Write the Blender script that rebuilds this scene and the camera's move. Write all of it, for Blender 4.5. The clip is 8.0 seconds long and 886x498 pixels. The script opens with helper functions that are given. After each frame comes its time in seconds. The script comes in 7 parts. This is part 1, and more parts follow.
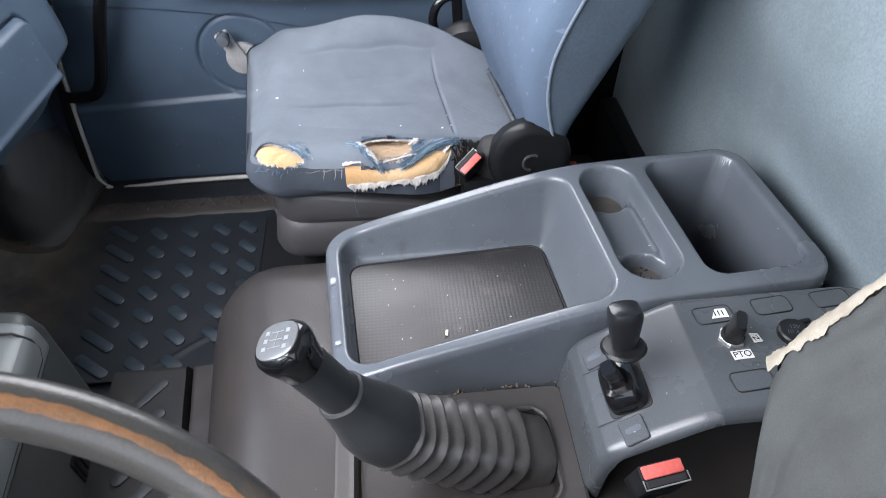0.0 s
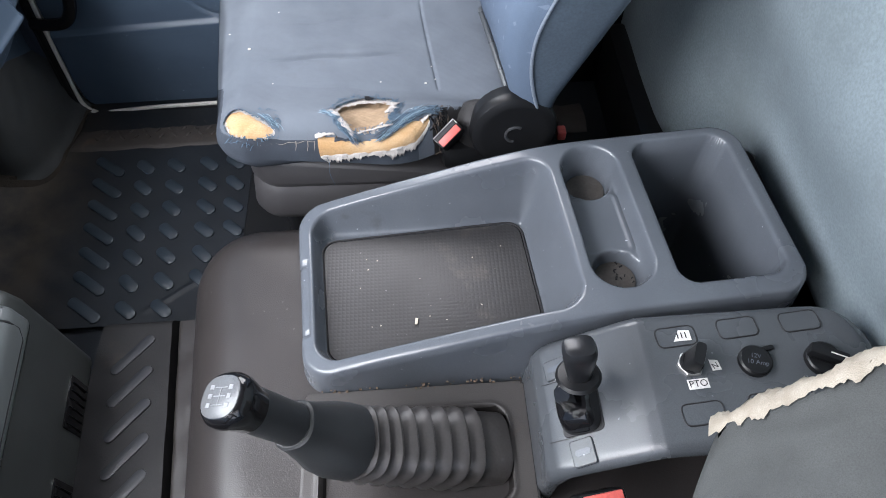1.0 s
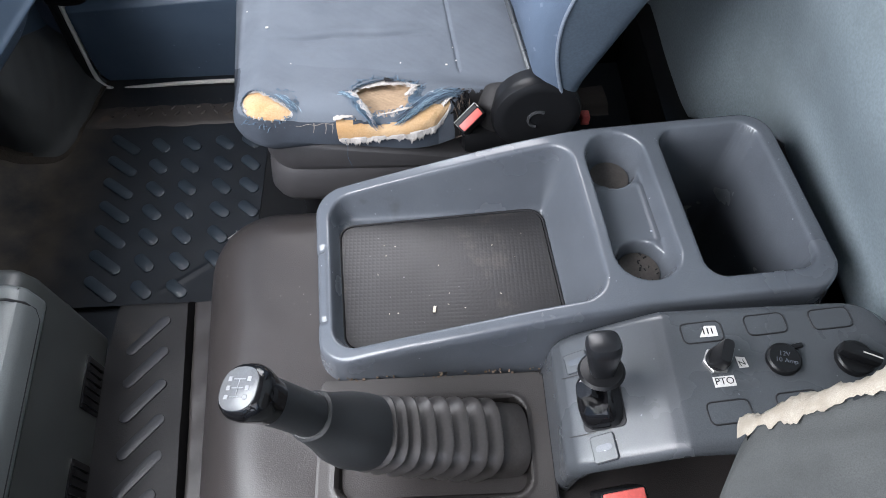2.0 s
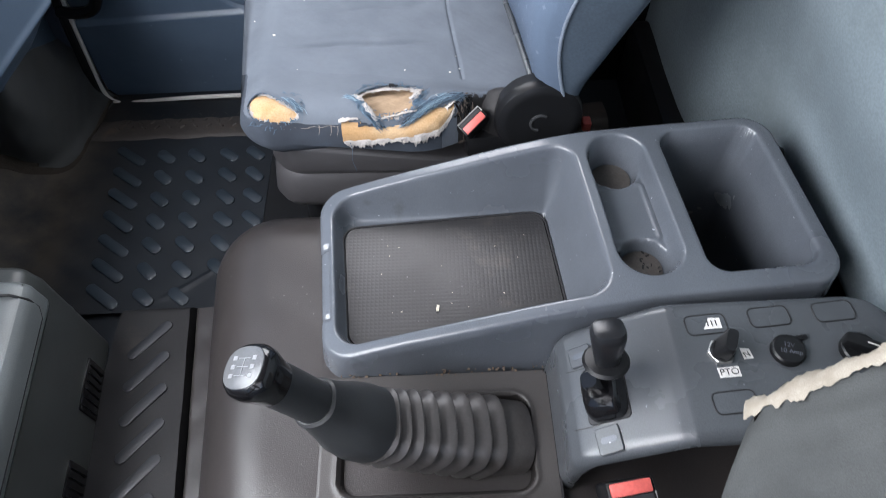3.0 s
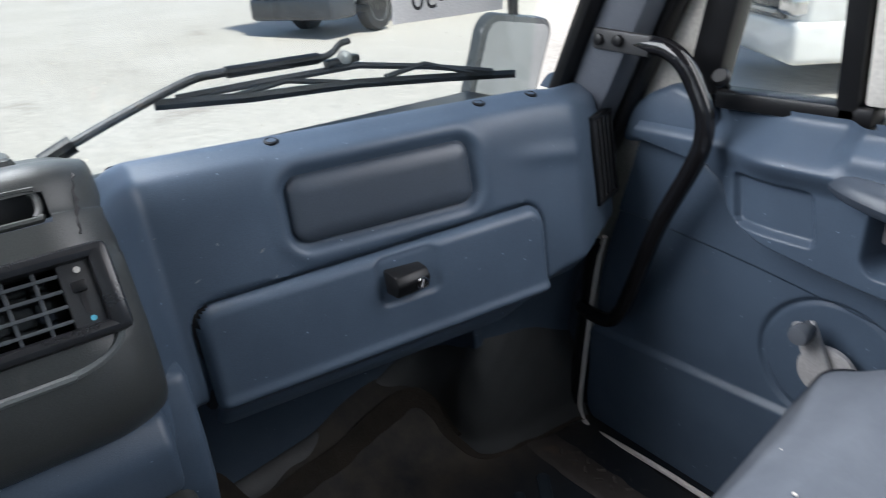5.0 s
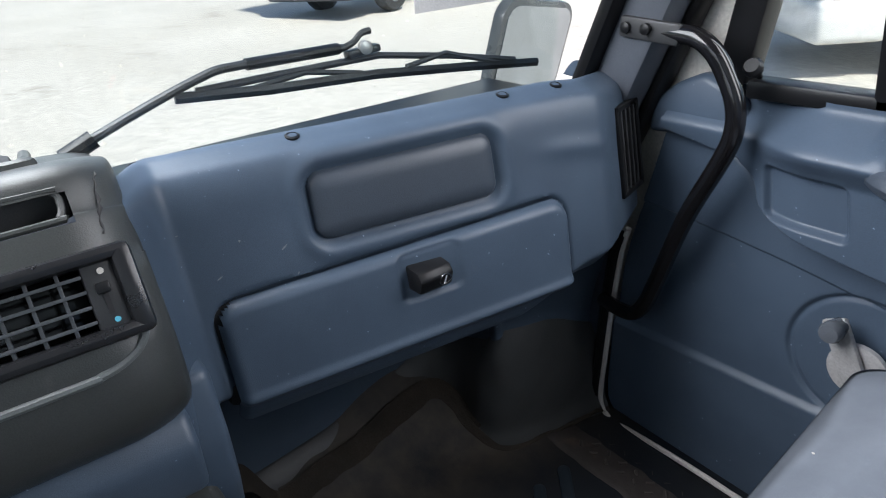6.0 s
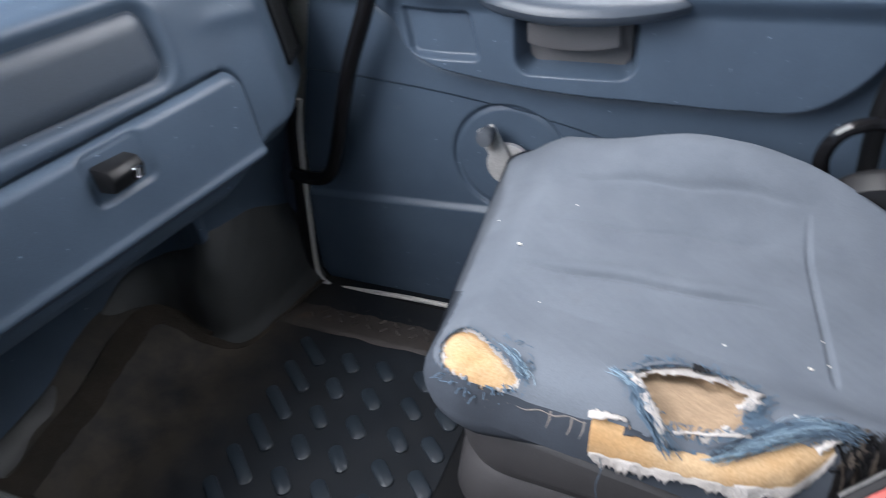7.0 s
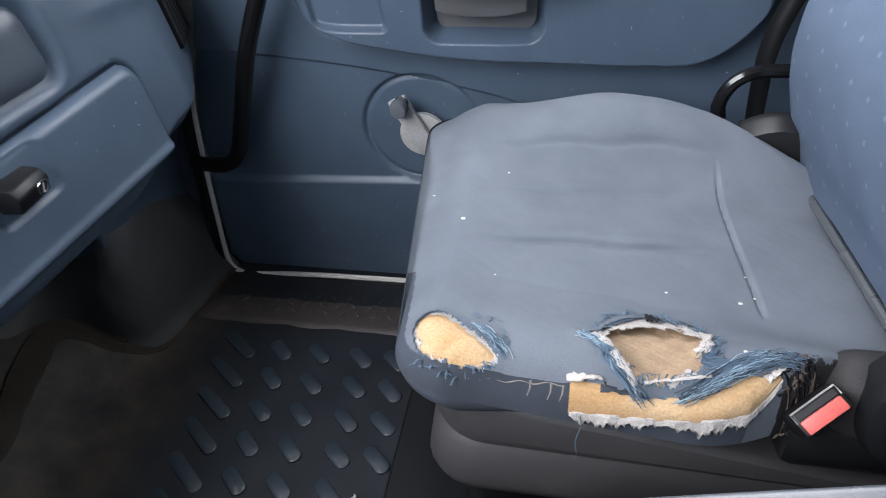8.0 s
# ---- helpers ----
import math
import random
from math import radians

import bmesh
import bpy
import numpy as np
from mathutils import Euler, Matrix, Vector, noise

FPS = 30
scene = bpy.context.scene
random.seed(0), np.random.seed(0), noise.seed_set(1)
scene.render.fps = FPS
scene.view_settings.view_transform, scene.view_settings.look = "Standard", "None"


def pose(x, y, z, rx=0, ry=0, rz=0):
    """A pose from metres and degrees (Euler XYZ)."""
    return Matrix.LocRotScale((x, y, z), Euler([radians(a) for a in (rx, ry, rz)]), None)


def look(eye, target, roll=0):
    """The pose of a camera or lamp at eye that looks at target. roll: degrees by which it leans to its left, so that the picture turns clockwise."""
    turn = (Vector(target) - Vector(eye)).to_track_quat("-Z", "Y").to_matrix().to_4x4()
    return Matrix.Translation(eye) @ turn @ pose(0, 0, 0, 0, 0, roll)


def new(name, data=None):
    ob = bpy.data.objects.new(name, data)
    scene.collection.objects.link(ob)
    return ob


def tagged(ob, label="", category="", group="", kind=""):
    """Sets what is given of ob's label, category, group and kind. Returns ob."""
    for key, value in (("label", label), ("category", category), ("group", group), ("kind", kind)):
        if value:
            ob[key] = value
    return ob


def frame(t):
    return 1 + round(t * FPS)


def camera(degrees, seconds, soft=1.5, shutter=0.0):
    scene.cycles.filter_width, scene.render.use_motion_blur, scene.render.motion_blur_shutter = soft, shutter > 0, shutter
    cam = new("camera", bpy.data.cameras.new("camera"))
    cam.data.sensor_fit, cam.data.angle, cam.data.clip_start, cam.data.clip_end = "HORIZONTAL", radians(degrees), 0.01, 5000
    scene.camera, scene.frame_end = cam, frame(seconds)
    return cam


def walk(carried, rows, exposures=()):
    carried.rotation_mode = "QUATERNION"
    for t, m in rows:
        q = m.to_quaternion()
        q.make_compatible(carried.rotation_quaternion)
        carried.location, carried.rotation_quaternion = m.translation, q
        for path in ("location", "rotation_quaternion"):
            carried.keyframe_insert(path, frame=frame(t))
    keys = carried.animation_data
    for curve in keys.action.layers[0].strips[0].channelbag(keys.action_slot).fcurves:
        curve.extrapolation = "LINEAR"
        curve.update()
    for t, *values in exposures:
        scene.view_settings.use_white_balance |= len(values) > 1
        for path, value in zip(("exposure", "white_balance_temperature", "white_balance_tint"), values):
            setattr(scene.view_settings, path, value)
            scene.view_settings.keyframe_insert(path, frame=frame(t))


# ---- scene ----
cam = camera(68.0, 8.0, soft=0.75, shutter=0.3)
PATH = [
    (0, (0.246, 0.061, 1.022), (0.37, 1.473, -0.388), -0.6),
    (0.5, (0.297, 0.15, 1.079), (0.336, 1.342, -0.526), -1.6),
    (1, (0.322, 0.197, 1.113), (0.362, 1.298, -0.556), -1.7),
    (1.5, (0.312, 0.214, 1.108), (0.333, 1.271, -0.589), -1.8),
    (1.7, (0.314, 0.218, 1.107), (0.313, 1.263, -0.598), -2.4),
    (2.8, (0.305, 0.189, 1.095), (0.317, 1.265, -0.591), -2.9),
    (3, (0.305, 0.178, 1.086), (0.312, 1.305, -0.566), -2.0),
    (3.5, (0.295, 0.262, 1.011), (0.232, 1.543, -0.524), -2.2),
    (4, (0.25, 0.444, 0.887), (-0.186, 1.859, -0.458), -3.5),
    (4.5, (0.231, 0.568, 0.874), (-0.81, 1.922, -0.166), -4.3),
    (5, (0.224, 0.61, 0.845), (-1.269, 1.649, 0.014), -4.4),
    (5.2, (0.224, 0.622, 0.843), (-1.337, 1.569, 0.026), -4.5),
    (6.3, (0.201, 0.599, 0.858), (-1.205, 1.666, -0.083), -4.9),
    (6.5, (0.21, 0.57, 0.848), (-1.015, 1.777, -0.173), -5.4),
    (7, (0.218, 0.53, 0.812), (-0.482, 2.0, -0.349), -5.6),
    (7.5, (0.192, 0.523, 0.805), (-0.177, 2.057, -0.425), -4.6),
    (8, (0.15, 0.524, 0.841), (-0.189, 2.009, -0.455), -4.6),
]
EXPOSURES = [(0.0, 1.0), (1.0, 0.9), (3.0, 0.82), (3.5, 0.74), (4.0, 0.71), (4.5, 0.76), (5.0, 0.27), (5.2, 0.26), (6.3, 0.48), (6.5, 0.53), (7.0, 0.77), (8.0, 0.68)]
walk(cam, [(t, look(eye, target, roll)) for t, eye, target, roll in PATH], EXPOSURES)

# ---- world, sun and the light that comes in through the windows ----
world = bpy.data.worlds.new("sky")
scene.world = world
world.use_nodes = True
wn = world.node_tree
sky = wn.nodes.new("ShaderNodeTexSky")
sky.sky_type = "NISHITA"
sky.sun_disc = False
sky.sun_elevation, sky.sun_rotation = radians(50), radians(90)
wn.links.new(sky.outputs["Color"], wn.nodes["Background"].inputs["Color"])
wn.nodes["Background"].inputs["Strength"].default_value = 0.15


def sun_lamp(name, elevation, azimuth, strength, angle, colour):
    data = bpy.data.lights.new(name, "SUN")
    data.energy, data.angle, data.color = strength, radians(angle), colour
    ob = new(name, data)
    ob.rotation_euler = (radians(90 - elevation), 0, radians(azimuth))
    return ob


def window_lamp(name, where, target, width, height, power, colour):
    data = bpy.data.lights.new(name, "AREA")
    data.shape, data.size, data.size_y, data.energy, data.color = "RECTANGLE", width, height, power, colour
    ob = new(name, data)
    ob.matrix_world = look(where, target)
    return ob


sun_lamp("sun", 50, 90, 5.0, 6.0, (1.0, 0.96, 0.9))
window_lamp("windscreen_daylight", (-0.60, 0.18, 1.30), (0.05, 0.36, 0.3), 1.25, 0.75, 32.5, (0.945, 0.94, 1.0))
window_lamp("driver_window_daylight", (0.12, -0.44, 1.08), (0.05, 0.8, 0.2), 0.8, 0.7, 2.2, (0.97, 0.955, 1.0))
window_lamp("passenger_window_daylight", (0.15, 1.40, 1.02), (-0.3, 0.5, 0.4), 0.65, 0.5, 6.0, (0.97, 0.955, 1.0))


# ---- materials ----
def material(name, colour, rough=0.5, metal=0.0, second=None, scale=9.0, fine=600.0, bump=0.15, depth=0.0006, dirt=None, dirt_scale=3.0,
             dirt_amount=0.5, spec=0.5, vary=0.0, dots=0.0, specks=False, toe=None):
    m = bpy.data.materials.new(name)
    m.use_nodes = True
    n, l = m.node_tree.nodes, m.node_tree.links
    b = n["Principled BSDF"]
    b.inputs["Metallic"].default_value = metal
    b.inputs["Specular IOR Level"].default_value = spec
    tc = n.new("ShaderNodeTexCoord")

    def noise_node(sc, detail=4.0, rough_=0.55):
        x = n.new("ShaderNodeTexNoise")
        x.inputs["Scale"].default_value, x.inputs["Detail"].default_value, x.inputs["Roughness"].default_value = sc, detail, rough_
        l.new(tc.outputs["Object"], x.inputs["Vector"])
        return x

    def ramp(src, lo, hi):
        r = n.new("ShaderNodeMapRange")
        r.inputs["From Min"].default_value, r.inputs["From Max"].default_value = lo, hi
        l.new(src, r.inputs["Value"])
        return r.outputs["Result"]

    def mix(fac, a, c):
        x = n.new("ShaderNodeMix")
        x.data_type = "RGBA"
        l.new(fac, x.inputs["Factor"])
        for sock, v in ((x.inputs["A"], a), (x.inputs["B"], c)):
            if isinstance(v, tuple):
                sock.default_value = (*v, 1)
            else:
                l.new(v, sock)
        return x.outputs["Result"]

    second = second or tuple(c * 0.82 for c in colour)
    big = noise_node(scale)
    col = mix(ramp(big.outputs["Fac"], 0.35, 0.65), colour, second)
    grain = noise_node(fine, 2.0)
    col = mix(ramp(grain.outputs["Fac"], 0.32, 1.05), col, tuple(c * 0.55 for c in colour))
    if dirt:
        d = noise_node(dirt_scale, 8.0, 0.7)
        col = mix(ramp(d.outputs["Fac"], 0.72 - 0.3 * dirt_amount, 0.95 - 0.3 * dirt_amount), col, dirt)
    if toe:
        g = n.new("ShaderNodeNewGeometry")
        sx = n.new("ShaderNodeSeparateXYZ")
        l.new(g.outputs["Position"], sx.inputs[0])
        td = noise_node(11.0, 6.0, 0.65)
        ad = n.new("ShaderNodeMath")
        ad.operation = "MULTIPLY"
        l.new(ramp(sx.outputs["X"], -0.36, -0.52), ad.inputs[0])
        l.new(ramp(td.outputs["Fac"], 0.3, 0.62), ad.inputs[1])
        col = mix(ad.outputs[0], col, toe)
    if specks:
        sp = noise_node(170.0, 1.0)
        col = mix(ramp(sp.outputs["Fac"], 0.77, 0.83), col, tuple(min(0.8, c * 2.2 + 0.08) for c in colour))
    if vary:
        oi = n.new("ShaderNodeObjectInfo")
        col = mix(ramp(oi.outputs["Random"], 0.0, 1.0 / vary), col, tuple(min(1, c * 1.9 + 0.02) for c in colour))
    l.new(col, b.inputs["Base Color"])
    r = n.new("ShaderNodeMapRange")
    r.inputs["To Min"].default_value, r.inputs["To Max"].default_value = max(0.05, rough - 0.09), min(1, rough + 0.09)
    l.new(big.outputs["Fac"], r.inputs["Value"])
    l.new(r.outputs["Result"], b.inputs["Roughness"])
    if bump:
        bp = n.new("ShaderNodeBump")
        bp.inputs["Strength"].default_value, bp.inputs["Distance"].default_value = bump, depth
        height = grain.outputs["Fac"]
        if dots:
            w = n.new("ShaderNodeVectorMath")
            w.operation = "SCALE"
            w.inputs["Scale"].default_value = 2 * math.pi / dots
            l.new(tc.outputs["Object"], w.inputs[0])
            s = n.new("ShaderNodeVectorMath")
            s.operation = "SINE"
            l.new(w.outputs[0], s.inputs[0])
            sep = n.new("ShaderNodeSeparateXYZ")
            ab = n.new("ShaderNodeVectorMath")
            ab.operation = "ABSOLUTE"
            l.new(s.outputs[0], ab.inputs[0])
            l.new(ab.outputs[0], sep.inputs[0])
            prod = n.new("ShaderNodeMath")
            prod.operation = "MULTIPLY"
            l.new(sep.outputs["X"], prod.inputs[0])
            l.new(sep.outputs["Y"], prod.inputs[1])
            height = prod.outputs[0]
        l.new(height, bp.inputs["Height"])
        l.new(bp.outputs["Normal"], b.inputs["Normal"])
    return m


BLUE = material("blue_trim_plastic", (0.072, 0.104, 0.146), 0.4, second=(0.058, 0.085, 0.122), fine=900, bump=0.35, dirt=(0.1, 0.115, 0.135), dirt_scale=14, dirt_amount=0.2, specks=True, spec=0.45)
BLUE_DARK = material("dark_blue_trim", (0.04, 0.055, 0.08), 0.5, fine=900, bump=0.3)
PAD = material("grey_pad_vinyl", (0.058, 0.074, 0.096), 0.36, fine=700, bump=0.3)
GREY = material("grey_console_plastic", (0.112, 0.126, 0.144), 0.25, second=(0.092, 0.104, 0.121), specks=True, fine=800, bump=0.10, dirt=(0.06, 0.062, 0.066), dirt_scale=14, dirt_amount=0.3, spec=0.6)
PANEL = material("dark_grey_panel_plastic", (0.075, 0.083, 0.091), 0.28, specks=True, fine=800, bump=0.14)
POD = material("greenish_black_dash_plastic", (0.05, 0.055, 0.053), 0.38, fine=700, bump=0.35, dirt=(0.085, 0.085, 0.08), dirt_scale=16, dirt_amount=0.25)
POD_LIGHT = material("worn_grey_dash_plastic", (0.14, 0.155, 0.155), 0.4, fine=700, bump=0.3)
RUBBER = material("brown_black_tunnel_vinyl", (0.040, 0.0355, 0.0345), 0.38, specks=True, second=(0.029, 0.0265, 0.026), fine=700, bump=0.35, depth=0.0008, dirt=(0.024, 0.0215, 0.0205), dirt_scale=7, dirt_amount=0.45)
FLANK = material("dusty_black_flank_mat", (0.018, 0.018, 0.019), 0.6, spec=0.3, fine=420, bump=0.4, dirt=(0.045, 0.038, 0.032), dirt_scale=8, dirt_amount=0.45)
MAT = material("black_rubber_mat", (0.014, 0.0185, 0.0245), 0.55, fine=420, bump=0.4, second=(0.011, 0.0135, 0.017), scale=6, spec=0.3, dirt=(0.032, 0.028, 0.024), dirt_scale=9, dirt_amount=0.2, toe=(0.05, 0.043, 0.035))
STUD = material("worn_rubber_stud", (0.021, 0.031, 0.042), 0.4, fine=420, bump=0.3, dirt=(0.06, 0.058, 0.055), dirt_scale=30, dirt_amount=0.3, vary=0.14)
SILL = material("dirty_sill_rubber", (0.055, 0.048, 0.044), 0.6, fine=300, bump=0.5, depth=0.001, dirt=(0.12, 0.085, 0.06), dirt_scale=12, dirt_amount=0.5)
BLACK = material("black_plastic", (0.010, 0.0105, 0.0115), 0.36, spec=0.27, fine=700, bump=0.12)
GLOSS = material("glossy_black_plastic", (0.008, 0.008, 0.009), 0.12, bump=0)
SOFT_BLACK = material("soft_black_plastic", (0.032, 0.034, 0.036), 0.48, fine=800, bump=0.3)
GAITER = material("grey_rubber_gaiter", (0.06, 0.056, 0.0545), 0.42, fine=300, bump=0.2, dirt=(0.02, 0.017, 0.015), dirt_scale=30, dirt_amount=0.55)
VINYL = material("grey_blue_wall_vinyl", (0.255, 0.31, 0.335), 0.5, second=(0.205, 0.25, 0.272), scale=5, fine=260, bump=0.2, depth=0.001, dirt=(0.155, 0.182, 0.193), dirt_scale=4, dirt_amount=0.55)
SIDE = material("backrest_side_vinyl", (0.072, 0.096, 0.124), 0.42, scale=14, fine=300, bump=0.25, dirt=(0.08, 0.08, 0.08), dirt_scale=7, dirt_amount=0.2)
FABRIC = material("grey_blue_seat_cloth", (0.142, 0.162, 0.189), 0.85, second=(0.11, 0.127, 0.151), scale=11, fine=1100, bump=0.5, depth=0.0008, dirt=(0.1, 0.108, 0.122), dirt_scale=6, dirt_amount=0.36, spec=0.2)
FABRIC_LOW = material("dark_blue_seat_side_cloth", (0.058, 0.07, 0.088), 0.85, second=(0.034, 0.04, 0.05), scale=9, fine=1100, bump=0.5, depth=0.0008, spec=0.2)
DRIVER = material("dark_grey_seat_cloth", (0.076, 0.081, 0.08), 0.9, scale=20, fine=900, bump=0.5, depth=0.0008, spec=0.15)
FOAM = material("yellow_seat_foam", (0.48, 0.295, 0.14), 0.95, second=(0.52, 0.375, 0.225), scale=22, fine=500, bump=0.12, depth=0.001, dirt=(0.38, 0.27, 0.17), dirt_scale=30, dirt_amount=0.3, spec=0.1)
FOAM_GREY = material("dirty_seat_foam", (0.38, 0.275, 0.18), 0.95, second=(0.29, 0.21, 0.14), scale=45, fine=500, bump=0.35, depth=0.0015, dirt=(0.12, 0.08, 0.055), dirt_scale=60, dirt_amount=0.3, spec=0.1)
WADDING = material("white_torn_backing", (0.54, 0.51, 0.48), 0.95, second=(0.42, 0.39, 0.36), scale=60, fine=700, bump=0.8, depth=0.002, spec=0.1)
THREAD = material("blue_loose_threads", (0.115, 0.17, 0.23), 0.9, fine=900, spec=0.1)
THREAD_PALE = material("pale_blue_threads", (0.3, 0.42, 0.5), 0.9, fine=900, spec=0.1)
THREAD_DARK = material("charred_cloth", (0.02, 0.02, 0.022), 0.9, fine=900, bump=0.6, depth=0.002, spec=0.1)
RED = material("red_buckle_plastic", (0.68, 0.13, 0.11), 0.45, fine=300, bump=0.2, dirt=(0.25, 0.06, 0.05), dirt_scale=40, dirt_amount=0.2)
STEEL = material("zinc_plated_steel", (0.5, 0.5, 0.49), 0.42, metal=0.75, scale=30, fine=300, bump=0.2, dirt=(0.25, 0.24, 0.22), dirt_scale=30, dirt_amount=0.3)
ZINC = material("bare_zinc_winder", (0.56, 0.56, 0.55), 0.4, metal=0.35, scale=30, fine=300, bump=0.1, dirt=(0.3, 0.29, 0.27), dirt_scale=30, dirt_amount=0.25)
CHROME = material("bright_metal", (0.7, 0.7, 0.72), 0.18, metal=1.0, bump=0)
SEAL = material("pale_grey_door_seal", (0.68, 0.66, 0.62), 0.55, fine=300, bump=0.1, dirt=(0.2, 0.18, 0.15), dirt_scale=20, dirt_amount=0.2)
CREAM = material("cream_body_paint", (0.72, 0.7, 0.64), 0.4, fine=200, bump=0.05, dirt=(0.4, 0.36, 0.3), dirt_scale=12, dirt_amount=0.2)
WHITE = material("white_paint", (0.78, 0.78, 0.77), 0.3, fine=200, bump=0.05)
PAPER = material("white_label_paper", (0.78, 0.77, 0.74), 0.7, fine=400, bump=0.1)
INK = material("dark_ink", (0.014, 0.014, 0.016), 0.6, bump=0)
PALE_INK = material("pale_marking", (0.55, 0.56, 0.58), 0.5, bump=0)
LEATHER = material("worn_steering_wheel_skin", (0.055, 0.052, 0.048), 0.3, fine=500, bump=0.35, dirt=(0.11, 0.07, 0.04), dirt_scale=9, dirt_amount=0.5)
LIGHT_DOT = material("white_dot", (0.7, 0.68, 0.62), 0.5, bump=0)
BLUE_DOT = material("cyan_dot", (0.1, 0.45, 0.6), 0.5, bump=0)
TYRE = material("tyre_rubber", (0.03, 0.03, 0.03), 0.8, fine=60, bump=0.3)
DARK_PAINT = material("dark_vehicle_paint", (0.05, 0.055, 0.065), 0.25, bump=0)
GROUND = material("pale_concrete_yard", (0.64, 0.605, 0.555), 0.85, second=(0.56, 0.525, 0.475), scale=0.3, fine=9, bump=0.4, depth=0.02, dirt=(0.24, 0.21, 0.18), dirt_scale=0.55, dirt_amount=0.42)
CRUMB = material("pale_crumb", (0.6, 0.55, 0.45), 0.8, bump=0)
MIRROR = material("mirror_glass", (0.5, 0.54, 0.58), 0.04, metal=1.0, bump=0)


def backrest_cloth():
    """Blue cloth with rows of small pale lozenges."""
    m = material("dotted_blue_seat_cloth", (0.108, 0.146, 0.205), 0.85, second=(0.09, 0.122, 0.173), scale=6, fine=1100, bump=0.5, depth=0.0008, spec=0.2)
    n, l = m.node_tree.nodes, m.node_tree.links
    b = n["Principled BSDF"]
    under = b.inputs["Base Color"].links[0].from_socket
    tc = n.new("ShaderNodeTexCoord")
    sep = n.new("ShaderNodeSeparateXYZ")
    l.new(tc.outputs["Object"], sep.inputs[0])

    def math_node(op, a, c=None):
        x = n.new("ShaderNodeMath")
        x.operation = op
        for sock, v in zip(x.inputs, (a, c)):
            if v is None:
                continue
            if isinstance(v, (int, float)):
                sock.default_value = v
            else:
                l.new(v, sock)
        return x.outputs[0]

    def cell(src, pitch, shift):
        f = math_node("FRACT", math_node("ADD", math_node("DIVIDE", src, pitch), shift))
        return math_node("ABSOLUTE", math_node("SUBTRACT", f, 0.5))

    row = math_node("FLOOR", math_node("DIVIDE", sep.outputs["Z"], 0.034))
    shift = math_node("MULTIPLY", math_node("MODULO", row, 2.0), 0.5)
    a = cell(sep.outputs["Y"], 0.036, shift)
    c = cell(sep.outputs["Z"], 0.034, 0.0)
    d = math_node("ADD", math_node("MULTIPLY", a, 1.2), c)
    mask = math_node("LESS_THAN", d, 0.105)
    soft = math_node("MULTIPLY", mask, 0.10)
    mixer = n.new("ShaderNodeMix")
    mixer.data_type = "RGBA"
    l.new(soft, mixer.inputs["Factor"])
    l.new(under, mixer.inputs["A"])
    mixer.inputs["B"].default_value = (0.5, 0.58, 0.68, 1)
    l.new(mixer.outputs["Result"], b.inputs["Base Color"])
    return m


DOTTED = backrest_cloth()


def glass():
    m = bpy.data.materials.new("window_glass")
    m.use_nodes = True
    n, l = m.node_tree.nodes, m.node_tree.links
    n.clear()
    out, mixer = n.new("ShaderNodeOutputMaterial"), n.new("ShaderNodeMixShader")
    clear, gloss = n.new("ShaderNodeBsdfTransparent"), n.new("ShaderNodeBsdfGlossy")
    gloss.inputs["Roughness"].default_value = 0.02
    mixer.inputs["Fac"].default_value = 0.05
    clear.inputs["Color"].default_value = (0.93, 0.96, 0.95, 1)
    l.new(clear.outputs[0], mixer.inputs[1])
    l.new(gloss.outputs[0], mixer.inputs[2])
    l.new(mixer.outputs[0], out.inputs["Surface"])
    return m


GLASS = glass()


# ---- shape helpers ----
def thing(name, label, category, where=(0, 0, 0), group="", kind=""):
    ob = new(name)
    ob.location = where
    ob.empty_display_size = 0.05
    return tagged(ob, label, category, group, kind)


def finish(name, me, mat, parent, label="", sharp=35):
    me.materials.append(mat)
    me.polygons.foreach_set("use_smooth", [True] * len(me.polygons))
    me.set_sharp_from_angle(angle=radians(sharp))
    ob = new(name, me)
    if parent is not None:
        ob.parent = parent
        p, base = parent, Vector()
        while p is not None:
            base += p.location
            p = p.parent
        ob.location = -base
    return tagged(ob, label)


def part(name, bm, mat, parent=None, label="", sharp=35):
    me = bpy.data.meshes.new(name)
    bm.to_mesh(me)
    bm.free()
    return finish(name, me, mat, parent, label, sharp)


def sheet(name, pts, mat, parent=None, label="", keep=None, closed_u=False, closed_v=False, sharp=50):
    """A mesh from an array of points (n, m, 3); keep: which cells stay."""
    n, m = pts.shape[:2]
    idx = np.arange(n * m).reshape(n, m)
    iu, iv = np.arange(n if closed_u else n - 1), np.arange(m if closed_v else m - 1)
    a, c = np.meshgrid(iu, iv, indexing="ij")
    a1, c1 = (a + 1) % n, (c + 1) % m
    quads = np.stack([idx[a, c], idx[a1, c], idx[a1, c1], idx[a, c1]], -1).reshape(-1, 4)
    if keep is not None:
        quads = quads[keep.reshape(-1)]
    used = np.unique(quads)
    remap = np.zeros(n * m, int)
    remap[used] = np.arange(len(used))
    me = bpy.data.meshes.new(name)
    me.from_pydata(pts.reshape(-1, 3)[used].tolist(), [], remap[quads].tolist())
    me.update()
    return finish(name, me, mat, parent, label, sharp)


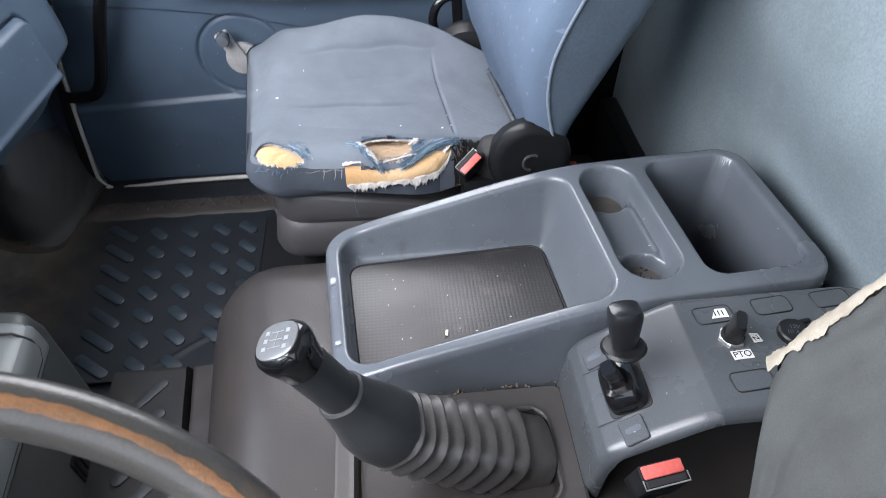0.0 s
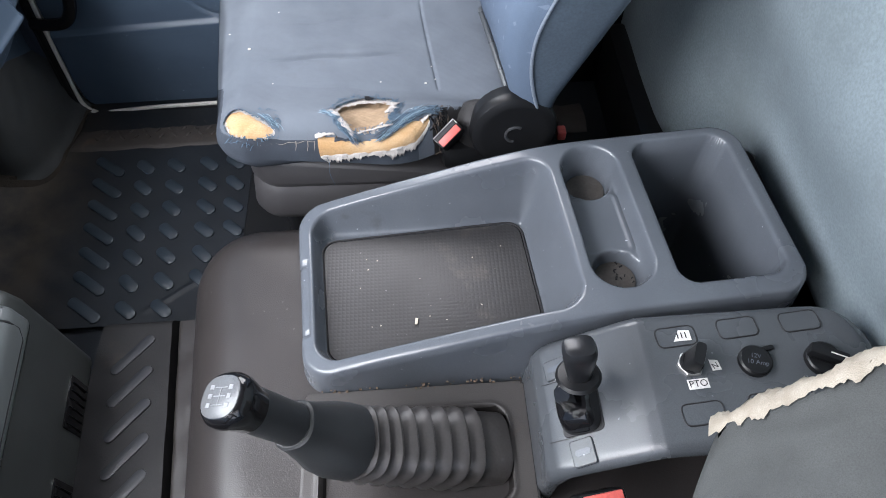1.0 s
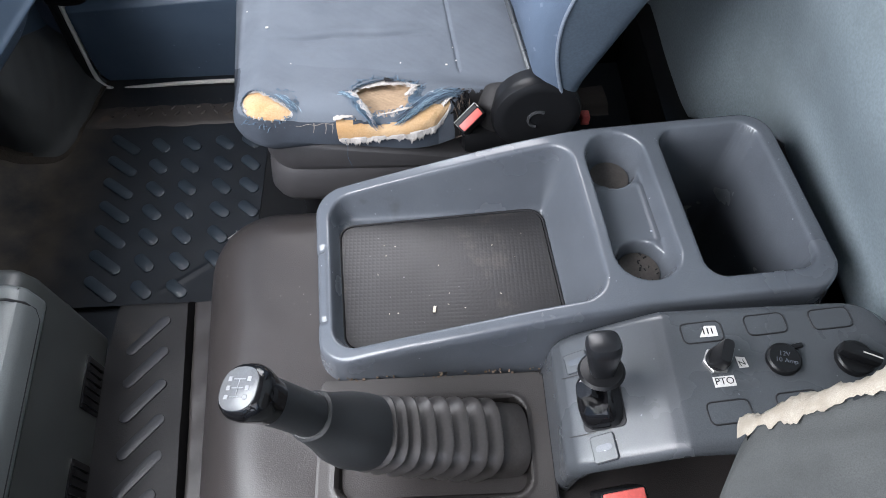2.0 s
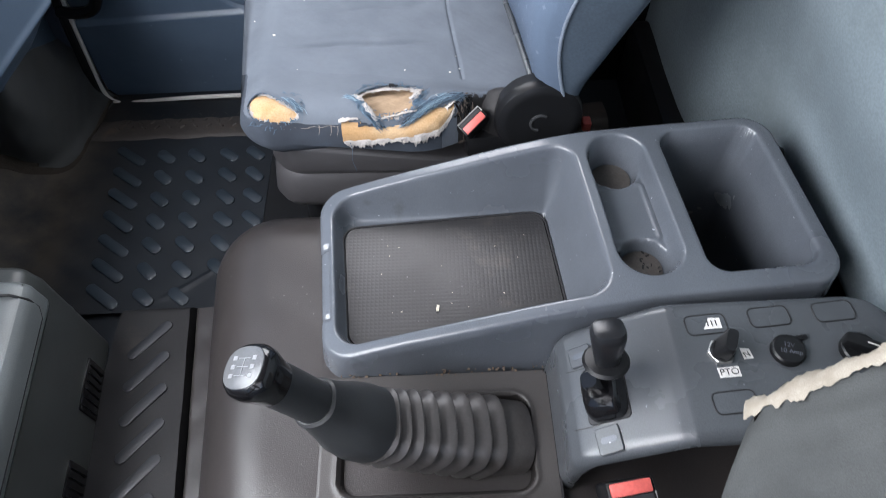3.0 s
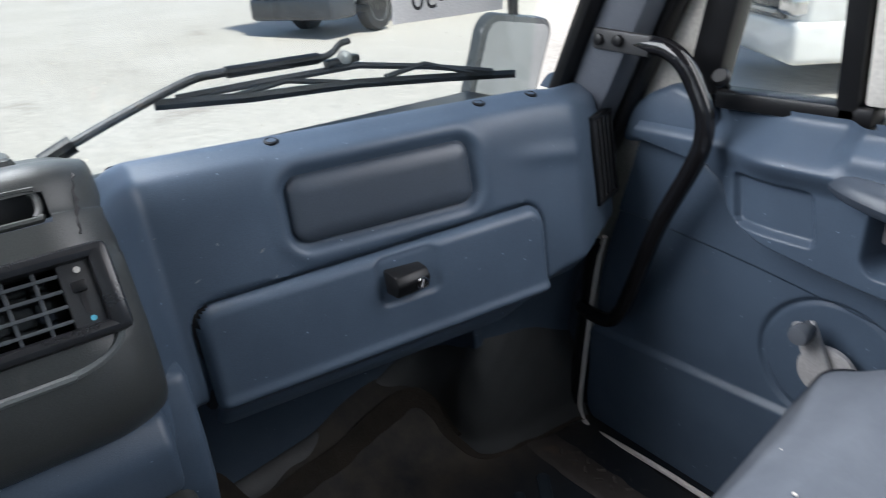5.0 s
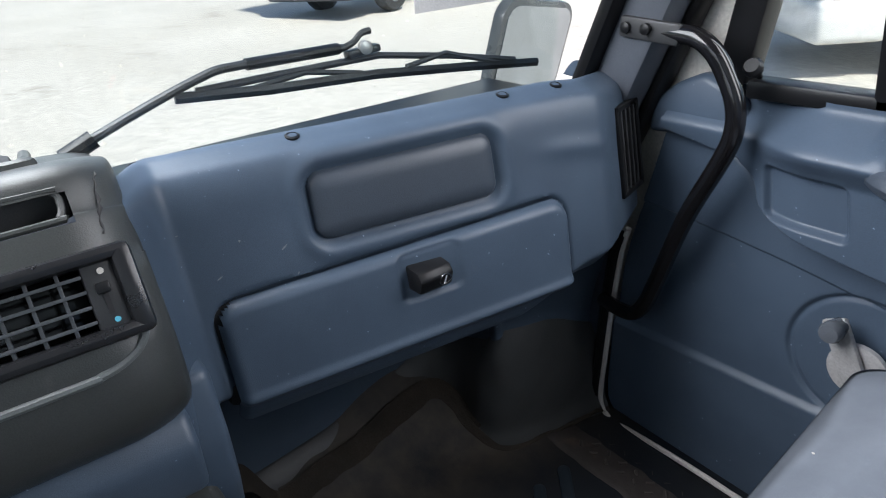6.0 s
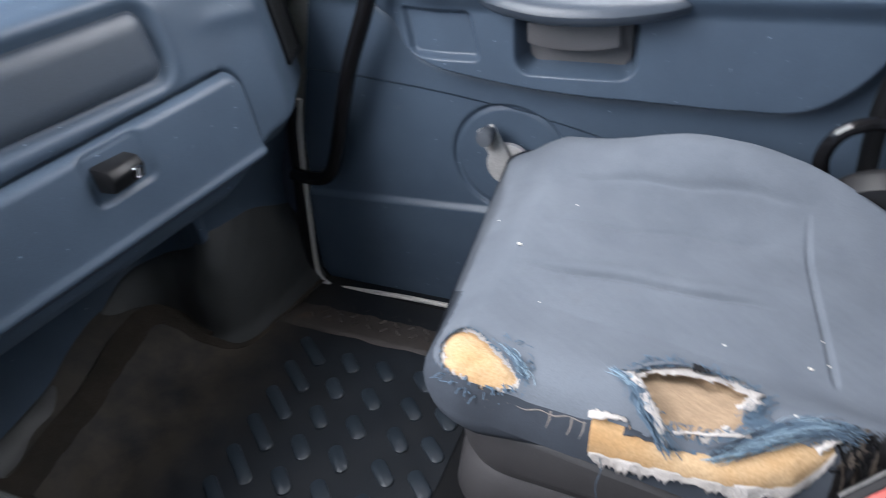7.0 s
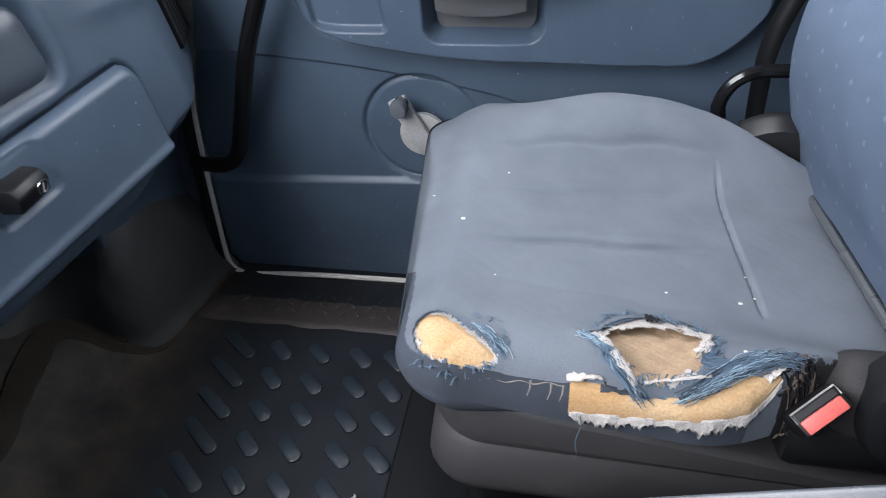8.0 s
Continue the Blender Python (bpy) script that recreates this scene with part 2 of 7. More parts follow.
def rbox(lo, hi, bevel=0.004, seg=2, bm=None):
    """A box with rounded edges, from corner to corner."""
    out = bm or bmesh.new()
    one = bmesh.new()
    bmesh.ops.create_cube(one, size=1)
    for v in one.verts:
        v.co = Vector([(a + b) / 2 + c * (b - a) for a, b, c in zip(lo, hi, v.co)])
    if bevel:
        bmesh.ops.bevel(one, geom=one.edges[:], offset=min(bevel, 0.49 * min(b - a for a, b in zip(lo, hi))), segments=seg, affect="EDGES", profile=0.5)
    tmp = bpy.data.meshes.new("tmp")
    one.to_mesh(tmp)
    one.free()
    out.from_mesh(tmp)
    bpy.data.meshes.remove(tmp)
    return out


def turned(bm, m):
    bmesh.ops.transform(bm, matrix=m, verts=bm.verts)
    return bm


def smooth_line(points, steps=8):
    """A Catmull-Rom line through the points."""
    p = [Vector(q) for q in points]
    p = [2 * p[0] - p[1], *p, 2 * p[-1] - p[-2]]
    out = []
    for i in range(1, len(p) - 2):
        for k in range(steps):
            t = k / steps
            a, b, c, d = p[i - 1], p[i], p[i + 1], p[i + 2]
            out.append(0.5 * (2 * b + (c - a) * t + (2 * a - 5 * b + 4 * c - d) * t * t + (3 * b - a - 3 * c + d) * t ** 3))
    return [*out, p[-2]]


def tube(points, radius, segs=12, closed=False, flat=1.0, bm=None):
    """A round bar along points; radius may be a list; flat squeezes it across."""
    bm = bm or bmesh.new()
    pts = [Vector(q) for q in points]
    rad = radius if isinstance(radius, (list, tuple)) else [radius] * len(pts)
    rings, up = [], None
    for i, q in enumerate(pts):
        a = pts[i - 1] if (i or closed) else pts[i]
        b = pts[(i + 1) % len(pts)] if (i + 1 < len(pts) or closed) else pts[i]
        d = (b - a).normalized()
        if up is None:
            up = d.orthogonal().normalized() if abs(d.z) > 0.9 else (Vector((0, 0, 1)) - d * d.z).normalized()
        up = (up - d * up.dot(d)).normalized()
        side = d.cross(up)
        rings.append([bm.verts.new(q + rad[i] * (math.cos(w) * side + flat * math.sin(w) * up)) for w in (2 * math.pi * k / segs for k in range(segs))])
    for i in range(len(rings) - (0 if closed else 1)):
        a, b = rings[i], rings[(i + 1) % len(rings)]
        for k in range(segs):
            bm.faces.new((a[k], a[(k + 1) % segs], b[(k + 1) % segs], b[k]))
    if not closed:
        bm.faces.new(rings[0][::-1])
        bm.faces.new(rings[-1])
    return bm


def prism(outline, axis, lo, hi, bevel=0.0, seg=2):
    """A plane outline drawn out along an axis ('x': outline in y, z; 'y': in x, z; 'z': in x, y)."""
    bm = bmesh.new()
    def at(p, h):
        return {"x": (h, p[0], p[1]), "y": (p[0], h, p[1]), "z": (p[0], p[1], h)}[axis]
    a = [bm.verts.new(at(p, lo)) for p in outline]
    b = [bm.verts.new(at(p, hi)) for p in outline]
    bm.faces.new(a)
    bm.faces.new(b[::-1])
    for i in range(len(a)):
        j = (i + 1) % len(a)
        bm.faces.new((a[j], a[i], b[i], b[j]))
    bmesh.ops.recalc_face_normals(bm, faces=bm.faces)
    if bevel:
        bmesh.ops.bevel(bm, geom=bm.edges[:], offset=bevel, segments=seg, affect="EDGES", profile=0.5)
    return bm


def rounded_outline(x0, x1, y0, y1, r, n=6):
    out = []
    for cx, cy, a in ((x1 - r, y1 - r, 0), (x0 + r, y1 - r, 90), (x0 + r, y0 + r, 180), (x1 - r, y0 + r, 270)):
        for k in range(n + 1):
            w = radians(a + 90 * k / n)
            out.append((cx + r * math.cos(w), cy + r * math.sin(w)))
    return out


def lathe(profile, m, segs=28, bm=None):
    """Turns (radius, height) pairs round the z axis of the pose m."""
    bm = bm or bmesh.new()
    rings = [[bm.verts.new(m @ Vector((max(r, 1e-5) * math.cos(2 * math.pi * k / segs), max(r, 1e-5) * math.sin(2 * math.pi * k / segs), h))) for k in range(segs)] for r, h in profile]
    for a, b in zip(rings, rings[1:]):
        for k in range(segs):
            bm.faces.new((a[k], a[(k + 1) % segs], b[(k + 1) % segs], b[k]))
    bm.faces.new(rings[0][::-1])
    bm.faces.new(rings[-1])
    bmesh.ops.recalc_face_normals(bm, faces=bm.faces)
    return bm


def facing(where, normal, roll=0):
    """A pose whose z axis points along normal."""
    q = Vector(normal).to_track_quat("Z", "Y").to_matrix().to_4x4()
    return Matrix.Translation(where) @ q @ pose(0, 0, 0, 0, 0, roll)


def step(v, a, b):
    t = np.clip((v - a) / (b - a), 0, 1)
    return t * t * (3 - 2 * t)


def rr(x, y, x0, x1, y0, y1, r):
    """Distance to a rounded rectangle, negative inside."""
    qx, qy = np.abs(x - (x0 + x1) / 2) - (x1 - x0) / 2 + r, np.abs(y - (y0 + y1) / 2) - (y1 - y0) / 2 + r
    return np.hypot(np.maximum(qx, 0), np.maximum(qy, 0)) + np.minimum(np.maximum(qx, qy), 0) - r


def wall_drop(d, depth, run, r=0.006, foot=0.012):
    """How far a moulded wall has fallen at a distance d past its edge: a rounded lip, a slope, a rounded foot."""
    d = np.maximum(d, 0)
    e = np.minimum(d, r * 0.9)
    lip = r - np.sqrt(r * r - e * e)
    steep = (depth - (r - math.sqrt(r * r - (0.9 * r) ** 2))) / max(run - 0.9 * r, 1e-4)
    raw = lip + np.maximum(d - 0.9 * r, 0) * steep
    k = np.maximum(foot * 0.35, 1e-4)
    return -k * np.logaddexp(-np.minimum(raw, 3 * depth) / k, -depth / k)


def wander(x, y, sc, seed=0.0):
    """Cheap smooth noise of two numbers, about -1 to 1."""
    return (np.sin(x * sc * 1.7 + seed) * np.cos(y * sc * 1.3 + seed * 2.1) + 0.6 * np.sin(x * sc * 3.1 - y * sc * 2.7 + seed * 1.3)
            + 0.4 * np.sin(y * sc * 6.3 + x * sc * 4.9 + seed * 0.7)) / 2.0


def writing(text, size, m, mat, parent, name="lettering"):
    """Flat letters from the built-in font, at the pose m."""
    data = bpy.data.curves.new(name, "FONT")
    data.body, data.size, data.align_x, data.align_y, data.extrude = text, size, "CENTER", "CENTER", 0.0001
    tmp = bpy.data.objects.new("tmp", data)
    scene.collection.objects.link(tmp)
    me = bpy.data.meshes.new_from_object(tmp.evaluated_get(bpy.context.evaluated_depsgraph_get()))
    bpy.data.objects.remove(tmp)
    me.transform(m)
    return finish(name, me, mat, parent)


# ---- the yard outside ----
SLOPE = -0.03  # the yard rises ahead of the cab


def yard(x, y):
    return -1.15 + SLOPE * x


def ground():
    bm = bmesh.new()
    c = [bm.verts.new((x, y, yard(x, y))) for x, y in ((-900, -900), (900, -900), (900, 900), (-900, 900))]
    bm.faces.new(c)
    return tagged(part("ground", bm, GROUND), "pale dusty concrete yard with wheel tracks and puddle stains", "ground", kind="structure")


ground()


def wheel(parent, m, r=0.5, width=0.3):
    w = part("wheel", lathe([(r * 0.6, -width / 2), (r * 0.93, -width / 2), (r, -width * 0.3), (r, width * 0.3), (r * 0.93, width / 2), (r * 0.6, width / 2)], m), TYRE, parent)
    part("rim", lathe([(r * 0.58, -width * 0.3), (r * 0.6, width * 0.52), (r * 0.48, width * 0.42), (r * 0.3, width * 0.2), (r * 0.24, width * 0.45), (0.02, width * 0.47)], m), STEEL, w, "bare steel rim")
    return w


def parked_truck(where, turn, paint, cab_label):
    """A tall flat-fronted lorry whose front faces -y of its own pose."""
    base = Matrix.Translation(where) @ pose(0, 0, 0, 0, 0, turn)
    t = thing("parked_truck", cab_label, "truck", where)
    outline = [(-1.2, 0.75), (1.2, 0.75), (1.22, 1.6), (1.18, 2.3), (1.1, 3.3), (-1.1, 3.3), (-1.18, 2.3), (-1.22, 1.6)]
    part("cab", turned(prism(outline, "y", 0.0, 2.1, 0.12, 3), base), paint, t)
    part("bumper", turned(rbox((-1.24, -0.1, 0.38), (1.24, 0.7, 0.85), 0.09, 3), base), paint, t)
    grille = part("grille", turned(rbox((-0.8, -0.06, 0.8), (0.8, 0.1, 1.95), 0.08, 3), base), DARK_PAINT, t, "dark grille opening")
    for k in range(7):
        z = 0.9 + k * 0.15
        half = 0.72 - 0.02 * abs(k - 3)
        part("slat", turned(rbox((-half, -0.12, z), (half, 0.0, z + 0.055), 0.02, 2), base), STEEL, grille, "pale horizontal slat")
    for s in (-1, 1):
        part("headlight", turned(rbox((s * 0.98 - 0.2, -0.12, 0.9), (s * 0.98 + 0.2, 0.2, 1.15), 0.07, 3), base), CHROME, t, "clear headlight")
        part("mirror", turned(rbox((s * 1.45 - 0.1, 0.15, 1.9), (s * 1.45 + 0.1, 0.3, 2.6), 0.05, 2), base), BLACK, t)
        part("step", turned(rbox((s * 1.1 - 0.1, 0.7, 0.45), (s * 1.1 + 0.1, 1.2, 0.6), 0.03, 2), base), BLACK, t)
        wheel(t, base @ facing((s * 1.05, 1.5, 0.5), (s, 0, 0)))
    part("windscreen", turned(rbox((-1.02, -0.03, 2.05), (1.02, 0.05, 2.95), 0.03, 2), base), GLOSS, t, "dark windscreen")
    part("chassis", turned(rbox((-0.45, 2.0, 0.75), (0.45, 8.0, 1.0), 0.03, 1), base), TYRE, t)
    part("trailer_body", turned(rbox((-1.25, 2.6, 1.1), (1.25, 10.5, 3.9), 0.05, 2), base), WHITE, t)
    for y in (6.6, 8.0):
        for s in (-1, 1):
            wheel(t, base @ facing((s * 1.0, y, 0.5), (s, 0, 0)))
    return t


def ground_at(x, y):
    return (x, y, yard(x, y))


# the first one, a dark car or lorry ahead, reuses the lorry shape
parked_truck(ground_at(-13.8, 6.9), 20, DARK_PAINT, "dark vehicle parked far across the yard, built as a lorry with white body")
parked_truck(ground_at(-4.45, 9.0), -40, WHITE, "white lorry with dark slatted grille parked beside the yard")
parked_truck(ground_at(-50, -3), 60, DARK_PAINT, "dark lorry parked at the far edge of the yard")
parked_truck(ground_at(1.5, 12.6), -22, WHITE, "white lorry parked beyond the passenger window")


def gravel_heaps():
    rng = random.Random(4)
    bm = bmesh.new()
    for _ in range(500):
        x, y = rng.uniform(-30, -4), rng.uniform(-8, 16)
        r = rng.uniform(0.01, 0.05)
        v = [bm.verts.new((x + r * math.cos(w) * rng.uniform(0.7, 1.3), y + r * math.sin(w), yard(x, y))) for w in (0, 1.6, 3.1, 4.7)]
        top = bm.verts.new((x, y, yard(x, y) + r * 0.7))
        for k in range(4):
            bm.faces.new((v[k], v[(k + 1) % 4], top))
    return tagged(part("gravel", bm, GROUND), "loose stones scattered over the yard", "gravel", kind="stuff")


gravel_heaps()


# ---- the cab's shell ----
SCUFF = material("dark_scuff", (0.09, 0.1, 0.105), 0.7, bump=0)
def plate(name, mat, lo, hi, label, category, bevel=0.01):
    return tagged(part(name, rbox(lo, hi, bevel, 2), mat), label, category, kind="structure")


plate("floor", MAT, (-0.8, -0.5, -0.06), (0.95, 1.5, -0.008), "black cab floor under the rubber mats", "floor")
plate("floor_underbody", BLACK, (-0.75, -0.4, yard(0.9, 0) - 0.02), (0.9, 1.38, -0.06), "plain black underbody that carries the cab", "chassis", 0.02)
# unseen roof; its grey is set for the light it bounces
HEADLINER = material("grey_roof_lining", (0.15, 0.155, 0.16), 0.8, second=(0.12, 0.125, 0.13), fine=500, bump=0.3)
plate("ceiling", HEADLINER, (-0.5, -0.5, 1.62), (0.95, 1.5, 1.68), "unseen grey roof that closes the cab and sets the bounced light", "ceiling")
plate("firewall", BLUE_DARK, (-0.86, -0.5, -0.06), (-0.8, 1.5, 0.45), "dark front bulkhead of the cab", "wall")


def wall_x(y, z):
    return 0.80 + 0.05 * z - 0.02 * np.exp(-((z - 0.75) / 0.3) ** 2) + 0.004 * wander(y, z, 5.0, 1.0) + 0.045 * step(-z, -0.60, -0.40) * step(-y, -1.12, -0.92)


def rear_wall():
    """The padded rear wall, leaning a little, with a soft swell."""
    y, z = np.meshgrid(np.linspace(-0.5, 1.5, 110), np.linspace(0.0, 1.66, 150), indexing="ij")
    x = wall_x(y, z)
    foot = np.interp(y, [0.85, 1.15, 1.5], [0.335, 0.09, 0.02])
    z = np.maximum(z, foot)
    keep = (z > foot)[1:, 1:]
    w = tagged(sheet("wall_rear", np.stack([x, y, z], -1), VINYL, keep=keep), "grey-blue vinyl-padded rear cab wall with scuffs", "wall", kind="structure")
    m = w.modifiers.new("thick", "SOLIDIFY")
    m.thickness, m.offset = 0.03, -1
    rng = random.Random(17)
    for y0, z0, a, b in ((0.796, 0.477, 0.005, 0.0016), (0.785, 0.508, 0.003, 0.0012), (0.824, 0.459, 0.003, 0.002), (0.80, 0.56, 0.002, 0.004), (0.786, 0.579, 0.004, 0.001), (0.70, 0.52, 0.003, 0.001), (0.66, 0.63, 0.002, 0.003), (0.90, 0.50, 0.006, 0.0012)):
        x0 = float(wall_x(np.array(y0), np.array(z0)))
        part("scuff", turned(prism([(a * math.cos(k) * rng.uniform(0.6, 1.2), b * math.sin(k) * rng.uniform(0.6, 1.2)) for k in np.arange(0, 6.2, 0.8)], "x", -0.0006, 0.003), Matrix.Translation((x0, y0, z0)) @ pose(0, 0, 0, rng.uniform(-40, 40), 0, 0)), SCUFF, w, "small dark scuff")
    return w


rear_wall()
plate("wall_rear_pillar", BLACK, (0.68, 1.402, -0.05), (0.92, 1.47, 1.62), "dark pillar behind the passenger door", "wall")
plate("wall_rear_outer", VINYL, (0.93, -0.5, -0.06), (0.97, 1.5, 1.66), "outer rear wall of the cab", "wall")
# added black backing and block: the shade of the gap behind seat and console
plate("wall_rear_inner", BLACK, (0.885, -0.5, -0.06), (0.91, 1.5, 0.6), "black backing that darkens the gap under the padded rear wall", "wall")
plate("rear_locker", BLACK, (0.74, 0.84, -0.01), (0.8, 1.4, 0.17), "black block standing in for the dark gap behind the passenger seat", "ledge", 0.02)


def driver_side():
    """The driver's side of the cab with its window opening, unseen, added to close the cab."""
    plate("wall_driver", BLUE, (-0.8, -0.52, -0.06), (0.95, -0.47, 0.72), "blue driver's door below its window", "wall")
    plate("wall_driver_rear", BLUE, (0.65, -0.52, 0.72), (0.95, -0.47, 1.62), "blue pillar behind the driver's window", "wall")
    plate("wall_driver_header", BLUE, (-0.5, -0.52, 1.45), (0.65, -0.47, 1.62), "header over the driver's window", "wall")
    plate("wall_driver_front", BLUE, (-0.62, -0.52, 0.72), (-0.48, -0.47, 1.62), "driver's windscreen pillar", "wall")
    plate("wall_header", BLUE, (-0.52, -0.5, 1.52), (-0.44, 1.45, 1.64), "header over the windscreen", "wall")


driver_side()
plate("wall_kick", BLUE_DARK, (-0.84, 1.405, -0.06), (-0.50, 1.46, 0.555), "dark kick panel below the windscreen pillar", "wall")
# two unseen panels, added to block windscreen light from the footwell
plate("wall_cowl", BLACK, (-0.86, -0.5, 0.54), (-0.58, 1.46, 0.575), "unseen black panel below the windscreen, keeping light off the footwell", "cowl")
plate("wall_front", BLUE_DARK, (-0.86, -0.5, 0.40), (-0.84, 1.46, 0.52), "unseen front panel closing off light behind the dashboard", "wall")


# ---- floor mat, studs and sill ----
def mat_height(x, y):
    toe = 1.7 * np.maximum(-0.50 - x, 0) ** 1.7
    ramp = 0.095 * step(-y, -0.80, -0.745)
    crease = 0.004 * np.exp(-((y - 0.865 + 0.04 * np.sin(x * 18)) / 0.006) ** 2)
    return toe + ramp + 0.0025 * wander(x, y, 14.0, 0.4) + crease * step(x, -0.25, -0.2) * step(-x, 0.02, 0.06)


def floor_mats():
    t = thing("floor_mat", "black studded rubber floor mat, dusty and worn", "floor mat", (-0.3, 1.0, 0))
    x, y = np.meshgrid(np.linspace(-0.80, -0.042, 180), np.linspace(0.80, 1.262, 120), indexing="ij")
    e = np.minimum(-0.042 - x, 1.262 - y)
    z = mat_height(x, y) + 0.002 - 0.006 * np.exp(-e / 0.004)
    part_ = sheet("mat_sheet", np.stack([x, y, z], -1), MAT, t)
    s, y = np.meshgrid(np.concatenate([np.linspace(0, 1, 40), [1.0]]), np.linspace(0.15, 0.80, 120), indexing="ij")
    edge = -0.133 + 0.11 * (0.756 - y)
    x = -0.25 + (edge + 0.25) * s
    z = mat_height(x, y) + 0.004
    z[-1] -= 0.05
    sheet("mat_flank", np.stack([x, y, z], -1), FLANK, t, "brown dusty mat on the raised floor")
    return t


mats = floor_mats()


def pill_mesh(name, length, width, high, mat):
    bm = bmesh.new()
    rings = []
    for inset, h in ((0, 0.0), (0.0006, high * 0.7), (0.0025, high)):
        ring = []
        for k in range(16):
            a = 2 * math.pi * k / 16
            sx = (length - width) / 2 * (1 if math.cos(a) > 0 else -1)
            ring.append(bm.verts.new((sx + (width / 2 - inset) * math.cos(a), (width / 2 - inset) * math.sin(a), h)))
        rings.append(ring)
    for a, b in zip(rings, rings[1:]):
        for k in range(16):
            bm.faces.new((a[k], a[(k + 1) % 16], b[(k + 1) % 16], b[k]))
    bm.faces.new(rings[-1])
    me = bpy.data.meshes.new(name)
    bm.to_mesh(me)
    bm.free()
    me.materials.append(mat)
    me.polygons.foreach_set("use_smooth", [True] * len(me.polygons))
    me.set_sharp_from_angle(angle=radians(40))
    return me


BARS = material("worn_mat_bar", (0.026, 0.028, 0.032), 0.42, fine=420, bump=0.3, dirt=(0.07, 0.062, 0.055), dirt_scale=25, dirt_amount=0.4)
STUD_MESH = pill_mesh("stud", 0.052, 0.0245, 0.004, STUD)
LONG_MESH = pill_mesh("bar", 0.085, 0.0225, 0.0035, STUD)
BAR_MESH = pill_mesh("bar", 0.088, 0.02, 0.0025, BARS)


def place(name, me, x, y, turn, parent, lift=0.002):
    ob = new(name, me)
    ob.parent = parent
    ob.location = Vector((x, y, float(mat_height(np.array(x), np.array(y))) + lift)) - parent.location
    ob.rotation_euler[2] = radians(turn)
    return ob


def studs():
    """Rows of slanting oval studs; every other row leans the other way towards the sill."""
    rng = random.Random(2)
    for i, x0 in enumerate((-0.271, -0.203, -0.131, -0.072)):
        for j in range(7):
            if i == 3 and j < 3 or i == 2 and j < 1:
                continue
            place("stud", STUD_MESH, x0 - 0.0045 * j + rng.uniform(-0.001, 0.001), 0.832 + j * 0.0605, 136 + rng.uniform(-2, 2), mats)
    for j in range(7):
        place("bar", LONG_MESH, -0.35 - 0.0045 * j, 0.837 + j * 0.0605, 142, mats)
    for k in range(10):
        place("bar", BAR_MESH, -0.188 + 0.007 * min(k, 4), 0.69 - k * 0.057, 48, mats, 0.0045)


studs()


def sill():
    """The ribbed rubber step inside the door."""
    t = thing("door_sill", "dirty brown-black rubber door sill with raised tread marks", "sill", (0, 1.33, 0), kind="structure")
    x, y = np.meshgrid(np.linspace(-0.53, 0.7, 220), np.linspace(1.235, 1.42, 50), indexing="ij")
    z = 0.005 - 0.024 * step(y, 1.26, 1.385) - 0.012 * step(-y, -1.262, -1.236) + 0.0012 * wander(x, y, 40, 2.0)
    z = z - 0.02 * step(-x, 0.47, 0.53)
    sheet("sill_rubber", np.stack([x, y, z], -1), SILL, t)
    for i in range(22):
        for j in range(3):
            b = pill_mesh("tread", 0.015, 0.006, 0.003, SILL) if i == j == 0 else tread
            tread = b
            ob = new("tread", tread)
            ob.parent = t
            xx, yy = -0.43 + i * 0.03 + (j % 2) * 0.015, 1.29 + j * 0.024
            ob.location = Vector((xx, yy, 0.0055 - 0.024 * float(step(np.array(yy), 1.26, 1.385)))) - t.location
            ob.rotation_euler[2] = radians(50 if (i + j) % 2 else -50)


sill()


ARCH = material("dusty_arch_cover", (0.055, 0.059, 0.06), 0.5, fine=500, bump=0.35, dirt=(0.06, 0.052, 0.043), dirt_scale=7, dirt_amount=0.4)
DUST = material("brown_caked_dust", (0.046, 0.038, 0.03), 0.85, second=(0.03, 0.027, 0.023), scale=16, fine=300, bump=0.7, depth=0.002, dirt=(0.035, 0.032, 0.03), dirt_scale=24, dirt_amount=0.5, spec=0.2)


def kick_plan(n):
    """Where the cover over the wheel meets the floor, from the door round to the toe board."""
    line = smooth_line([(-0.478, 1.405, 0), (-0.49, 1.34, 0), (-0.499, 1.255, 0), (-0.516, 1.192, 0), (-0.56, 1.162, 0), (-0.625, 1.158, 0), (-0.66, 1.13, 0), (-0.655, 1.05, 0), (-0.635, 0.95, 0), (-0.615, 0.80, 0), (-0.605, 0.66, 0)], 16)
    p = np.array([(v.x, v.y) for v in line])
    s = np.concatenate([[0], np.cumsum(np.hypot(*np.diff(p, axis=0).T))])
    u = np.linspace(0, s[-1], n)
    q = np.stack([np.interp(u, s, p[:, 0]), np.interp(u, s, p[:, 1])], -1)
    d = np.gradient(q, axis=0)
    out = np.stack([d[:, 1], -d[:, 0]], -1) / np.hypot(d[:, 0], d[:, 1])[:, None]
    return u, q, -out


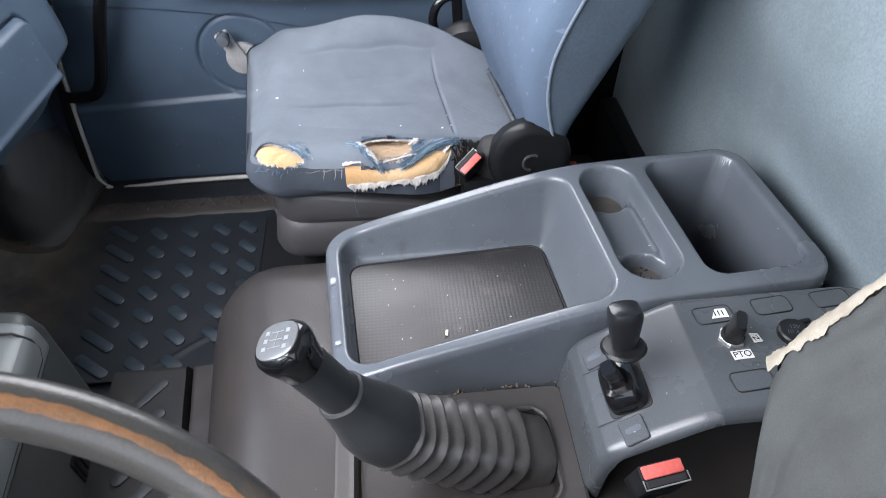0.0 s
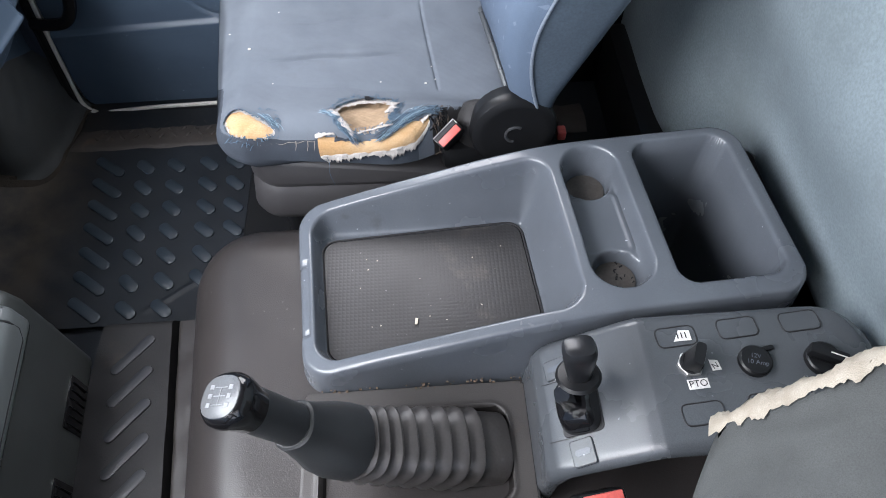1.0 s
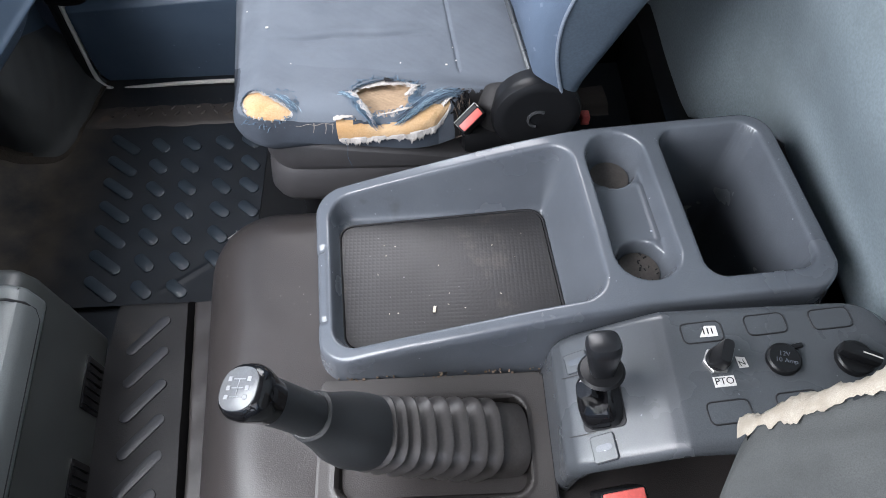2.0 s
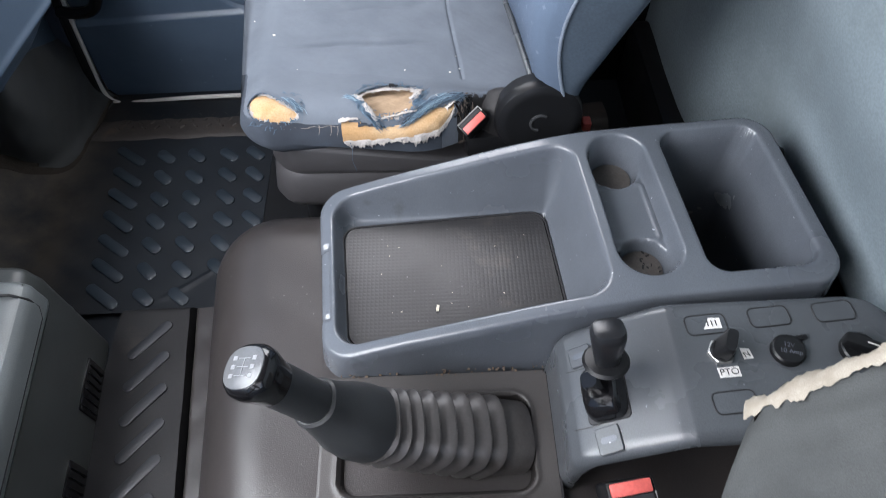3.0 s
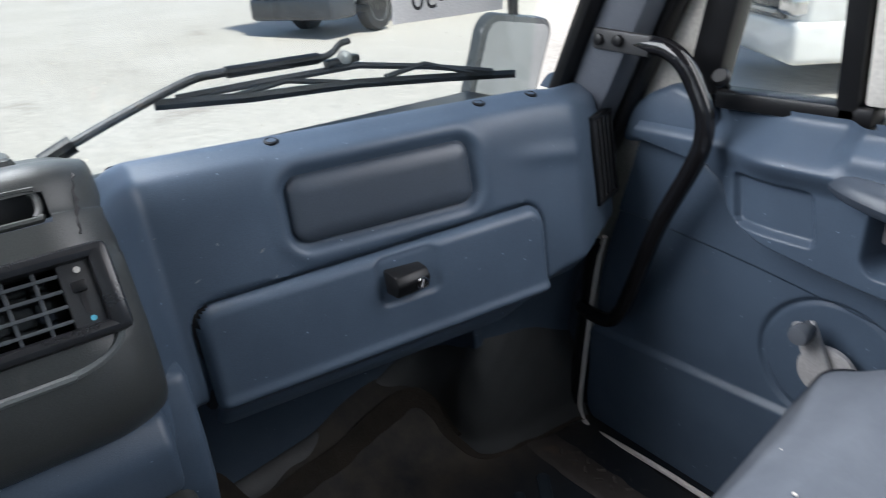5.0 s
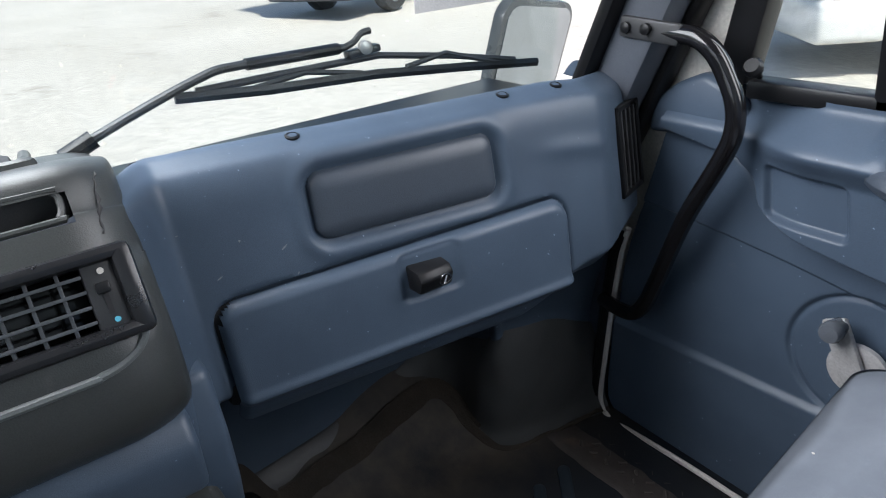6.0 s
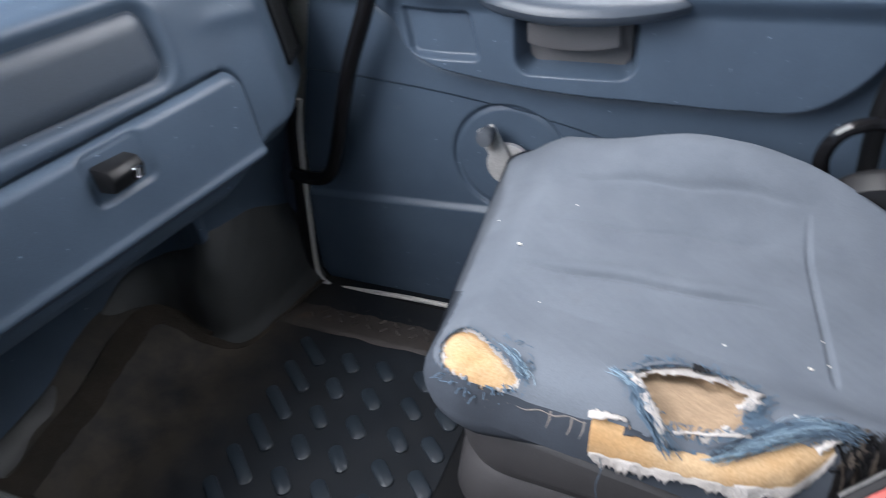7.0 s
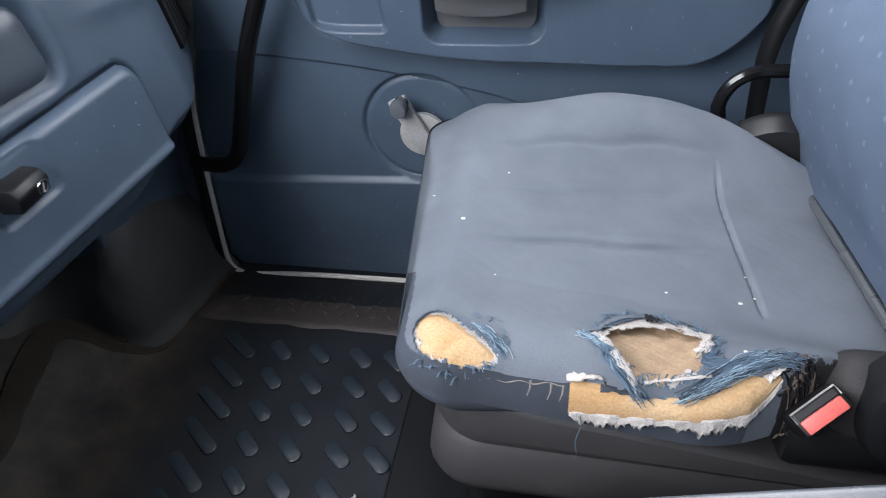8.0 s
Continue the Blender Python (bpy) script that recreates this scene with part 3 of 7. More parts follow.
def wheel_arch():
    """The moulded cover over the front wheel, its wavy lip, and the blue kick panel above it."""
    u, q, out = kick_plan(220)
    lip = np.interp(u, [0.0, 0.04, 0.09, 0.17, 0.225, 0.28, 0.36, 0.42, 0.55, 0.9], [0.165, 0.180, 0.208, 0.214, 0.219, 0.197, 0.160, 0.115, 0.09, 0.08])
    lip = np.convolve(np.pad(lip, 6, mode="edge"), np.ones(13) / 13, "valid")
    f = np.concatenate([np.linspace(-0.12, 0.97, 46), [0.985, 1.0, 1.0]])[:, None]
    z = f * lip[None, :]
    back = 0.03 * f + 0.012 * np.clip(f, 0, 1) ** 6 - 0.012 * np.exp(-((f * lip[None, :]) / 0.02) ** 2)
    bulge = 0.006 * np.sin(np.clip(f, 0, 1) * math.pi) + 0.002 * wander(u[None, :] + 0 * f, z, 22, 1.0)
    off = -back + bulge
    off[-1] -= 0.02
    cover = np.stack([q[None, :, 0] + out[None, :, 0] * off, q[None, :, 1] + out[None, :, 1] * off, z], -1)
    a = thing("wheel_arch", "dark moulded wheel-arch cover caked with brown dust", "wheel arch", (-0.55, 1.2, 0), kind="structure")
    sheet("cover", cover, ARCH, a)
    k = np.linspace(0, 1, 40)[:, None]
    zk = (lip[None, :] - 0.008) * (1 - k) + 0.47 * k
    near = step(-u, -0.38, -0.24)[None, :]
    off = -0.046 - 0.075 * k * (1 - near) + 0.085 * k ** 1.5 * near + 0.004 * np.exp(-(k / 0.05) ** 2)
    # a soft fold runs up the panel
    off = off + 0.012 * np.exp(-((u[None, :] - 0.235 - 0.04 * k) / 0.022) ** 2)
    panel = np.stack([q[None, :, 0] + out[None, :, 0] * off, q[None, :, 1] + out[None, :, 1] * off, zk], -1)
    tagged(sheet("kick_panel", panel, BLUE), "blue moulded kick panel under the dashboard", "panel", kind="structure")
    # dust lies in the fold between cover and floor
    w = np.linspace(0, 1, 9)[:, None]
    width = 0.02 + 0.008 * np.clip((u[None, :] - 0.05) / 0.3, 0, 1) + 0.004 * wander(u[None, :] + 0 * w, w, 30, 0.3)
    high = 0.016 + 0.005 * wander(u[None, :] + 0 * w, w, 12, 2.3)
    off = -0.004 + width * w
    xx, yy = q[None, :, 0] + out[None, :, 0] * off, q[None, :, 1] + out[None, :, 1] * off
    zz = np.maximum(mat_height(xx, yy), 0) + 0.0025 + high * (1 - w) ** 2 - 0.004 * (w == 1)
    sheet("dust_fillet", np.stack([xx, yy, zz], -1), DUST, a, "brown dust caked along the floor")
    return a


wheel_arch()


# ---- passenger door ----
def line_z(x, points):
    line = smooth_line([(a, 0, b) for a, b in points], 10)
    return np.interp(x, [v.x for v in line], [v.z for v in line])


def door_bump(x, z):
    """How far the trim stands out (towards the cab) from the door's plane."""
    h = np.zeros_like(x)
    # step along the lower panel
    ledge = 0.2185 + 0.042 * np.clip(x + 0.125, -0.4, 0.1)
    h = h + 0.009 * step(ledge - z, -0.007, 0.007) - 0.016 * np.clip((ledge - z) / 0.222, 0, 1)
    # long swage line that falls towards the rear
    swage = line_z(x, [(-0.55, 0.447), (-0.409, 0.442), (-0.312, 0.436), (-0.154, 0.418), (-0.018, 0.393), (0.082, 0.366), (0.2, 0.31)])
    h = h + (0.005 * step(z - swage, -0.0015, 0.0025)) * step(-x, -0.13, -0.05)
    # upper body with the arm rest: big rounded block
    low = line_z(x, [(-0.26, 0.55), (-0.235, 0.52), (-0.21, 0.486), (-0.165, 0.468), (-0.10, 0.456), (-0.012, 0.445), (0.12, 0.438), (0.243, 0.436), (0.322, 0.443), (0.38, 0.495), (0.41, 0.58)])
    front = line_z(z, [(0.4, -0.20), (0.49, -0.225), (0.545, -0.255), (0.572, -0.37), (0.588, -0.46), (0.65, -0.5)])
    inside = np.minimum(z - low, (x - front) * 0.9)
    block = step(inside, -0.003, 0.010) * step(-x, -0.41, -0.385)
    rise = step(x, -0.25, -0.15)
    h = h + (0.018 + 0.02 * rise) * block - 0.002 * np.exp(-((inside + 0.006) / 0.006) ** 2) * step(-x, -0.44, -0.42)
    # shoulder that rolls back to the window
    h = h + (0.006 + 0.014 * rise) * step(z, 0.553, 0.588) * block - 0.055 * step(z, 0.584, 0.634)
    h = h + 0.028 * step(x, -0.10, -0.065) * step(z, 0.588, 0.618)
    # shallow pocket
    d = rr(x + 0.18 * (z - 0.52), z, -0.212, -0.10, 0.488, 0.558, 0.012)
    h = h - 0.012 * step(-d, -0.002, 0.008)
    # recess behind the pull handle
    d = rr(x, z, -0.046, 0.116, 0.474, 0.562, 0.024)
    h = h - 0.046 * step(-d, -0.002, 0.016)
    # ring round the window crank
    d = np.hypot(x + 0.07, z - 0.315)
    ring = np.exp(-((d - 0.091) / 0.004) ** 2)
    h = h - 0.006 * ring - 0.003 * step(-d, -0.091, -0.085)
    # lower edge rolls away
    h = h - 0.008 * step(-z, 0.012, 0.03)
    return h


CUP_GREY = material("warm_grey_handle_plastic", (0.105, 0.105, 0.11), 0.42, fine=700, bump=0.2)


def passenger_door():
    t = thing("door_1", "blue moulded plastic passenger door trim with winder and pull handle", "door", (0, 1.41, 0), kind="structure")
    x, z = np.meshgrid(np.linspace(-0.515, 0.72, 640), np.linspace(-0.035, 0.645, 420), indexing="ij")
    front = line_z(z, [(-0.035, -0.43), (-0.02, -0.45), (-0.002, -0.472), (0.03, -0.480), (0.115, -0.473), (0.24, -0.459), (0.345, -0.445), (0.5, -0.40), (0.65, -0.36)])
    y = 1.410 - door_bump(x, z)
    keep = (x > front)[:-1, :-1] & ((z < 0.638) | (x > -0.06))[:-1, :-1]
    sheet("trim_panel", np.stack([x, y, z], -1), BLUE, t, keep=keep)
    part("door_skin", rbox((-0.50, 1.435, -0.03), (0.74, 1.47, 0.638), 0.008, 2), CREAM, t, "cream painted door shell")
    corner = [(-0.41, 0.56), (-0.25, 0.575), (-0.262, 0.615), (-0.285, 0.643), (-0.322, 0.657), (-0.365, 0.638), (-0.40, 0.612)]
    part("corner_trim", prism(corner, "y", 1.392, 1.425, 0.012, 3), BLUE, t, "blue corner trim below the quarter light")
    # pale seal round the opening
    seal = [(-0.431, 0.395), (-0.444, 0.345), (-0.458, 0.24), (-0.471, 0.115), (-0.478, 0.035), (-0.472, 0.003), (-0.449, -0.014), (-0.41, -0.011), (-0.3, -0.004), (-0.17, -0.002), (0.2, 0.001), (0.5, 0.002)]
    path = smooth_line([(a, 1.392, b) for a, b in seal], 6)
    part("door_seal", tube(path, 0.005, 8), SEAL, t, "pale grey rubber piping")
    path = smooth_line([(a - 0.013, 1.391, b - 0.013) for a, b in seal], 6)
    part("door_gap", tube(path, 0.011, 8), BLACK, t, "black rubber gap")
    # window crank
    c = part("window_crank", lathe([(0.0, -0.002), (0.034, -0.002), (0.037, 0.002), (0.036, 0.008), (0.03, 0.010), (0.006, 0.010), (0.005, 0.004)], facing((-0.065, 1.398, 0.317), (0, -1, 0))), ZINC, t, "zinc-coloured winder arm")
    arm = turned(rbox((-0.016, -0.03, -0.006), (0.015, 0.072, 0.004), 0.004, 2), Matrix.Translation((-0.066, 1.381, 0.319)) @ pose(0, 0, 0, 90, 0, 0) @ pose(0, 0, 0, 0, 0, 27))
    part("arm", arm, ZINC, c)
    part("knob", lathe([(0.0105, 0), (0.0115, 0.004), (0.0115, 0.012), (0.0135, 0.016), (0.014, 0.026), (0.0115, 0.031), (0.004, 0.032)], facing((-0.091, 1.384, 0.376), (0, -1, 0))), GREY, c, "grey plastic knob")
    part("bolt", lathe([(0.0045, 0), (0.0045, 0.004)], facing((-0.065, 1.3885, 0.317), (0, -1, 0)), 12), INK, c)
    # pull handle over its recess
    path = smooth_line([(-0.08, 1.372, 0.579), (-0.052, 1.352, 0.577), (0.005, 1.340, 0.571), (0.075, 1.340, 0.571), (0.13, 1.352, 0.574), (0.162, 1.372, 0.576)], 6)
    grip = tube(path, [0.02 + 0.004 * math.sin(math.pi * k / (len(path) - 1)) for k in range(len(path))], 14, flat=0.72)
    part("pull_handle", grip, PAD, t, "dark blue-grey door pull")
    part("handle_cup", prism(rounded_outline(-0.033, 0.104, 0.482, 0.552, 0.018, 5), "y", 1.402, 1.412), CUP_GREY, t, "grey recess behind the door pull")
    low_edge = [(x_, 0.512 + 0.008 * (abs(x_ - 0.033) / 0.06) ** 2.2) for x_ in np.linspace(-0.027, 0.093, 13)]
    part("release_lever", prism([*low_edge, (0.093, 0.549), (-0.027, 0.549)], "y", 1.364, 1.374, 0.002, 2), CUP_GREY, t, "grey door release lever")
    for x_, z_ in ((-0.072, 0.582), (0.148, 0.584)):
        part("screw", lathe([(0.007, 0), (0.007, 0.002), (0.003, 0.003)], facing((x_, 1.356, z_), (0, -1, 0.3)), 12), PANEL, t)
    part("clip", lathe([(0.007, 0), (0.007, 0.002), (0.003, 0.003)], facing((-0.164, 1.374, 0.592), (0, -0.6, 0.8)), 12), BLACK, t)
    # window frames: front quarter light and main window
    def bar(name, x0, x1, z0, z1, y0=1.404, y1=1.442, mat=BLACK, lean=0.0, label=""):
        out = [(x0, z0), (x1, z0), (x1 + lean, z1), (x0 + lean, z1)]
        part(name, prism(out, "y", y0, y1, 0.005, 2), mat, t, label)
    bar("window_frame", -0.268, -0.075, 0.628, 0.652, label="black rubber frame")
    bar("window_frame", -0.315, -0.27, 0.644, 1.25, lean=0.11, label="black rubber frame")
    bar("window_frame", -0.116, -0.09, 0.628, 1.25, lean=-0.04, label="black rubber frame")
    bar("window_post", -0.089, -0.06, 0.652, 1.25, 1.410, 1.46, CREAM, -0.04, "cream painted post")
    bar("window_frame", -0.06, 0.7, 0.644, 0.666, label="black rubber frame")
    bar("window_frame", -0.062, -0.04, 0.652, 1.25, lean=-0.04, label="black rubber frame")
    bar("door_frame", -0.41, -0.315, 0.59, 1.25, 1.415, 1.46, CREAM, 0.2, "cream painted door frame")
    bar("door_frame", 0.66, 0.74, 0.64, 1.5, 1.41, 1.46, CREAM)
    bar("door_frame", 0.0, 0.7, 1.25, 1.5, 1.41, 1.46, CREAM)
    p = part("pane", rbox((-0.30, 1.420, 0.648), (0.68, 1.424, 1.26), 0), GLASS, t, "clear side glass")
    p.visible_shadow = False
    part("latch", lathe([(0.004, 0), (0.004, 0.018), (0.011, 0.02), (0.0125, 0.028), (0.009, 0.034)], facing((-0.25, 1.404, 0.658), (0.1, -0.8, 0.55)), 16), BLACK, t, "black quarter-light latch")
    return t


passenger_door()


PILLAR = material("grey_pillar_trim", (0.085, 0.098, 0.118), 0.5, fine=700, bump=0.25)


def pillar():
    """The windscreen pillar beside the dashboard."""
    t = thing("pillar_1", "grey-blue trimmed windscreen pillar with a black rubber edge", "pillar", (-0.4, 1.36, 0.6), kind="structure")
    def lean(x0, x1, y0, y1, mat, name, label, z0=0.45, z1=1.55):
        k = 0.48
        part(name, prism([(x0 + k * (z0 - 0.7), z0), (x1 + k * (z0 - 0.7), z0), (x1 + k * (z1 - 0.7), z1), (x0 + k * (z1 - 0.7), z1)], "y", y0, y1, 0.008, 2), mat, t, label)
    lean(-0.436, -0.362, 1.335, 1.41, PILLAR, "trim", "grey-blue pillar trim")
    lean(-0.458, -0.433, 1.31, 1.41, BLACK, "rubber_edge", "black windscreen rubber")
    lean(-0.364, -0.346, 1.375, 1.412, BLACK, "rubber_edge", "black door rubber")
    lean(-0.45, -0.38, 1.41, 1.47, CREAM, "outer_pillar", "cream painted pillar")
    return t


pillar()


def grab_bar():
    t = thing("grab_bar", "black bent steel grab bar bolted beside the door", "grab handle", (-0.4, 1.35, 0.3))
    path = smooth_line([(-0.36, 1.343, 0.714), (-0.33, 1.343, 0.713), (-0.302, 1.345, 0.709), (-0.279, 1.347, 0.694), (-0.262, 1.35, 0.668), (-0.246, 1.35, 0.636),
                        (-0.243, 1.35, 0.602), (-0.255, 1.35, 0.563), (-0.302, 1.353, 0.465), (-0.345, 1.356, 0.345), (-0.366, 1.357, 0.293), (-0.388, 1.358, 0.269), (-0.42, 1.361, 0.262), (-0.46, 1.37, 0.260)], 8)
    part("bar", tube(path, 0.0125, 14), GLOSS, t)
    b = part("bracket", turned(rbox((-0.045, -0.005, -0.014), (0.045, 0.005, 0.014), 0.004, 2), Matrix.Translation((-0.366, 1.334, 0.716)) @ pose(0, 0, 0, 0, 0, 4) @ pose(0, 0, 0, 0, 5, 0)), SOFT_BLACK, t)
    for x in (-0.398, -0.366):
        part("bolt", lathe([(0.0075, 0), (0.0075, 0.005), (0.003, 0.007)], facing((x, 1.327, 0.7185), (0, -1, 0)), 10), BLACK, b)
    return t


grab_bar()


# ---- windscreen, wiper and outside mirror ----
def windscreen():
    t = thing("windscreen", "clear windscreen glass above the dashboard", "windscreen", (-0.6, 0.5, 0.7), kind="structure")
    bm = bmesh.new()
    c = [(-0.575, -0.48, 0.62), (-0.575, 1.36, 0.60), (-0.48, 1.42, 1.56), (-0.48, -0.48, 1.56)]
    v = [bm.verts.new(p) for p in c] + [bm.verts.new((p[0] - 0.005, p[1], p[2])) for p in c]
    for f in ((0, 1, 2, 3), (7, 6, 5, 4), (0, 4, 5, 1), (2, 6, 7, 3)):
        bm.faces.new([v[i] for i in f])
    g = part("pane", bm, GLASS, t, "clear laminated glass")
    g.visible_shadow = False
    return t


windscreen()


def wiper():
    t = thing("wiper", "black windscreen wiper arm and blade lying outside the glass", "wiper", (-0.62, 0.7, 0.72))
    arm = smooth_line([(-0.60, 0.60, 0.668), (-0.60, 0.665, 0.703), (-0.60, 0.812, 0.754), (-0.60, 0.872, 0.7615), (-0.60, 1.008, 0.760)], 5)
    part("arm", tube(arm, [0.0105] * 6 + [0.0075] * (len(arm) - 6), 10, flat=0.7), SOFT_BLACK, t)
    blade = part("blade", tube([(-0.597, 0.784, 0.7385), (-0.597, 0.9, 0.727), (-0.597, 1.05, 0.719), (-0.597, 1.2, 0.703), (-0.597, 1.345, 0.686)], 0.0045, 6, flat=1.6), BLACK, t)
    part("bow", tube([(-0.60, 0.81, 0.741), (-0.602, 0.92, 0.742), (-0.602, 1.06, 0.742), (-0.602, 1.18, 0.722), (-0.60, 1.30, 0.697)], 0.005, 6), SOFT_BLACK, blade)
    part("bow", tube([(-0.598, 0.88, 0.732), (-0.60, 0.95, 0.739), (-0.598, 1.03, 0.724)], 0.004, 6), SOFT_BLACK, blade)
    part("bow", tube([(-0.598, 1.1, 0.72), (-0.60, 1.17, 0.728), (-0.598, 1.26, 0.70)], 0.004, 6), SOFT_BLACK, blade)
    part("joint", turned(rbox((-0.009, -0.028, -0.005), (0.009, 0.022, 0.005), 0.003, 2), Matrix.Translation((-0.60, 1.038, 0.752)) @ pose(0, 0, 0, 4, 0, 0)), BLACK, t)
    part("clip", tube(smooth_line([(-0.60, 1.0, 0.758), (-0.60, 1.022, 0.764), (-0.60, 1.036, 0.774), (-0.60, 1.05, 0.776)], 4), 0.0045, 8), SOFT_BLACK, t)
    part("pin", lathe([(0.009, -0.004), (0.009, 0.004), (0.004, 0.006)], facing((-0.592, 1.036, 0.757), (1, 0, 0)), 14), STEEL, t, "bright pivot pin")
    part("sleeve", tube([(-0.60, 0.875, 0.7612), (-0.60, 1.0, 0.7602)], 0.0105, 10, flat=0.7), BLACK, t, "ribbed sleeve")
    part("collar", tube([(-0.60, 0.655, 0.698), (-0.60, 0.69, 0.7125)], 0.0125, 10, flat=0.8), BLACK, t)
    u = thing("wiper", "tip of the driver's black wiper blade outside the glass", "wiper", (-0.61, 0.4, 0.75))
    part("blade", tube([(-0.60, 0.0, 0.78), (-0.60, 0.3, 0.752), (-0.60, 0.598, 0.722)], 0.006, 6, flat=1.6), BLACK, u)
    for w in (t, u):
        w.location += Vector((0, 0.005, -0.036))


wiper()


def door_mirror():
    t = thing("door_mirror", "outside mirror with white and grey housing beyond the windscreen", "mirror", (-0.94, 1.66, 0.60))
    m = Matrix.Translation((-0.95, 1.664, 0.588)) @ pose(0, 0, 0, -9, 0, 12) @ pose(0, 0, 0, 0, 12, 0)
    part("housing", turned(prism(rounded_outline(-0.136, 0.132, -0.11, 0.108, 0.045, 8), "x", -0.03, 0.0, 0.006, 2), m), PANEL, t, "grey housing rim")
    part("glass", turned(prism(rounded_outline(-0.122, 0.118, -0.097, 0.095, 0.035, 8), "x", 0.0, 0.003), m), MIRROR, t, "mirror glass")
    part("arm", tube(smooth_line([(-0.96, 1.68, 0.66), (-0.92, 1.64, 0.95), (-0.72, 1.49, 1.3)], 5), 0.012, 8), BLACK, t)
    return t


door_mirror()


def price_sheet():
    t = thing("paper_sheet", "white paper sheet with black figures, seen from behind the glass", "paper", (-0.55, 1.18, 0.85))
    part("sheet", prism([(1.10, 0.757), (1.292, 0.757), (1.31, 0.92), (1.105, 0.92)], "x", -0.556, -0.5552), PAPER, t)
    writing("-30", 0.045, Matrix.Translation((-0.5545, 1.16, 0.785)) @ pose(0, 0, 0, 90, 0, 90) @ Matrix.Diagonal((-1, 1, 1, 1)), INK, t)
    return t


price_sheet()


# ---- dashboard on the passenger's side ----
PALE_SCRATCH = material("pale_scratch", (0.2, 0.22, 0.24), 0.7, bump=0)
DASH = [(-0.60, 0.47), (-0.515, 0.59), (-0.462, 0.665), (-0.422, 0.661), (-0.405, 0.640), (-0.396, 0.58), (-0.384, 0.50), (-0.376, 0.42), (-0.386, 0.403), (-0.402, 0.392), (-0.43, 0.384), (-0.535, 0.36), (-0.635, 0.33)]


def dash_line(n):
    line = smooth_line([(x, 0, z) for x, z in DASH], 24)
    p = np.array([(v.x, v.z) for v in line])
    s = np.concatenate([[0], np.cumsum(np.hypot(*np.diff(p, axis=0).T))])
    u = np.linspace(0, s[-1], n)
    return np.stack([np.interp(u, s, p[:, 0]), np.interp(u, s, p[:, 1])], -1)


def dash_x(z):
    """The face of the dashboard at a height, abreast of y = 0.99."""
    return np.interp(z, [0.385, 0.42, 0.50, 0.58, 0.64], [-0.369, -0.374, -0.384, -0.396, -0.405])


def sweep(y):
    """The dashboard bows back towards the door, along with the windscreen."""
    return 0.17 * (y - 0.99)


def top_drop(y):
    """How far the dashboard's upper edge has fallen towards the door."""
    return 0.016 * np.clip((y - 1.19) / 0.14, 0, 1) ** 1.3


def dash_foot(y):
    """Height below which the face tucks under, rising at the corner by the door."""
    return np.interp(y, [1.08, 1.14, 1.2, 1.28, 1.37], [0.36, 0.415, 0.438, 0.452, 0.45])


def corner_turn(y):
    """The end by the door turns away towards the windscreen pillar."""
    k = np.maximum(y - 1.232, 0)
    return 0.72 * (np.sqrt(k * k + 0.0004) - 0.02)


def lid_rise(y):
    return 0.045 * (np.clip(y, 0.7, 1.2) - 0.93)


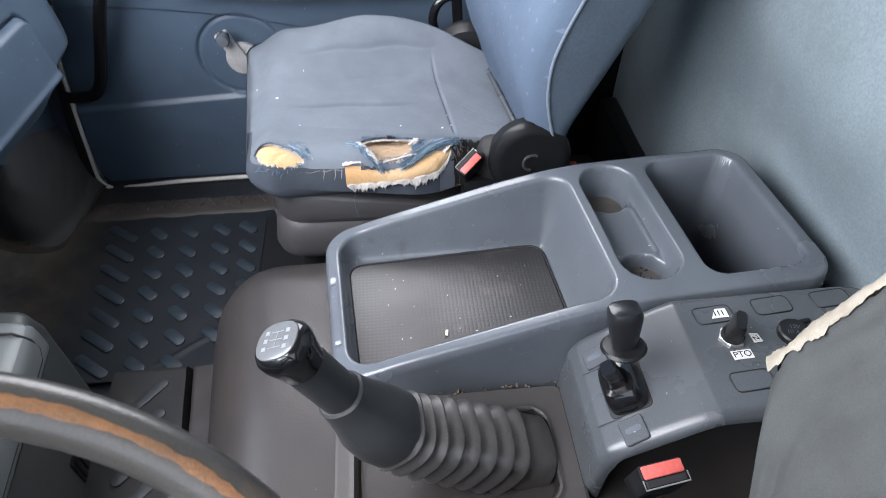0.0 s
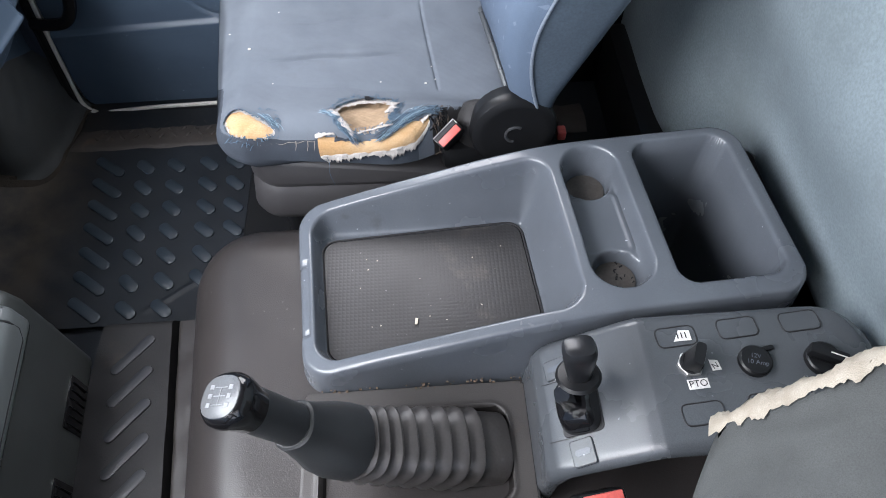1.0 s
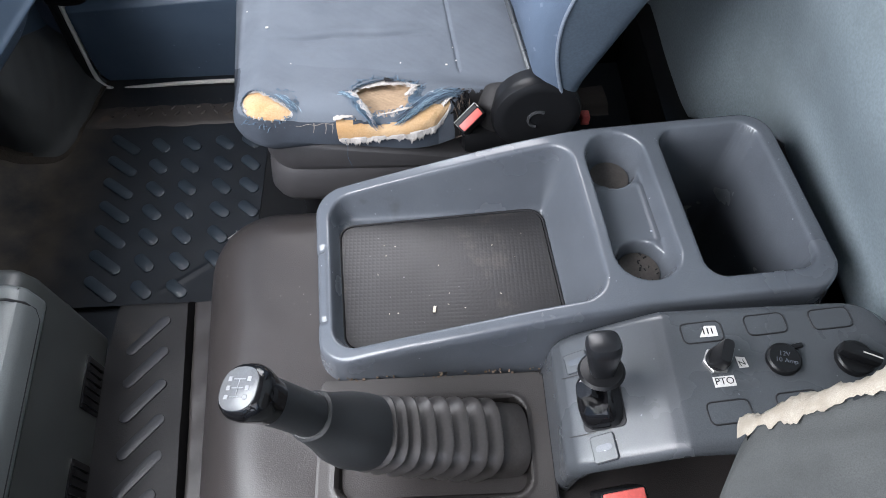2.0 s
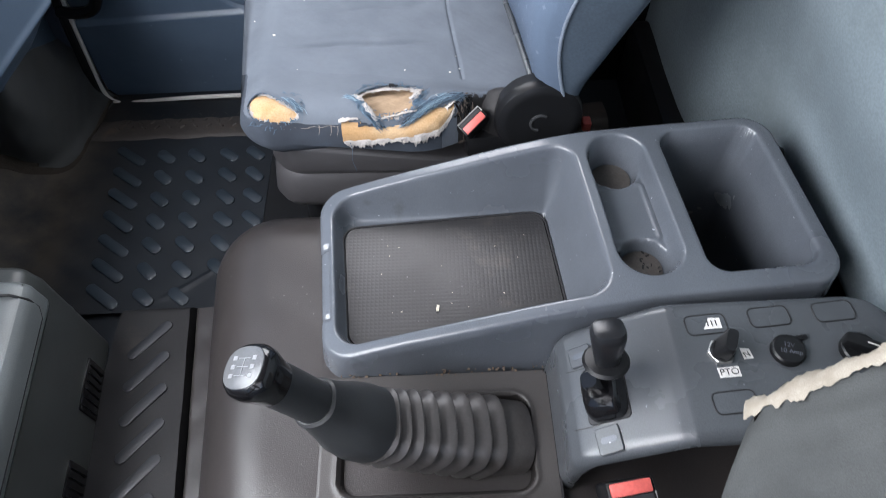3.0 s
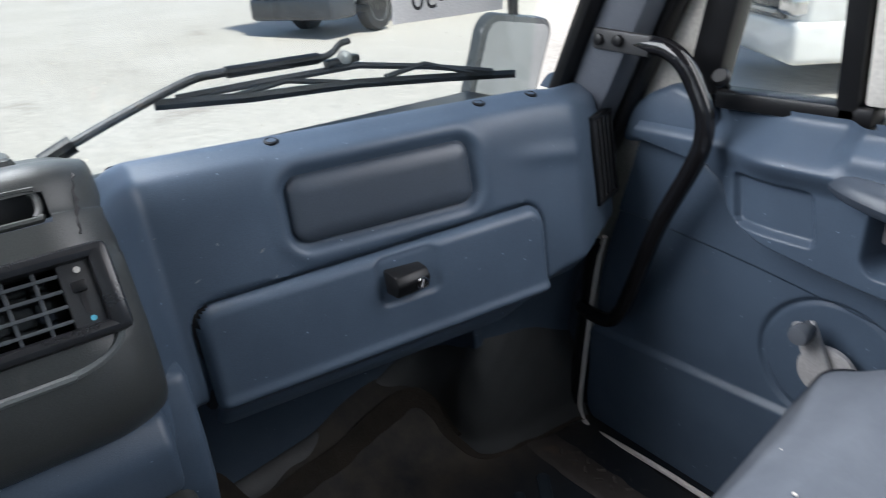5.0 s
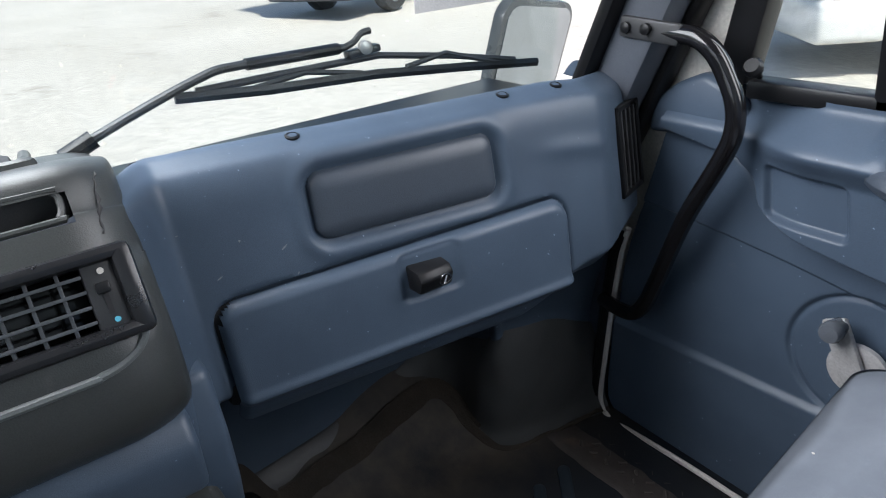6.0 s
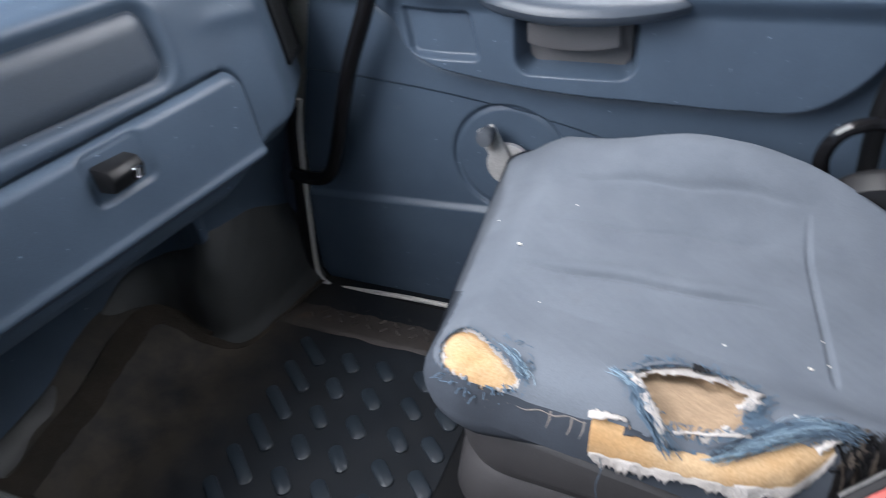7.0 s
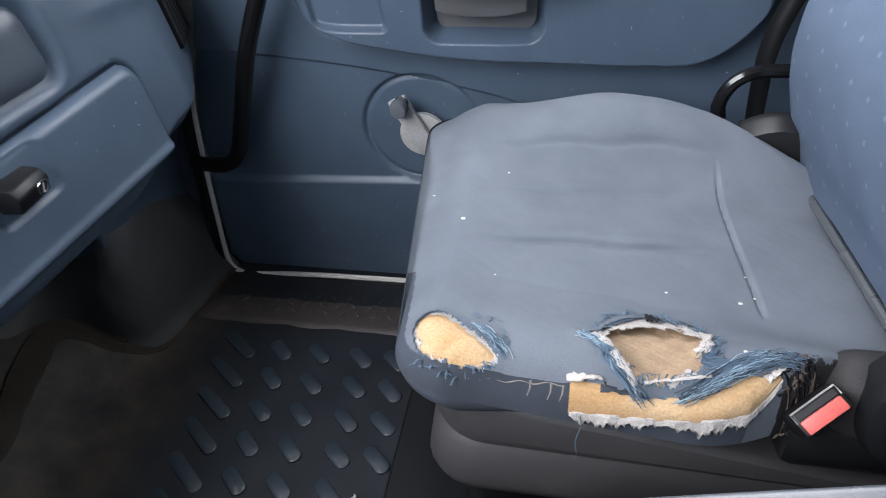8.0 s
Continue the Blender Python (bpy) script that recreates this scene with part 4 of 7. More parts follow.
def dashboard():
    t = thing("dashboard", "blue moulded dashboard with a padded panel and a glove box", "dashboard", (-0.42, 1.0, 0.39), kind="structure")
    line = dash_line(170)
    ys = np.concatenate([np.linspace(0.665, 1.19, 180), np.linspace(1.193, 1.375, 80), [1.377]])
    P, Y = line[:, None, :] + np.zeros((1, len(ys), 1)), np.broadcast_to(ys[None, :], (len(line), len(ys)))
    X, Z = P[..., 0].copy(), P[..., 1].copy()
    d = np.gradient(line, axis=0)
    nrm = np.stack([-d[:, 1], d[:, 0]], -1) / np.maximum(np.hypot(d[:, 0], d[:, 1]), 1e-9)[:, None]
    nx, nz = nrm[:, :1], nrm[:, 1:]
    face = step(X, -0.45, -0.42)
    h = np.zeros_like(X)
    pad = rr(Y, Z - 0.012 * (Y - 0.97), 0.857, 1.088, 0.553, 0.637, 0.022)
    h = h - 0.008 * step(-pad, -0.007, 0.004) * face + 0.003 * np.exp(-((pad - 0.012) / 0.008) ** 2) * face
    glove = rr(Y, Z - lid_rise(Y), 0.733, 1.175, 0.34, 0.529, 0.028)
    h = h - 0.012 * step(-glove, -0.003, 0.004) * (Z > 0.34) * face
    h = h + 0.0035 * np.exp(-((Z - 0.612 + 0.06 * (Y - 0.9)) / 0.012) ** 2) * step(Y, 1.12, 1.2) * step(-Y, -1.27, -1.23) * face
    X, Z = X + nx * h, Z + nz * h
    # the edge drops a little towards the door and the corner turns back
    w = np.clip((Z - 0.38) / 0.28, 0, 1)
    Z = Z - w * top_drop(Y)
    X = X - corner_turn(Y)
    # the left end swells out towards the centre stack
    X = X + 0.07 * step(-Y, -0.725, -0.665) * (P[..., 0] > -0.48)
    X[:, -1] -= 0.06 * (P[:, -1, 0] > -0.48)
    # the lower corner is cut away upwards towards the door
    X = X - 0.9 * np.maximum(dash_foot(Y) - Z, 0) * (P[..., 0] > -0.48)
    X = X + sweep(Y)
    sheet("dash_body", np.stack([X, Y, Z], -1), BLUE, t, sharp=60)
    for y in (0.711, 0.867, 1.124, 1.200):
        part("screw", lathe([(0.0085, -0.003), (0.0085, 0.0), (0.006, 0.001), (0.0055, -0.001), (0.001, -0.001)], facing((-0.436 + sweep(y), y, 0.668 - float(top_drop(y))), (0.2, 0, 1)), 14), BLACK, t)
    # padded panel
    y, z = np.meshgrid(np.linspace(0.861, 1.084, 120), np.linspace(0.557, 0.633, 60), indexing="ij")
    q = rr(y, z, 0.861, 1.084, 0.557, 0.633, 0.018)
    x = dash_x(z) + sweep(y) - 0.006 + 0.010 * np.sqrt(np.clip(1 - (1 - np.clip(-q / 0.022, 0, 1)) ** 2, 0, 1))
    sheet("padded_panel", np.stack([x, y, z + 0.012 * (y - 0.97)], -1), PAD, t, "grey padded vinyl panel", keep=(q < 0.001)[:-1, :-1])
    # glove box lid
    y, z = np.meshgrid(np.linspace(0.737, 1.171, 130), np.linspace(0.374, 0.526, 75), indexing="ij")
    q = rr(y, z, 0.737, 1.171, 0.28, 0.526, 0.026)
    x = dash_x(z) + 0.012 - 0.014 * (1 - np.sqrt(np.clip(1 - np.clip(1 + q / 0.012, 0, 1) ** 2, 0, 1)))
    x = x + 0.003 * np.exp(-((z - 0.415) / 0.006) ** 2) - 0.008 * step(-z, -0.412, -0.402) - 0.7 * np.maximum(0.404 - z, 0)
    x = x - 0.9 * np.maximum(dash_foot(y) - z - lid_rise(y), 0)
    dent = rr(y, z, 0.935, 1.015, 0.462, 0.522, 0.012)
    x = x - 0.004 * step(-dent, -0.002, 0.004)
    lid = sheet("glove_box_lid", np.stack([x + sweep(y), y, z + lid_rise(y)], -1), BLUE, t, "smooth blue glove box lid", keep=(q < 0.0005)[:-1, :-1])
    gap = [(dash_x(0.45) - 0.05 + sweep(0.73), 0.73), (dash_x(0.45) - 0.012 + sweep(0.73), 0.73), (dash_x(0.45) - 0.012 + sweep(1.12), 1.12), (dash_x(0.45) - 0.05 + sweep(1.12), 1.12)]
    part("lid_gap", prism(gap, "z", 0.385, 0.515, 0.006, 2), INK, t, "dark gap round the lid")
    zl, yl = 0.493, 0.972
    xl = float(dash_x(0.49) + sweep(yl)) + 0.01
    lock = part("lock", prism([(xl - 0.012, zl - 0.016), (xl + 0.018, zl - 0.014), (xl + 0.023, zl + 0.003), (xl + 0.016, zl + 0.013), (xl - 0.012, zl + 0.015)], "y", yl - 0.026, yl + 0.02, 0.003, 2), BLACK, lid, "black latch with a key lock")
    part("key_ring", lathe([(0.0085, 0), (0.0085, 0.0015), (0.0065, 0.0018), (0.0062, 0.0005)], facing((xl + 0.0205, yl + 0.008, zl - 0.003), (1, 0, -0.25)), 18), CHROME, lock)
    part("key_slot", turned(rbox((-0.005, -0.001, 0), (0.005, 0.001, 0.0012), 0), facing((xl + 0.021, yl + 0.008, zl - 0.003), (1, 0, -0.25), 80)), PALE_INK, lock)
    # corner outlet with upright slats
    o = Vector((-0.388, 1.326, 0.556))
    across, upward = Vector((-0.34, 0.94, -0.02)).normalized(), Vector((-0.125, -0.06, 0.99)).normalized()
    out = across.cross(upward).normalized()
    vm = Matrix.Translation(o) @ Matrix((across, out.cross(across), out)).transposed().to_4x4()
    vent = part("corner_vent", turned(rbox((-0.037, -0.063, -0.02), (0.037, 0.063, 0.002), 0.004, 2), vm), GLOSS, t, "black corner outlet with slats")
    for a, b, c, d in ((-0.038, -0.031, -0.064, 0.064), (0.031, 0.038, -0.064, 0.064), (-0.038, 0.038, 0.057, 0.064), (-0.038, 0.038, -0.064, -0.057)):
        part("frame", turned(rbox((a, c, -0.004), (b, d, 0.008), 0.002, 2), vm), BLACK, vent)
    for k in range(4):
        part("slat", turned(rbox((-0.0225 + k * 0.015 - 0.0018, -0.058, -0.002), (-0.0225 + k * 0.015 + 0.0018, 0.058, 0.0065), 0.001, 1), vm), SOFT_BLACK, vent)
    rng = random.Random(8)
    for y, z, a, b, turn_ in ((0.752, 0.547, 0.004, 0.0008, 25), (0.758, 0.498, 0.003, 0.0007, -15), (0.822, 0.562, 0.004, 0.001, 35), (0.723, 0.60, 0.003, 0.0007, 10), (0.78, 0.58, 0.0015, 0.0012, 0), (0.83, 0.53, 0.002, 0.0007, 60)):
        outline = [(a * math.cos(k) * rng.uniform(0.6, 1.2), b * math.sin(k) * rng.uniform(0.6, 1.2)) for k in np.arange(0, 6.2, 0.8)]
        part("scratch", turned(prism(outline, "x", -0.002, 0.0008), Matrix.Translation((float(dash_x(z) + sweep(y)), y, z)) @ pose(0, 0, 0, turn_, 0, 0)), PALE_SCRATCH, t, "pale scratch in the plastic")
    part("lower_column", prism([(-0.52, 0.48), (-0.385, 0.48), (-0.367, 0.40), (-0.37, 0.34), (-0.395, 0.25), (-0.52, 0.23)], "y", 0.662, 0.71, 0.012, 3), BLUE, t, "blue lower end of the dash")
    part("lower_band", prism([(-0.53, 0.455), (-0.345, 0.47), (-0.325, 0.44), (-0.335, 0.38), (-0.5, 0.365)], "y", -0.3, 0.675, 0.01, 3), BLUE, t, "blue band under the centre section")
    return t


dashboard()


GLOSS_VENT = material("satin_black_vent_plastic", (0.014, 0.015, 0.017), 0.3, fine=800, bump=0.1)


def centre_stack():
    t = thing("centre_stack", "worn greenish-black centre dash section with an air vent", "dashboard", (-0.36, 0.4, 0.38), kind="structure")
    prof = [(-0.64, 0.655), (-0.58, 0.675), (-0.48, 0.687), (-0.438, 0.702), (-0.402, 0.700), (-0.384, 0.672), (-0.374, 0.659), (-0.331, 0.577), (-0.321, 0.553), (-0.314, 0.52), (-0.318, 0.49), (-0.345, 0.462), (-0.40, 0.45), (-0.5, 0.445)]
    line = smooth_line([(x, 0, z) for x, z in prof], 8)
    ys = np.concatenate([np.linspace(-0.35, 0.62, 90), 0.62 + 0.066 * np.sin(np.linspace(0.1, np.pi / 2, 14))])
    p = np.array([(v.x, v.z) for v in line])
    Y = np.broadcast_to(ys[None, :], (len(p), len(ys)))
    tuck = np.where(Y > 0.62, 1 - np.sqrt(np.clip(1 - ((Y - 0.62) / 0.0665) ** 2, 0, 1)), 0)
    X = p[:, :1] - 0.045 * tuck
    Z = p[:, 1:] + np.zeros_like(Y) - 0.02 * tuck * (p[:, 1:] > 0.63)
    ax = Vector((0, 1, 0))
    up = Vector((-0.4108, 0, 0.9117))
    out = Vector((0.9117, 0, 0.4108))
    f = Matrix.Translation((-0.345, 0.577, 0.608)) @ Matrix((ax, up, out)).transposed().to_4x4() @ Matrix.Scale(0.8, 4)
    loc = (np.stack([X, Y, Z], -1) - np.array(f.translation)) @ np.array(f.to_3x3()) / 0.64
    opening = (loc[..., 0] < 0.1) & (loc[..., 0] > -0.29) & (np.abs(loc[..., 1]) < 0.04) & (np.abs(loc[..., 2]) < 0.04)
    pocket = (Y < 0.634) & (Y > 0.40) & (Z > 0.666) & (Z < 0.689) & (X > -0.42)
    opening = opening | pocket
    sheet("stack_body", np.stack([X, Y, Z], -1), POD, t, keep=~opening[:-1, :-1], sharp=60)
    # no hollow is cut: black blocks give the tray's inner shade
    for y0, y1 in ((0.30, 0.615), (-0.1, 0.26)):
        part("tray_well", rbox((-0.53, y0, 0.665), (-0.447, y1, 0.698), 0.01, 2), INK, t, "black block standing in for the shaded hollow of the top tray")
        part("tray_lip", tube(smooth_line([(-0.442, y0, 0.702), (-0.442, y1 - 0.02, 0.702), (-0.46, y1 + 0.005, 0.699), (-0.53, y1 + 0.01, 0.69)], 6), 0.006, 8), POD, t)
    part("pocket_well", rbox((-0.435, 0.38, 0.657), (-0.408, 0.645, 0.694), 0.004, 1), SOFT_BLACK, t, "dark pocket above the vent")
    ring = smooth_line([(-0.3955, 0.40, 0.689), (-0.3955, 0.614, 0.689), (-0.396, 0.632, 0.685), (-0.391, 0.635, 0.677), (-0.385, 0.631, 0.668), (-0.382, 0.614, 0.666), (-0.382, 0.40, 0.666)], 6)
    part("pocket_lip", tube(ring, 0.0032, 8), POD, t, "rounded lip of the pocket")
    # shelf lip, paler than the stack body
    shelf = smooth_line([(-0.321, 0.20, 0.550), (-0.320, 0.572, 0.550), (-0.321, 0.62, 0.551), (-0.327, 0.645, 0.556), (-0.332, 0.658, 0.566), (-0.337, 0.663, 0.58)], 6)
    part("shelf_lip", tube(shelf, 0.004, 8), POD_LIGHT, t, "pale lip below the vent")
    # crack along the worn top
    rng = random.Random(9)
    crack = [p + Vector((0.0008, rng.uniform(-0.0015, 0.0015), 0.0008)) for p in smooth_line([(-0.44, 0.668, 0.692), (-0.418, 0.668, 0.691), (-0.406, 0.666, 0.684), (-0.395, 0.663, 0.671), (-0.386, 0.66, 0.659), (-0.377, 0.657, 0.647)], 4)]
    part("crack", tube(crack, [rng.uniform(0.0004, 0.0022) for _ in crack], 6, flat=0.5), INK, t, "ragged crack in the plastic")
    # air vent
    def inv(a, b, c0, c1, d0, d1, bev=0.002):
        return turned(rbox((a, c0, d0), (b, c1, d1), bev, 2), f)
    vent = part("vent", inv(-0.30, 0.106, -0.046, 0.046, -0.055, -0.045, 0.004), GLOSS, t, "black air vent with a square grid")
    for a, b, c, d in ((-0.30, 0.116, 0.033, 0.049), (-0.30, 0.116, -0.049, -0.033), (0.096, 0.118, -0.049, 0.049)):
        part("frame", inv(a, b, c, d, -0.05, 0.011, 0.008), GLOSS_VENT, vent)
    part("control_strip", inv(0.066, 0.097, -0.036, 0.036, -0.04, 0.002, 0.003), SOFT_BLACK, vent)
    for k in range(4):
        y = -0.024 + k * 0.016
        part("slat", inv(-0.30, 0.066, y - 0.002, y + 0.002, -0.012, 0.0, 0.0008), PANEL, vent)
    for k in range(13):
        x = 0.045 - k * 0.028
        part("divider", inv(x - 0.002, x + 0.002, -0.036, 0.036, -0.014, -0.004, 0.0008), PANEL, vent)
    part("slider", inv(0.074, 0.088, 0.002, 0.014, 0.0, 0.012, 0.002), BLACK, vent)
    part("slider_slot", inv(0.079, 0.084, -0.02, 0.006, 0.002, 0.0036, 0.0), INK, vent)
    part("tab", inv(-0.052, -0.04, -0.012, 0.0, -0.004, 0.006, 0.002), PANEL, vent)
    part("white_mark", lathe([(0.0034, 0), (0.0034, 0.001)], f @ pose(0.084, 0.025, 0.003), 16), LIGHT_DOT, vent)
    part("blue_mark", lathe([(0.003, 0), (0.003, 0.001)], f @ pose(0.084, -0.027, 0.003), 16), BLUE_DOT, vent)
    return t


centre_stack()


def lower_stack():
    """The lower centre box with its ashtray and side outlets, beside the mat."""
    t = thing("lower_centre_box", "dark grey lower dash box with ashtray and low side outlets", "dashboard", (-0.3, 0.4, 0.09), kind="structure")
    prof = [(-0.52, 0.09), (-0.228, 0.088), (-0.230, 0.22), (-0.232, 0.30), (-0.245, 0.335), (-0.36, 0.36), (-0.52, 0.40)]
    part("box", prism(prof, "y", -0.3, 0.69, 0.014, 3), POD, t)
    part("ashtray", prism([(-0.37, 0.29), (-0.226, 0.286), (-0.216, 0.30), (-0.22, 0.342), (-0.236, 0.356), (-0.37, 0.375)], "y", 0.30, 0.652, 0.012, 3), POD_LIGHT, t, "worn grey ashtray front")
    part("ashtray_line", tube([(-0.2185, 0.32, 0.308), (-0.2185, 0.614, 0.308), (-0.2195, 0.626, 0.32), (-0.222, 0.626, 0.34), (-0.236, 0.624, 0.3585), (-0.35, 0.624, 0.374)], 0.002, 6), INK, t, "dark joint")
    for y in (0.545, 0.385, 0.225):
        v = part("outlet", rbox((-0.24, y, 0.10), (-0.2265, y + 0.085, 0.155), 0.002, 2), GLOSS, t, "black slotted outlet")
        for k in range(6):
            part("rib", rbox((-0.2275, y + 0.007 + k * 0.0132, 0.104), (-0.2245, y + 0.009 + k * 0.0132, 0.151), 0.001, 1), BLACK, v)
    t.rotation_euler[2] = radians(5.5)
    return t


lower_stack()


# ---- engine tunnel and centre console ----
def tunnel():
    x, y = np.meshgrid(np.linspace(-0.14, 0.80, 210), np.linspace(-0.2, 0.89, 160), indexing="ij")
    d = rr(x, y, -0.093 + 0.09 * (0.77 - np.minimum(y, 0.77)), 1.2, -1.0, 0.882, 0.15)
    e = np.clip(1 + d / 0.15, 0, 1)
    z = 0.293 * (1 - e ** 2.6) ** 0.55 - 0.02 * step(d, -0.003, 0.004)
    z = z + 0.002 * wander(x, y, 9, 0.3) * (e < 1)
    z = z - 0.006 * np.exp(-((d + 0.03) / 0.006) ** 2)
    z = np.where(d > 0.0, -0.01, z)
    z = z - 0.17 * step(-rr(x, y - 0.063 * (x - 0.67), 0.60, 0.765, 0.55, 0.825, 0.03), -0.001, 0.008)
    t = sheet("engine_tunnel", np.stack([x, y, z], -1), RUBBER)
    tagged(t, "brown-black grained vinyl cover over the engine tunnel", "engine cover", kind="structure")
    return t


tunnel()


def tunnel_flange():
    """The flat foot of the tunnel cover, butting against the mat."""
    s, y = np.meshgrid(np.linspace(0, 1, 24), np.linspace(0.15, 0.775, 90), indexing="ij")
    x = -0.128 + 0.11 * (0.756 - y) + 0.075 * s
    z = 0.089 + 0.012 * s ** 2 + 0.0015 * wander(x, y, 30, 0.8) - 0.05 * step(-s, -0.05, 0.0) - 0.09 * step(y, 0.755, 0.775)
    return tagged(sheet("tunnel_flange", np.stack([x, y, z], -1), RUBBER), "dusty vinyl foot of the engine cover", "engine cover", kind="structure")


tunnel_flange()


def console_rim(u):
    """The lip climbs from the tray's front to the cup holders."""
    return line_z(u, [(0.12, 0.332), (0.156, 0.338), (0.233, 0.362), (0.348, 0.394), (0.419, 0.412), (0.49, 0.424), (0.56, 0.4265), (0.8, 0.427)])


def console_plan(u, v):
    """The console stands a little askew on the tunnel."""
    return 0.4619 + 1.0847 * (u - 0.45) - 0.09 * (v - 0.66), 0.6752 + 0.0679 * (u - 0.45) + 1.10 * (v - 0.66)


def console_height(u, v):
    zr = console_rim(u)
    out = rr(u, v, 0.156, 0.735, 0.541, 0.785, 0.035)
    z = zr - wall_drop(out + 0.004, 1.0, 0.13, 0.006, 0.001) * 1.0
    z = np.maximum(z, 0.28)
    tray = -rr(u, v, 0.169, 0.487, 0.552, 0.773, 0.034)
    z = z - np.where(tray > 0, wall_drop(tray, 1.0, 0.24, 0.004, 0.001), 0)
    floor = 0.307
    blend = 0.010
    z = np.where(tray > 0, floor + blend * np.log1p(np.exp(np.clip((z - floor) / blend, -30, 30))), z)
    slot = -rr(u, v, 0.495, 0.574, 0.565, 0.779, 0.039)
    z = z - np.where(slot > 0, np.minimum(wall_drop(slot, 0.03, 0.008, 0.004, 0.006), 0.03), 0)
    for cv in (0.604, 0.740):
        cup = 0.0325 - np.hypot(u - 0.5345, v - cv)
        z = z - np.where(cup > 0, wall_drop(cup, 0.024, 0.006, 0.003, 0.004), 0)
    ridge = np.abs(rr(u, v, 0.500, 0.562, 0.63, 0.714, 0.006))
    z = z + 0.002 * np.exp(-(ridge / 0.003) ** 2) * (slot > 0)
    hole = -rr(u, v, 0.587, 0.722, 0.559, 0.777, 0.028)
    z = z - np.where(hole > 0, wall_drop(hole, 0.29, 0.012, 0.007, 0.012), 0)
    # the two small notches in the front lip
    for cv in (0.598, 0.697):
        z = z - 0.004 * np.exp(-((v - cv) / 0.004) ** 2) * (u < 0.168)
    z = z - 0.005 * ((v > 0.598) & (v < 0.697)) * (u < 0.166)
    return z


def console():
    t = thing("centre_console", "grey plastic console with tray, cup holders and deep bin", "console", (0.44, 0.68, 0.29))
    u, v = np.meshgrid(np.concatenate([np.linspace(0.128, 0.48, 150), np.linspace(0.482, 0.765, 150)]), np.linspace(0.508, 0.815, 165), indexing="ij")
    z = console_height(u, v)
    low = np.maximum(np.maximum(z[:-1, :-1], z[1:, 1:]), np.maximum(z[1:, :-1], z[:-1, 1:]))
    sheet("console_body", np.stack([*console_plan(u, v), z], -1), GREY, t, keep=(low > 0.2803) | (rr(u, v, 0.156, 0.735, 0.541, 0.785, 0.035)[:-1, :-1] < 0), sharp=75)
    out = rounded_outline(0.183, 0.452, 0.567, 0.742, 0.02)
    mat = part("tray_mat", prism([console_plan(a, b) for a, b in out], "z", 0.306, 0.3125, 0.0015, 1), MAT_DOT, t, "black dimpled rubber mat with dust and crumbs")
    groove = [(*console_plan(a, b), 0.3118) for a, b in rounded_outline(0.1815, 0.4535, 0.5655, 0.7435, 0.0215)]
    part("groove", tube(groove, 0.0017, 6, closed=True), INK, t, "dark gap round the mat")
    rng = random.Random(31)
    for _ in range(16):
        a, r = rng.uniform(0, 6.3), 0.024 * math.sqrt(rng.random())
        px, py = console_plan(0.5345 + r * math.cos(a), 0.604 + r * math.sin(a))
        k = rng.uniform(0.0008, 0.002)
        part("crumb", turned(rbox((-k * 1.6, -k * 0.7, 0), (k * 1.6, k * 0.7, k), k * 0.2, 1), Matrix.Translation((px, py, 0.3765)) @ pose(0, 0, 0, 0, 0, rng.uniform(0, 180))), INK, t, "dark crumb in the cup holder")
    for cv in (0.604, 0.740):
        part("cup_mat", lathe([(0.0272, 0), (0.0272, 0.002), (0.0255, 0.003)], pose(*console_plan(0.5345, cv), 0.374)), CUP_MAT, t, "dusty brown rubber disc")
    return t


CUP_MAT = material("dusty_rubber_disc", (0.11, 0.098, 0.09), 0.7, scale=60, fine=300, bump=0.4, dirt=(0.03, 0.027, 0.025), dirt_scale=90, dirt_amount=0.35)
MAT_DOT = material("dimpled_rubber_mat", (0.031, 0.0305, 0.0315), 0.4, specks=True, second=(0.024, 0.0235, 0.024), scale=12, fine=330, bump=0.22, depth=0.0006, dots=0.0112, dirt=(0.085, 0.072, 0.062), dirt_scale=9, dirt_amount=0.4)
console()


def gear_surround():
    t = thing("gear_surround", "dark grey plastic plate with a sunken gear lever well", "gear surround", (0.3, 0.45, 0.29))
    x, y = np.meshgrid(np.linspace(0.148, 0.434, 130), np.linspace(0.333, 0.52, 90), indexing="ij")
    z = 0.306 - wall_drop(rr(x, y, 0.152, 0.431, 0.337, 0.517, 0.006), 0.03, 0.004, 0.002, 0.002)
    well = -rr(x, y, 0.172, 0.408, 0.367, 0.490, 0.024)
    z = z + 0.0025 * np.exp(-(well / 0.003) ** 2) - np.where(well > 0, wall_drop(well, 0.022, 0.012, 0.003, 0.006), 0)
    inner = (well > 0.004)[:-1, :-1]
    sheet("plate", np.stack([x, y, z], -1), PANEL_BROWN, t, keep=~inner)
    sheet("well", np.stack([x, y, z], -1), WELL, t, "grimy brown-black sunken well", keep=inner)
    part("joint", tube([(0.4335, 0.338, 0.3045), (0.4335, 0.516, 0.3045)], 0.002, 6), INK, t, "dark joint against the switch panel")
    return t


PANEL_BROWN = material("dusty_gear_plate", (0.062, 0.058, 0.056), 0.45, fine=700, bump=0.3, dirt=(0.075, 0.056, 0.042), dirt_scale=18, dirt_amount=0.4)
WELL = material("grimy_gear_well", (0.013, 0.011, 0.010), 0.55, fine=500, bump=0.3, dirt=(0.075, 0.05, 0.033), dirt_scale=26, dirt_amount=0.45)
gear_surround()


def squircle(r, ry, k=0.7, n=28):
    out = []
    for i in range(n):
        a = 2 * math.pi * i / n
        c, s = math.cos(a), math.sin(a)
        out.append((r * math.copysign(abs(c) ** k, c), ry * math.copysign(abs(s) ** k, s)))
    return out


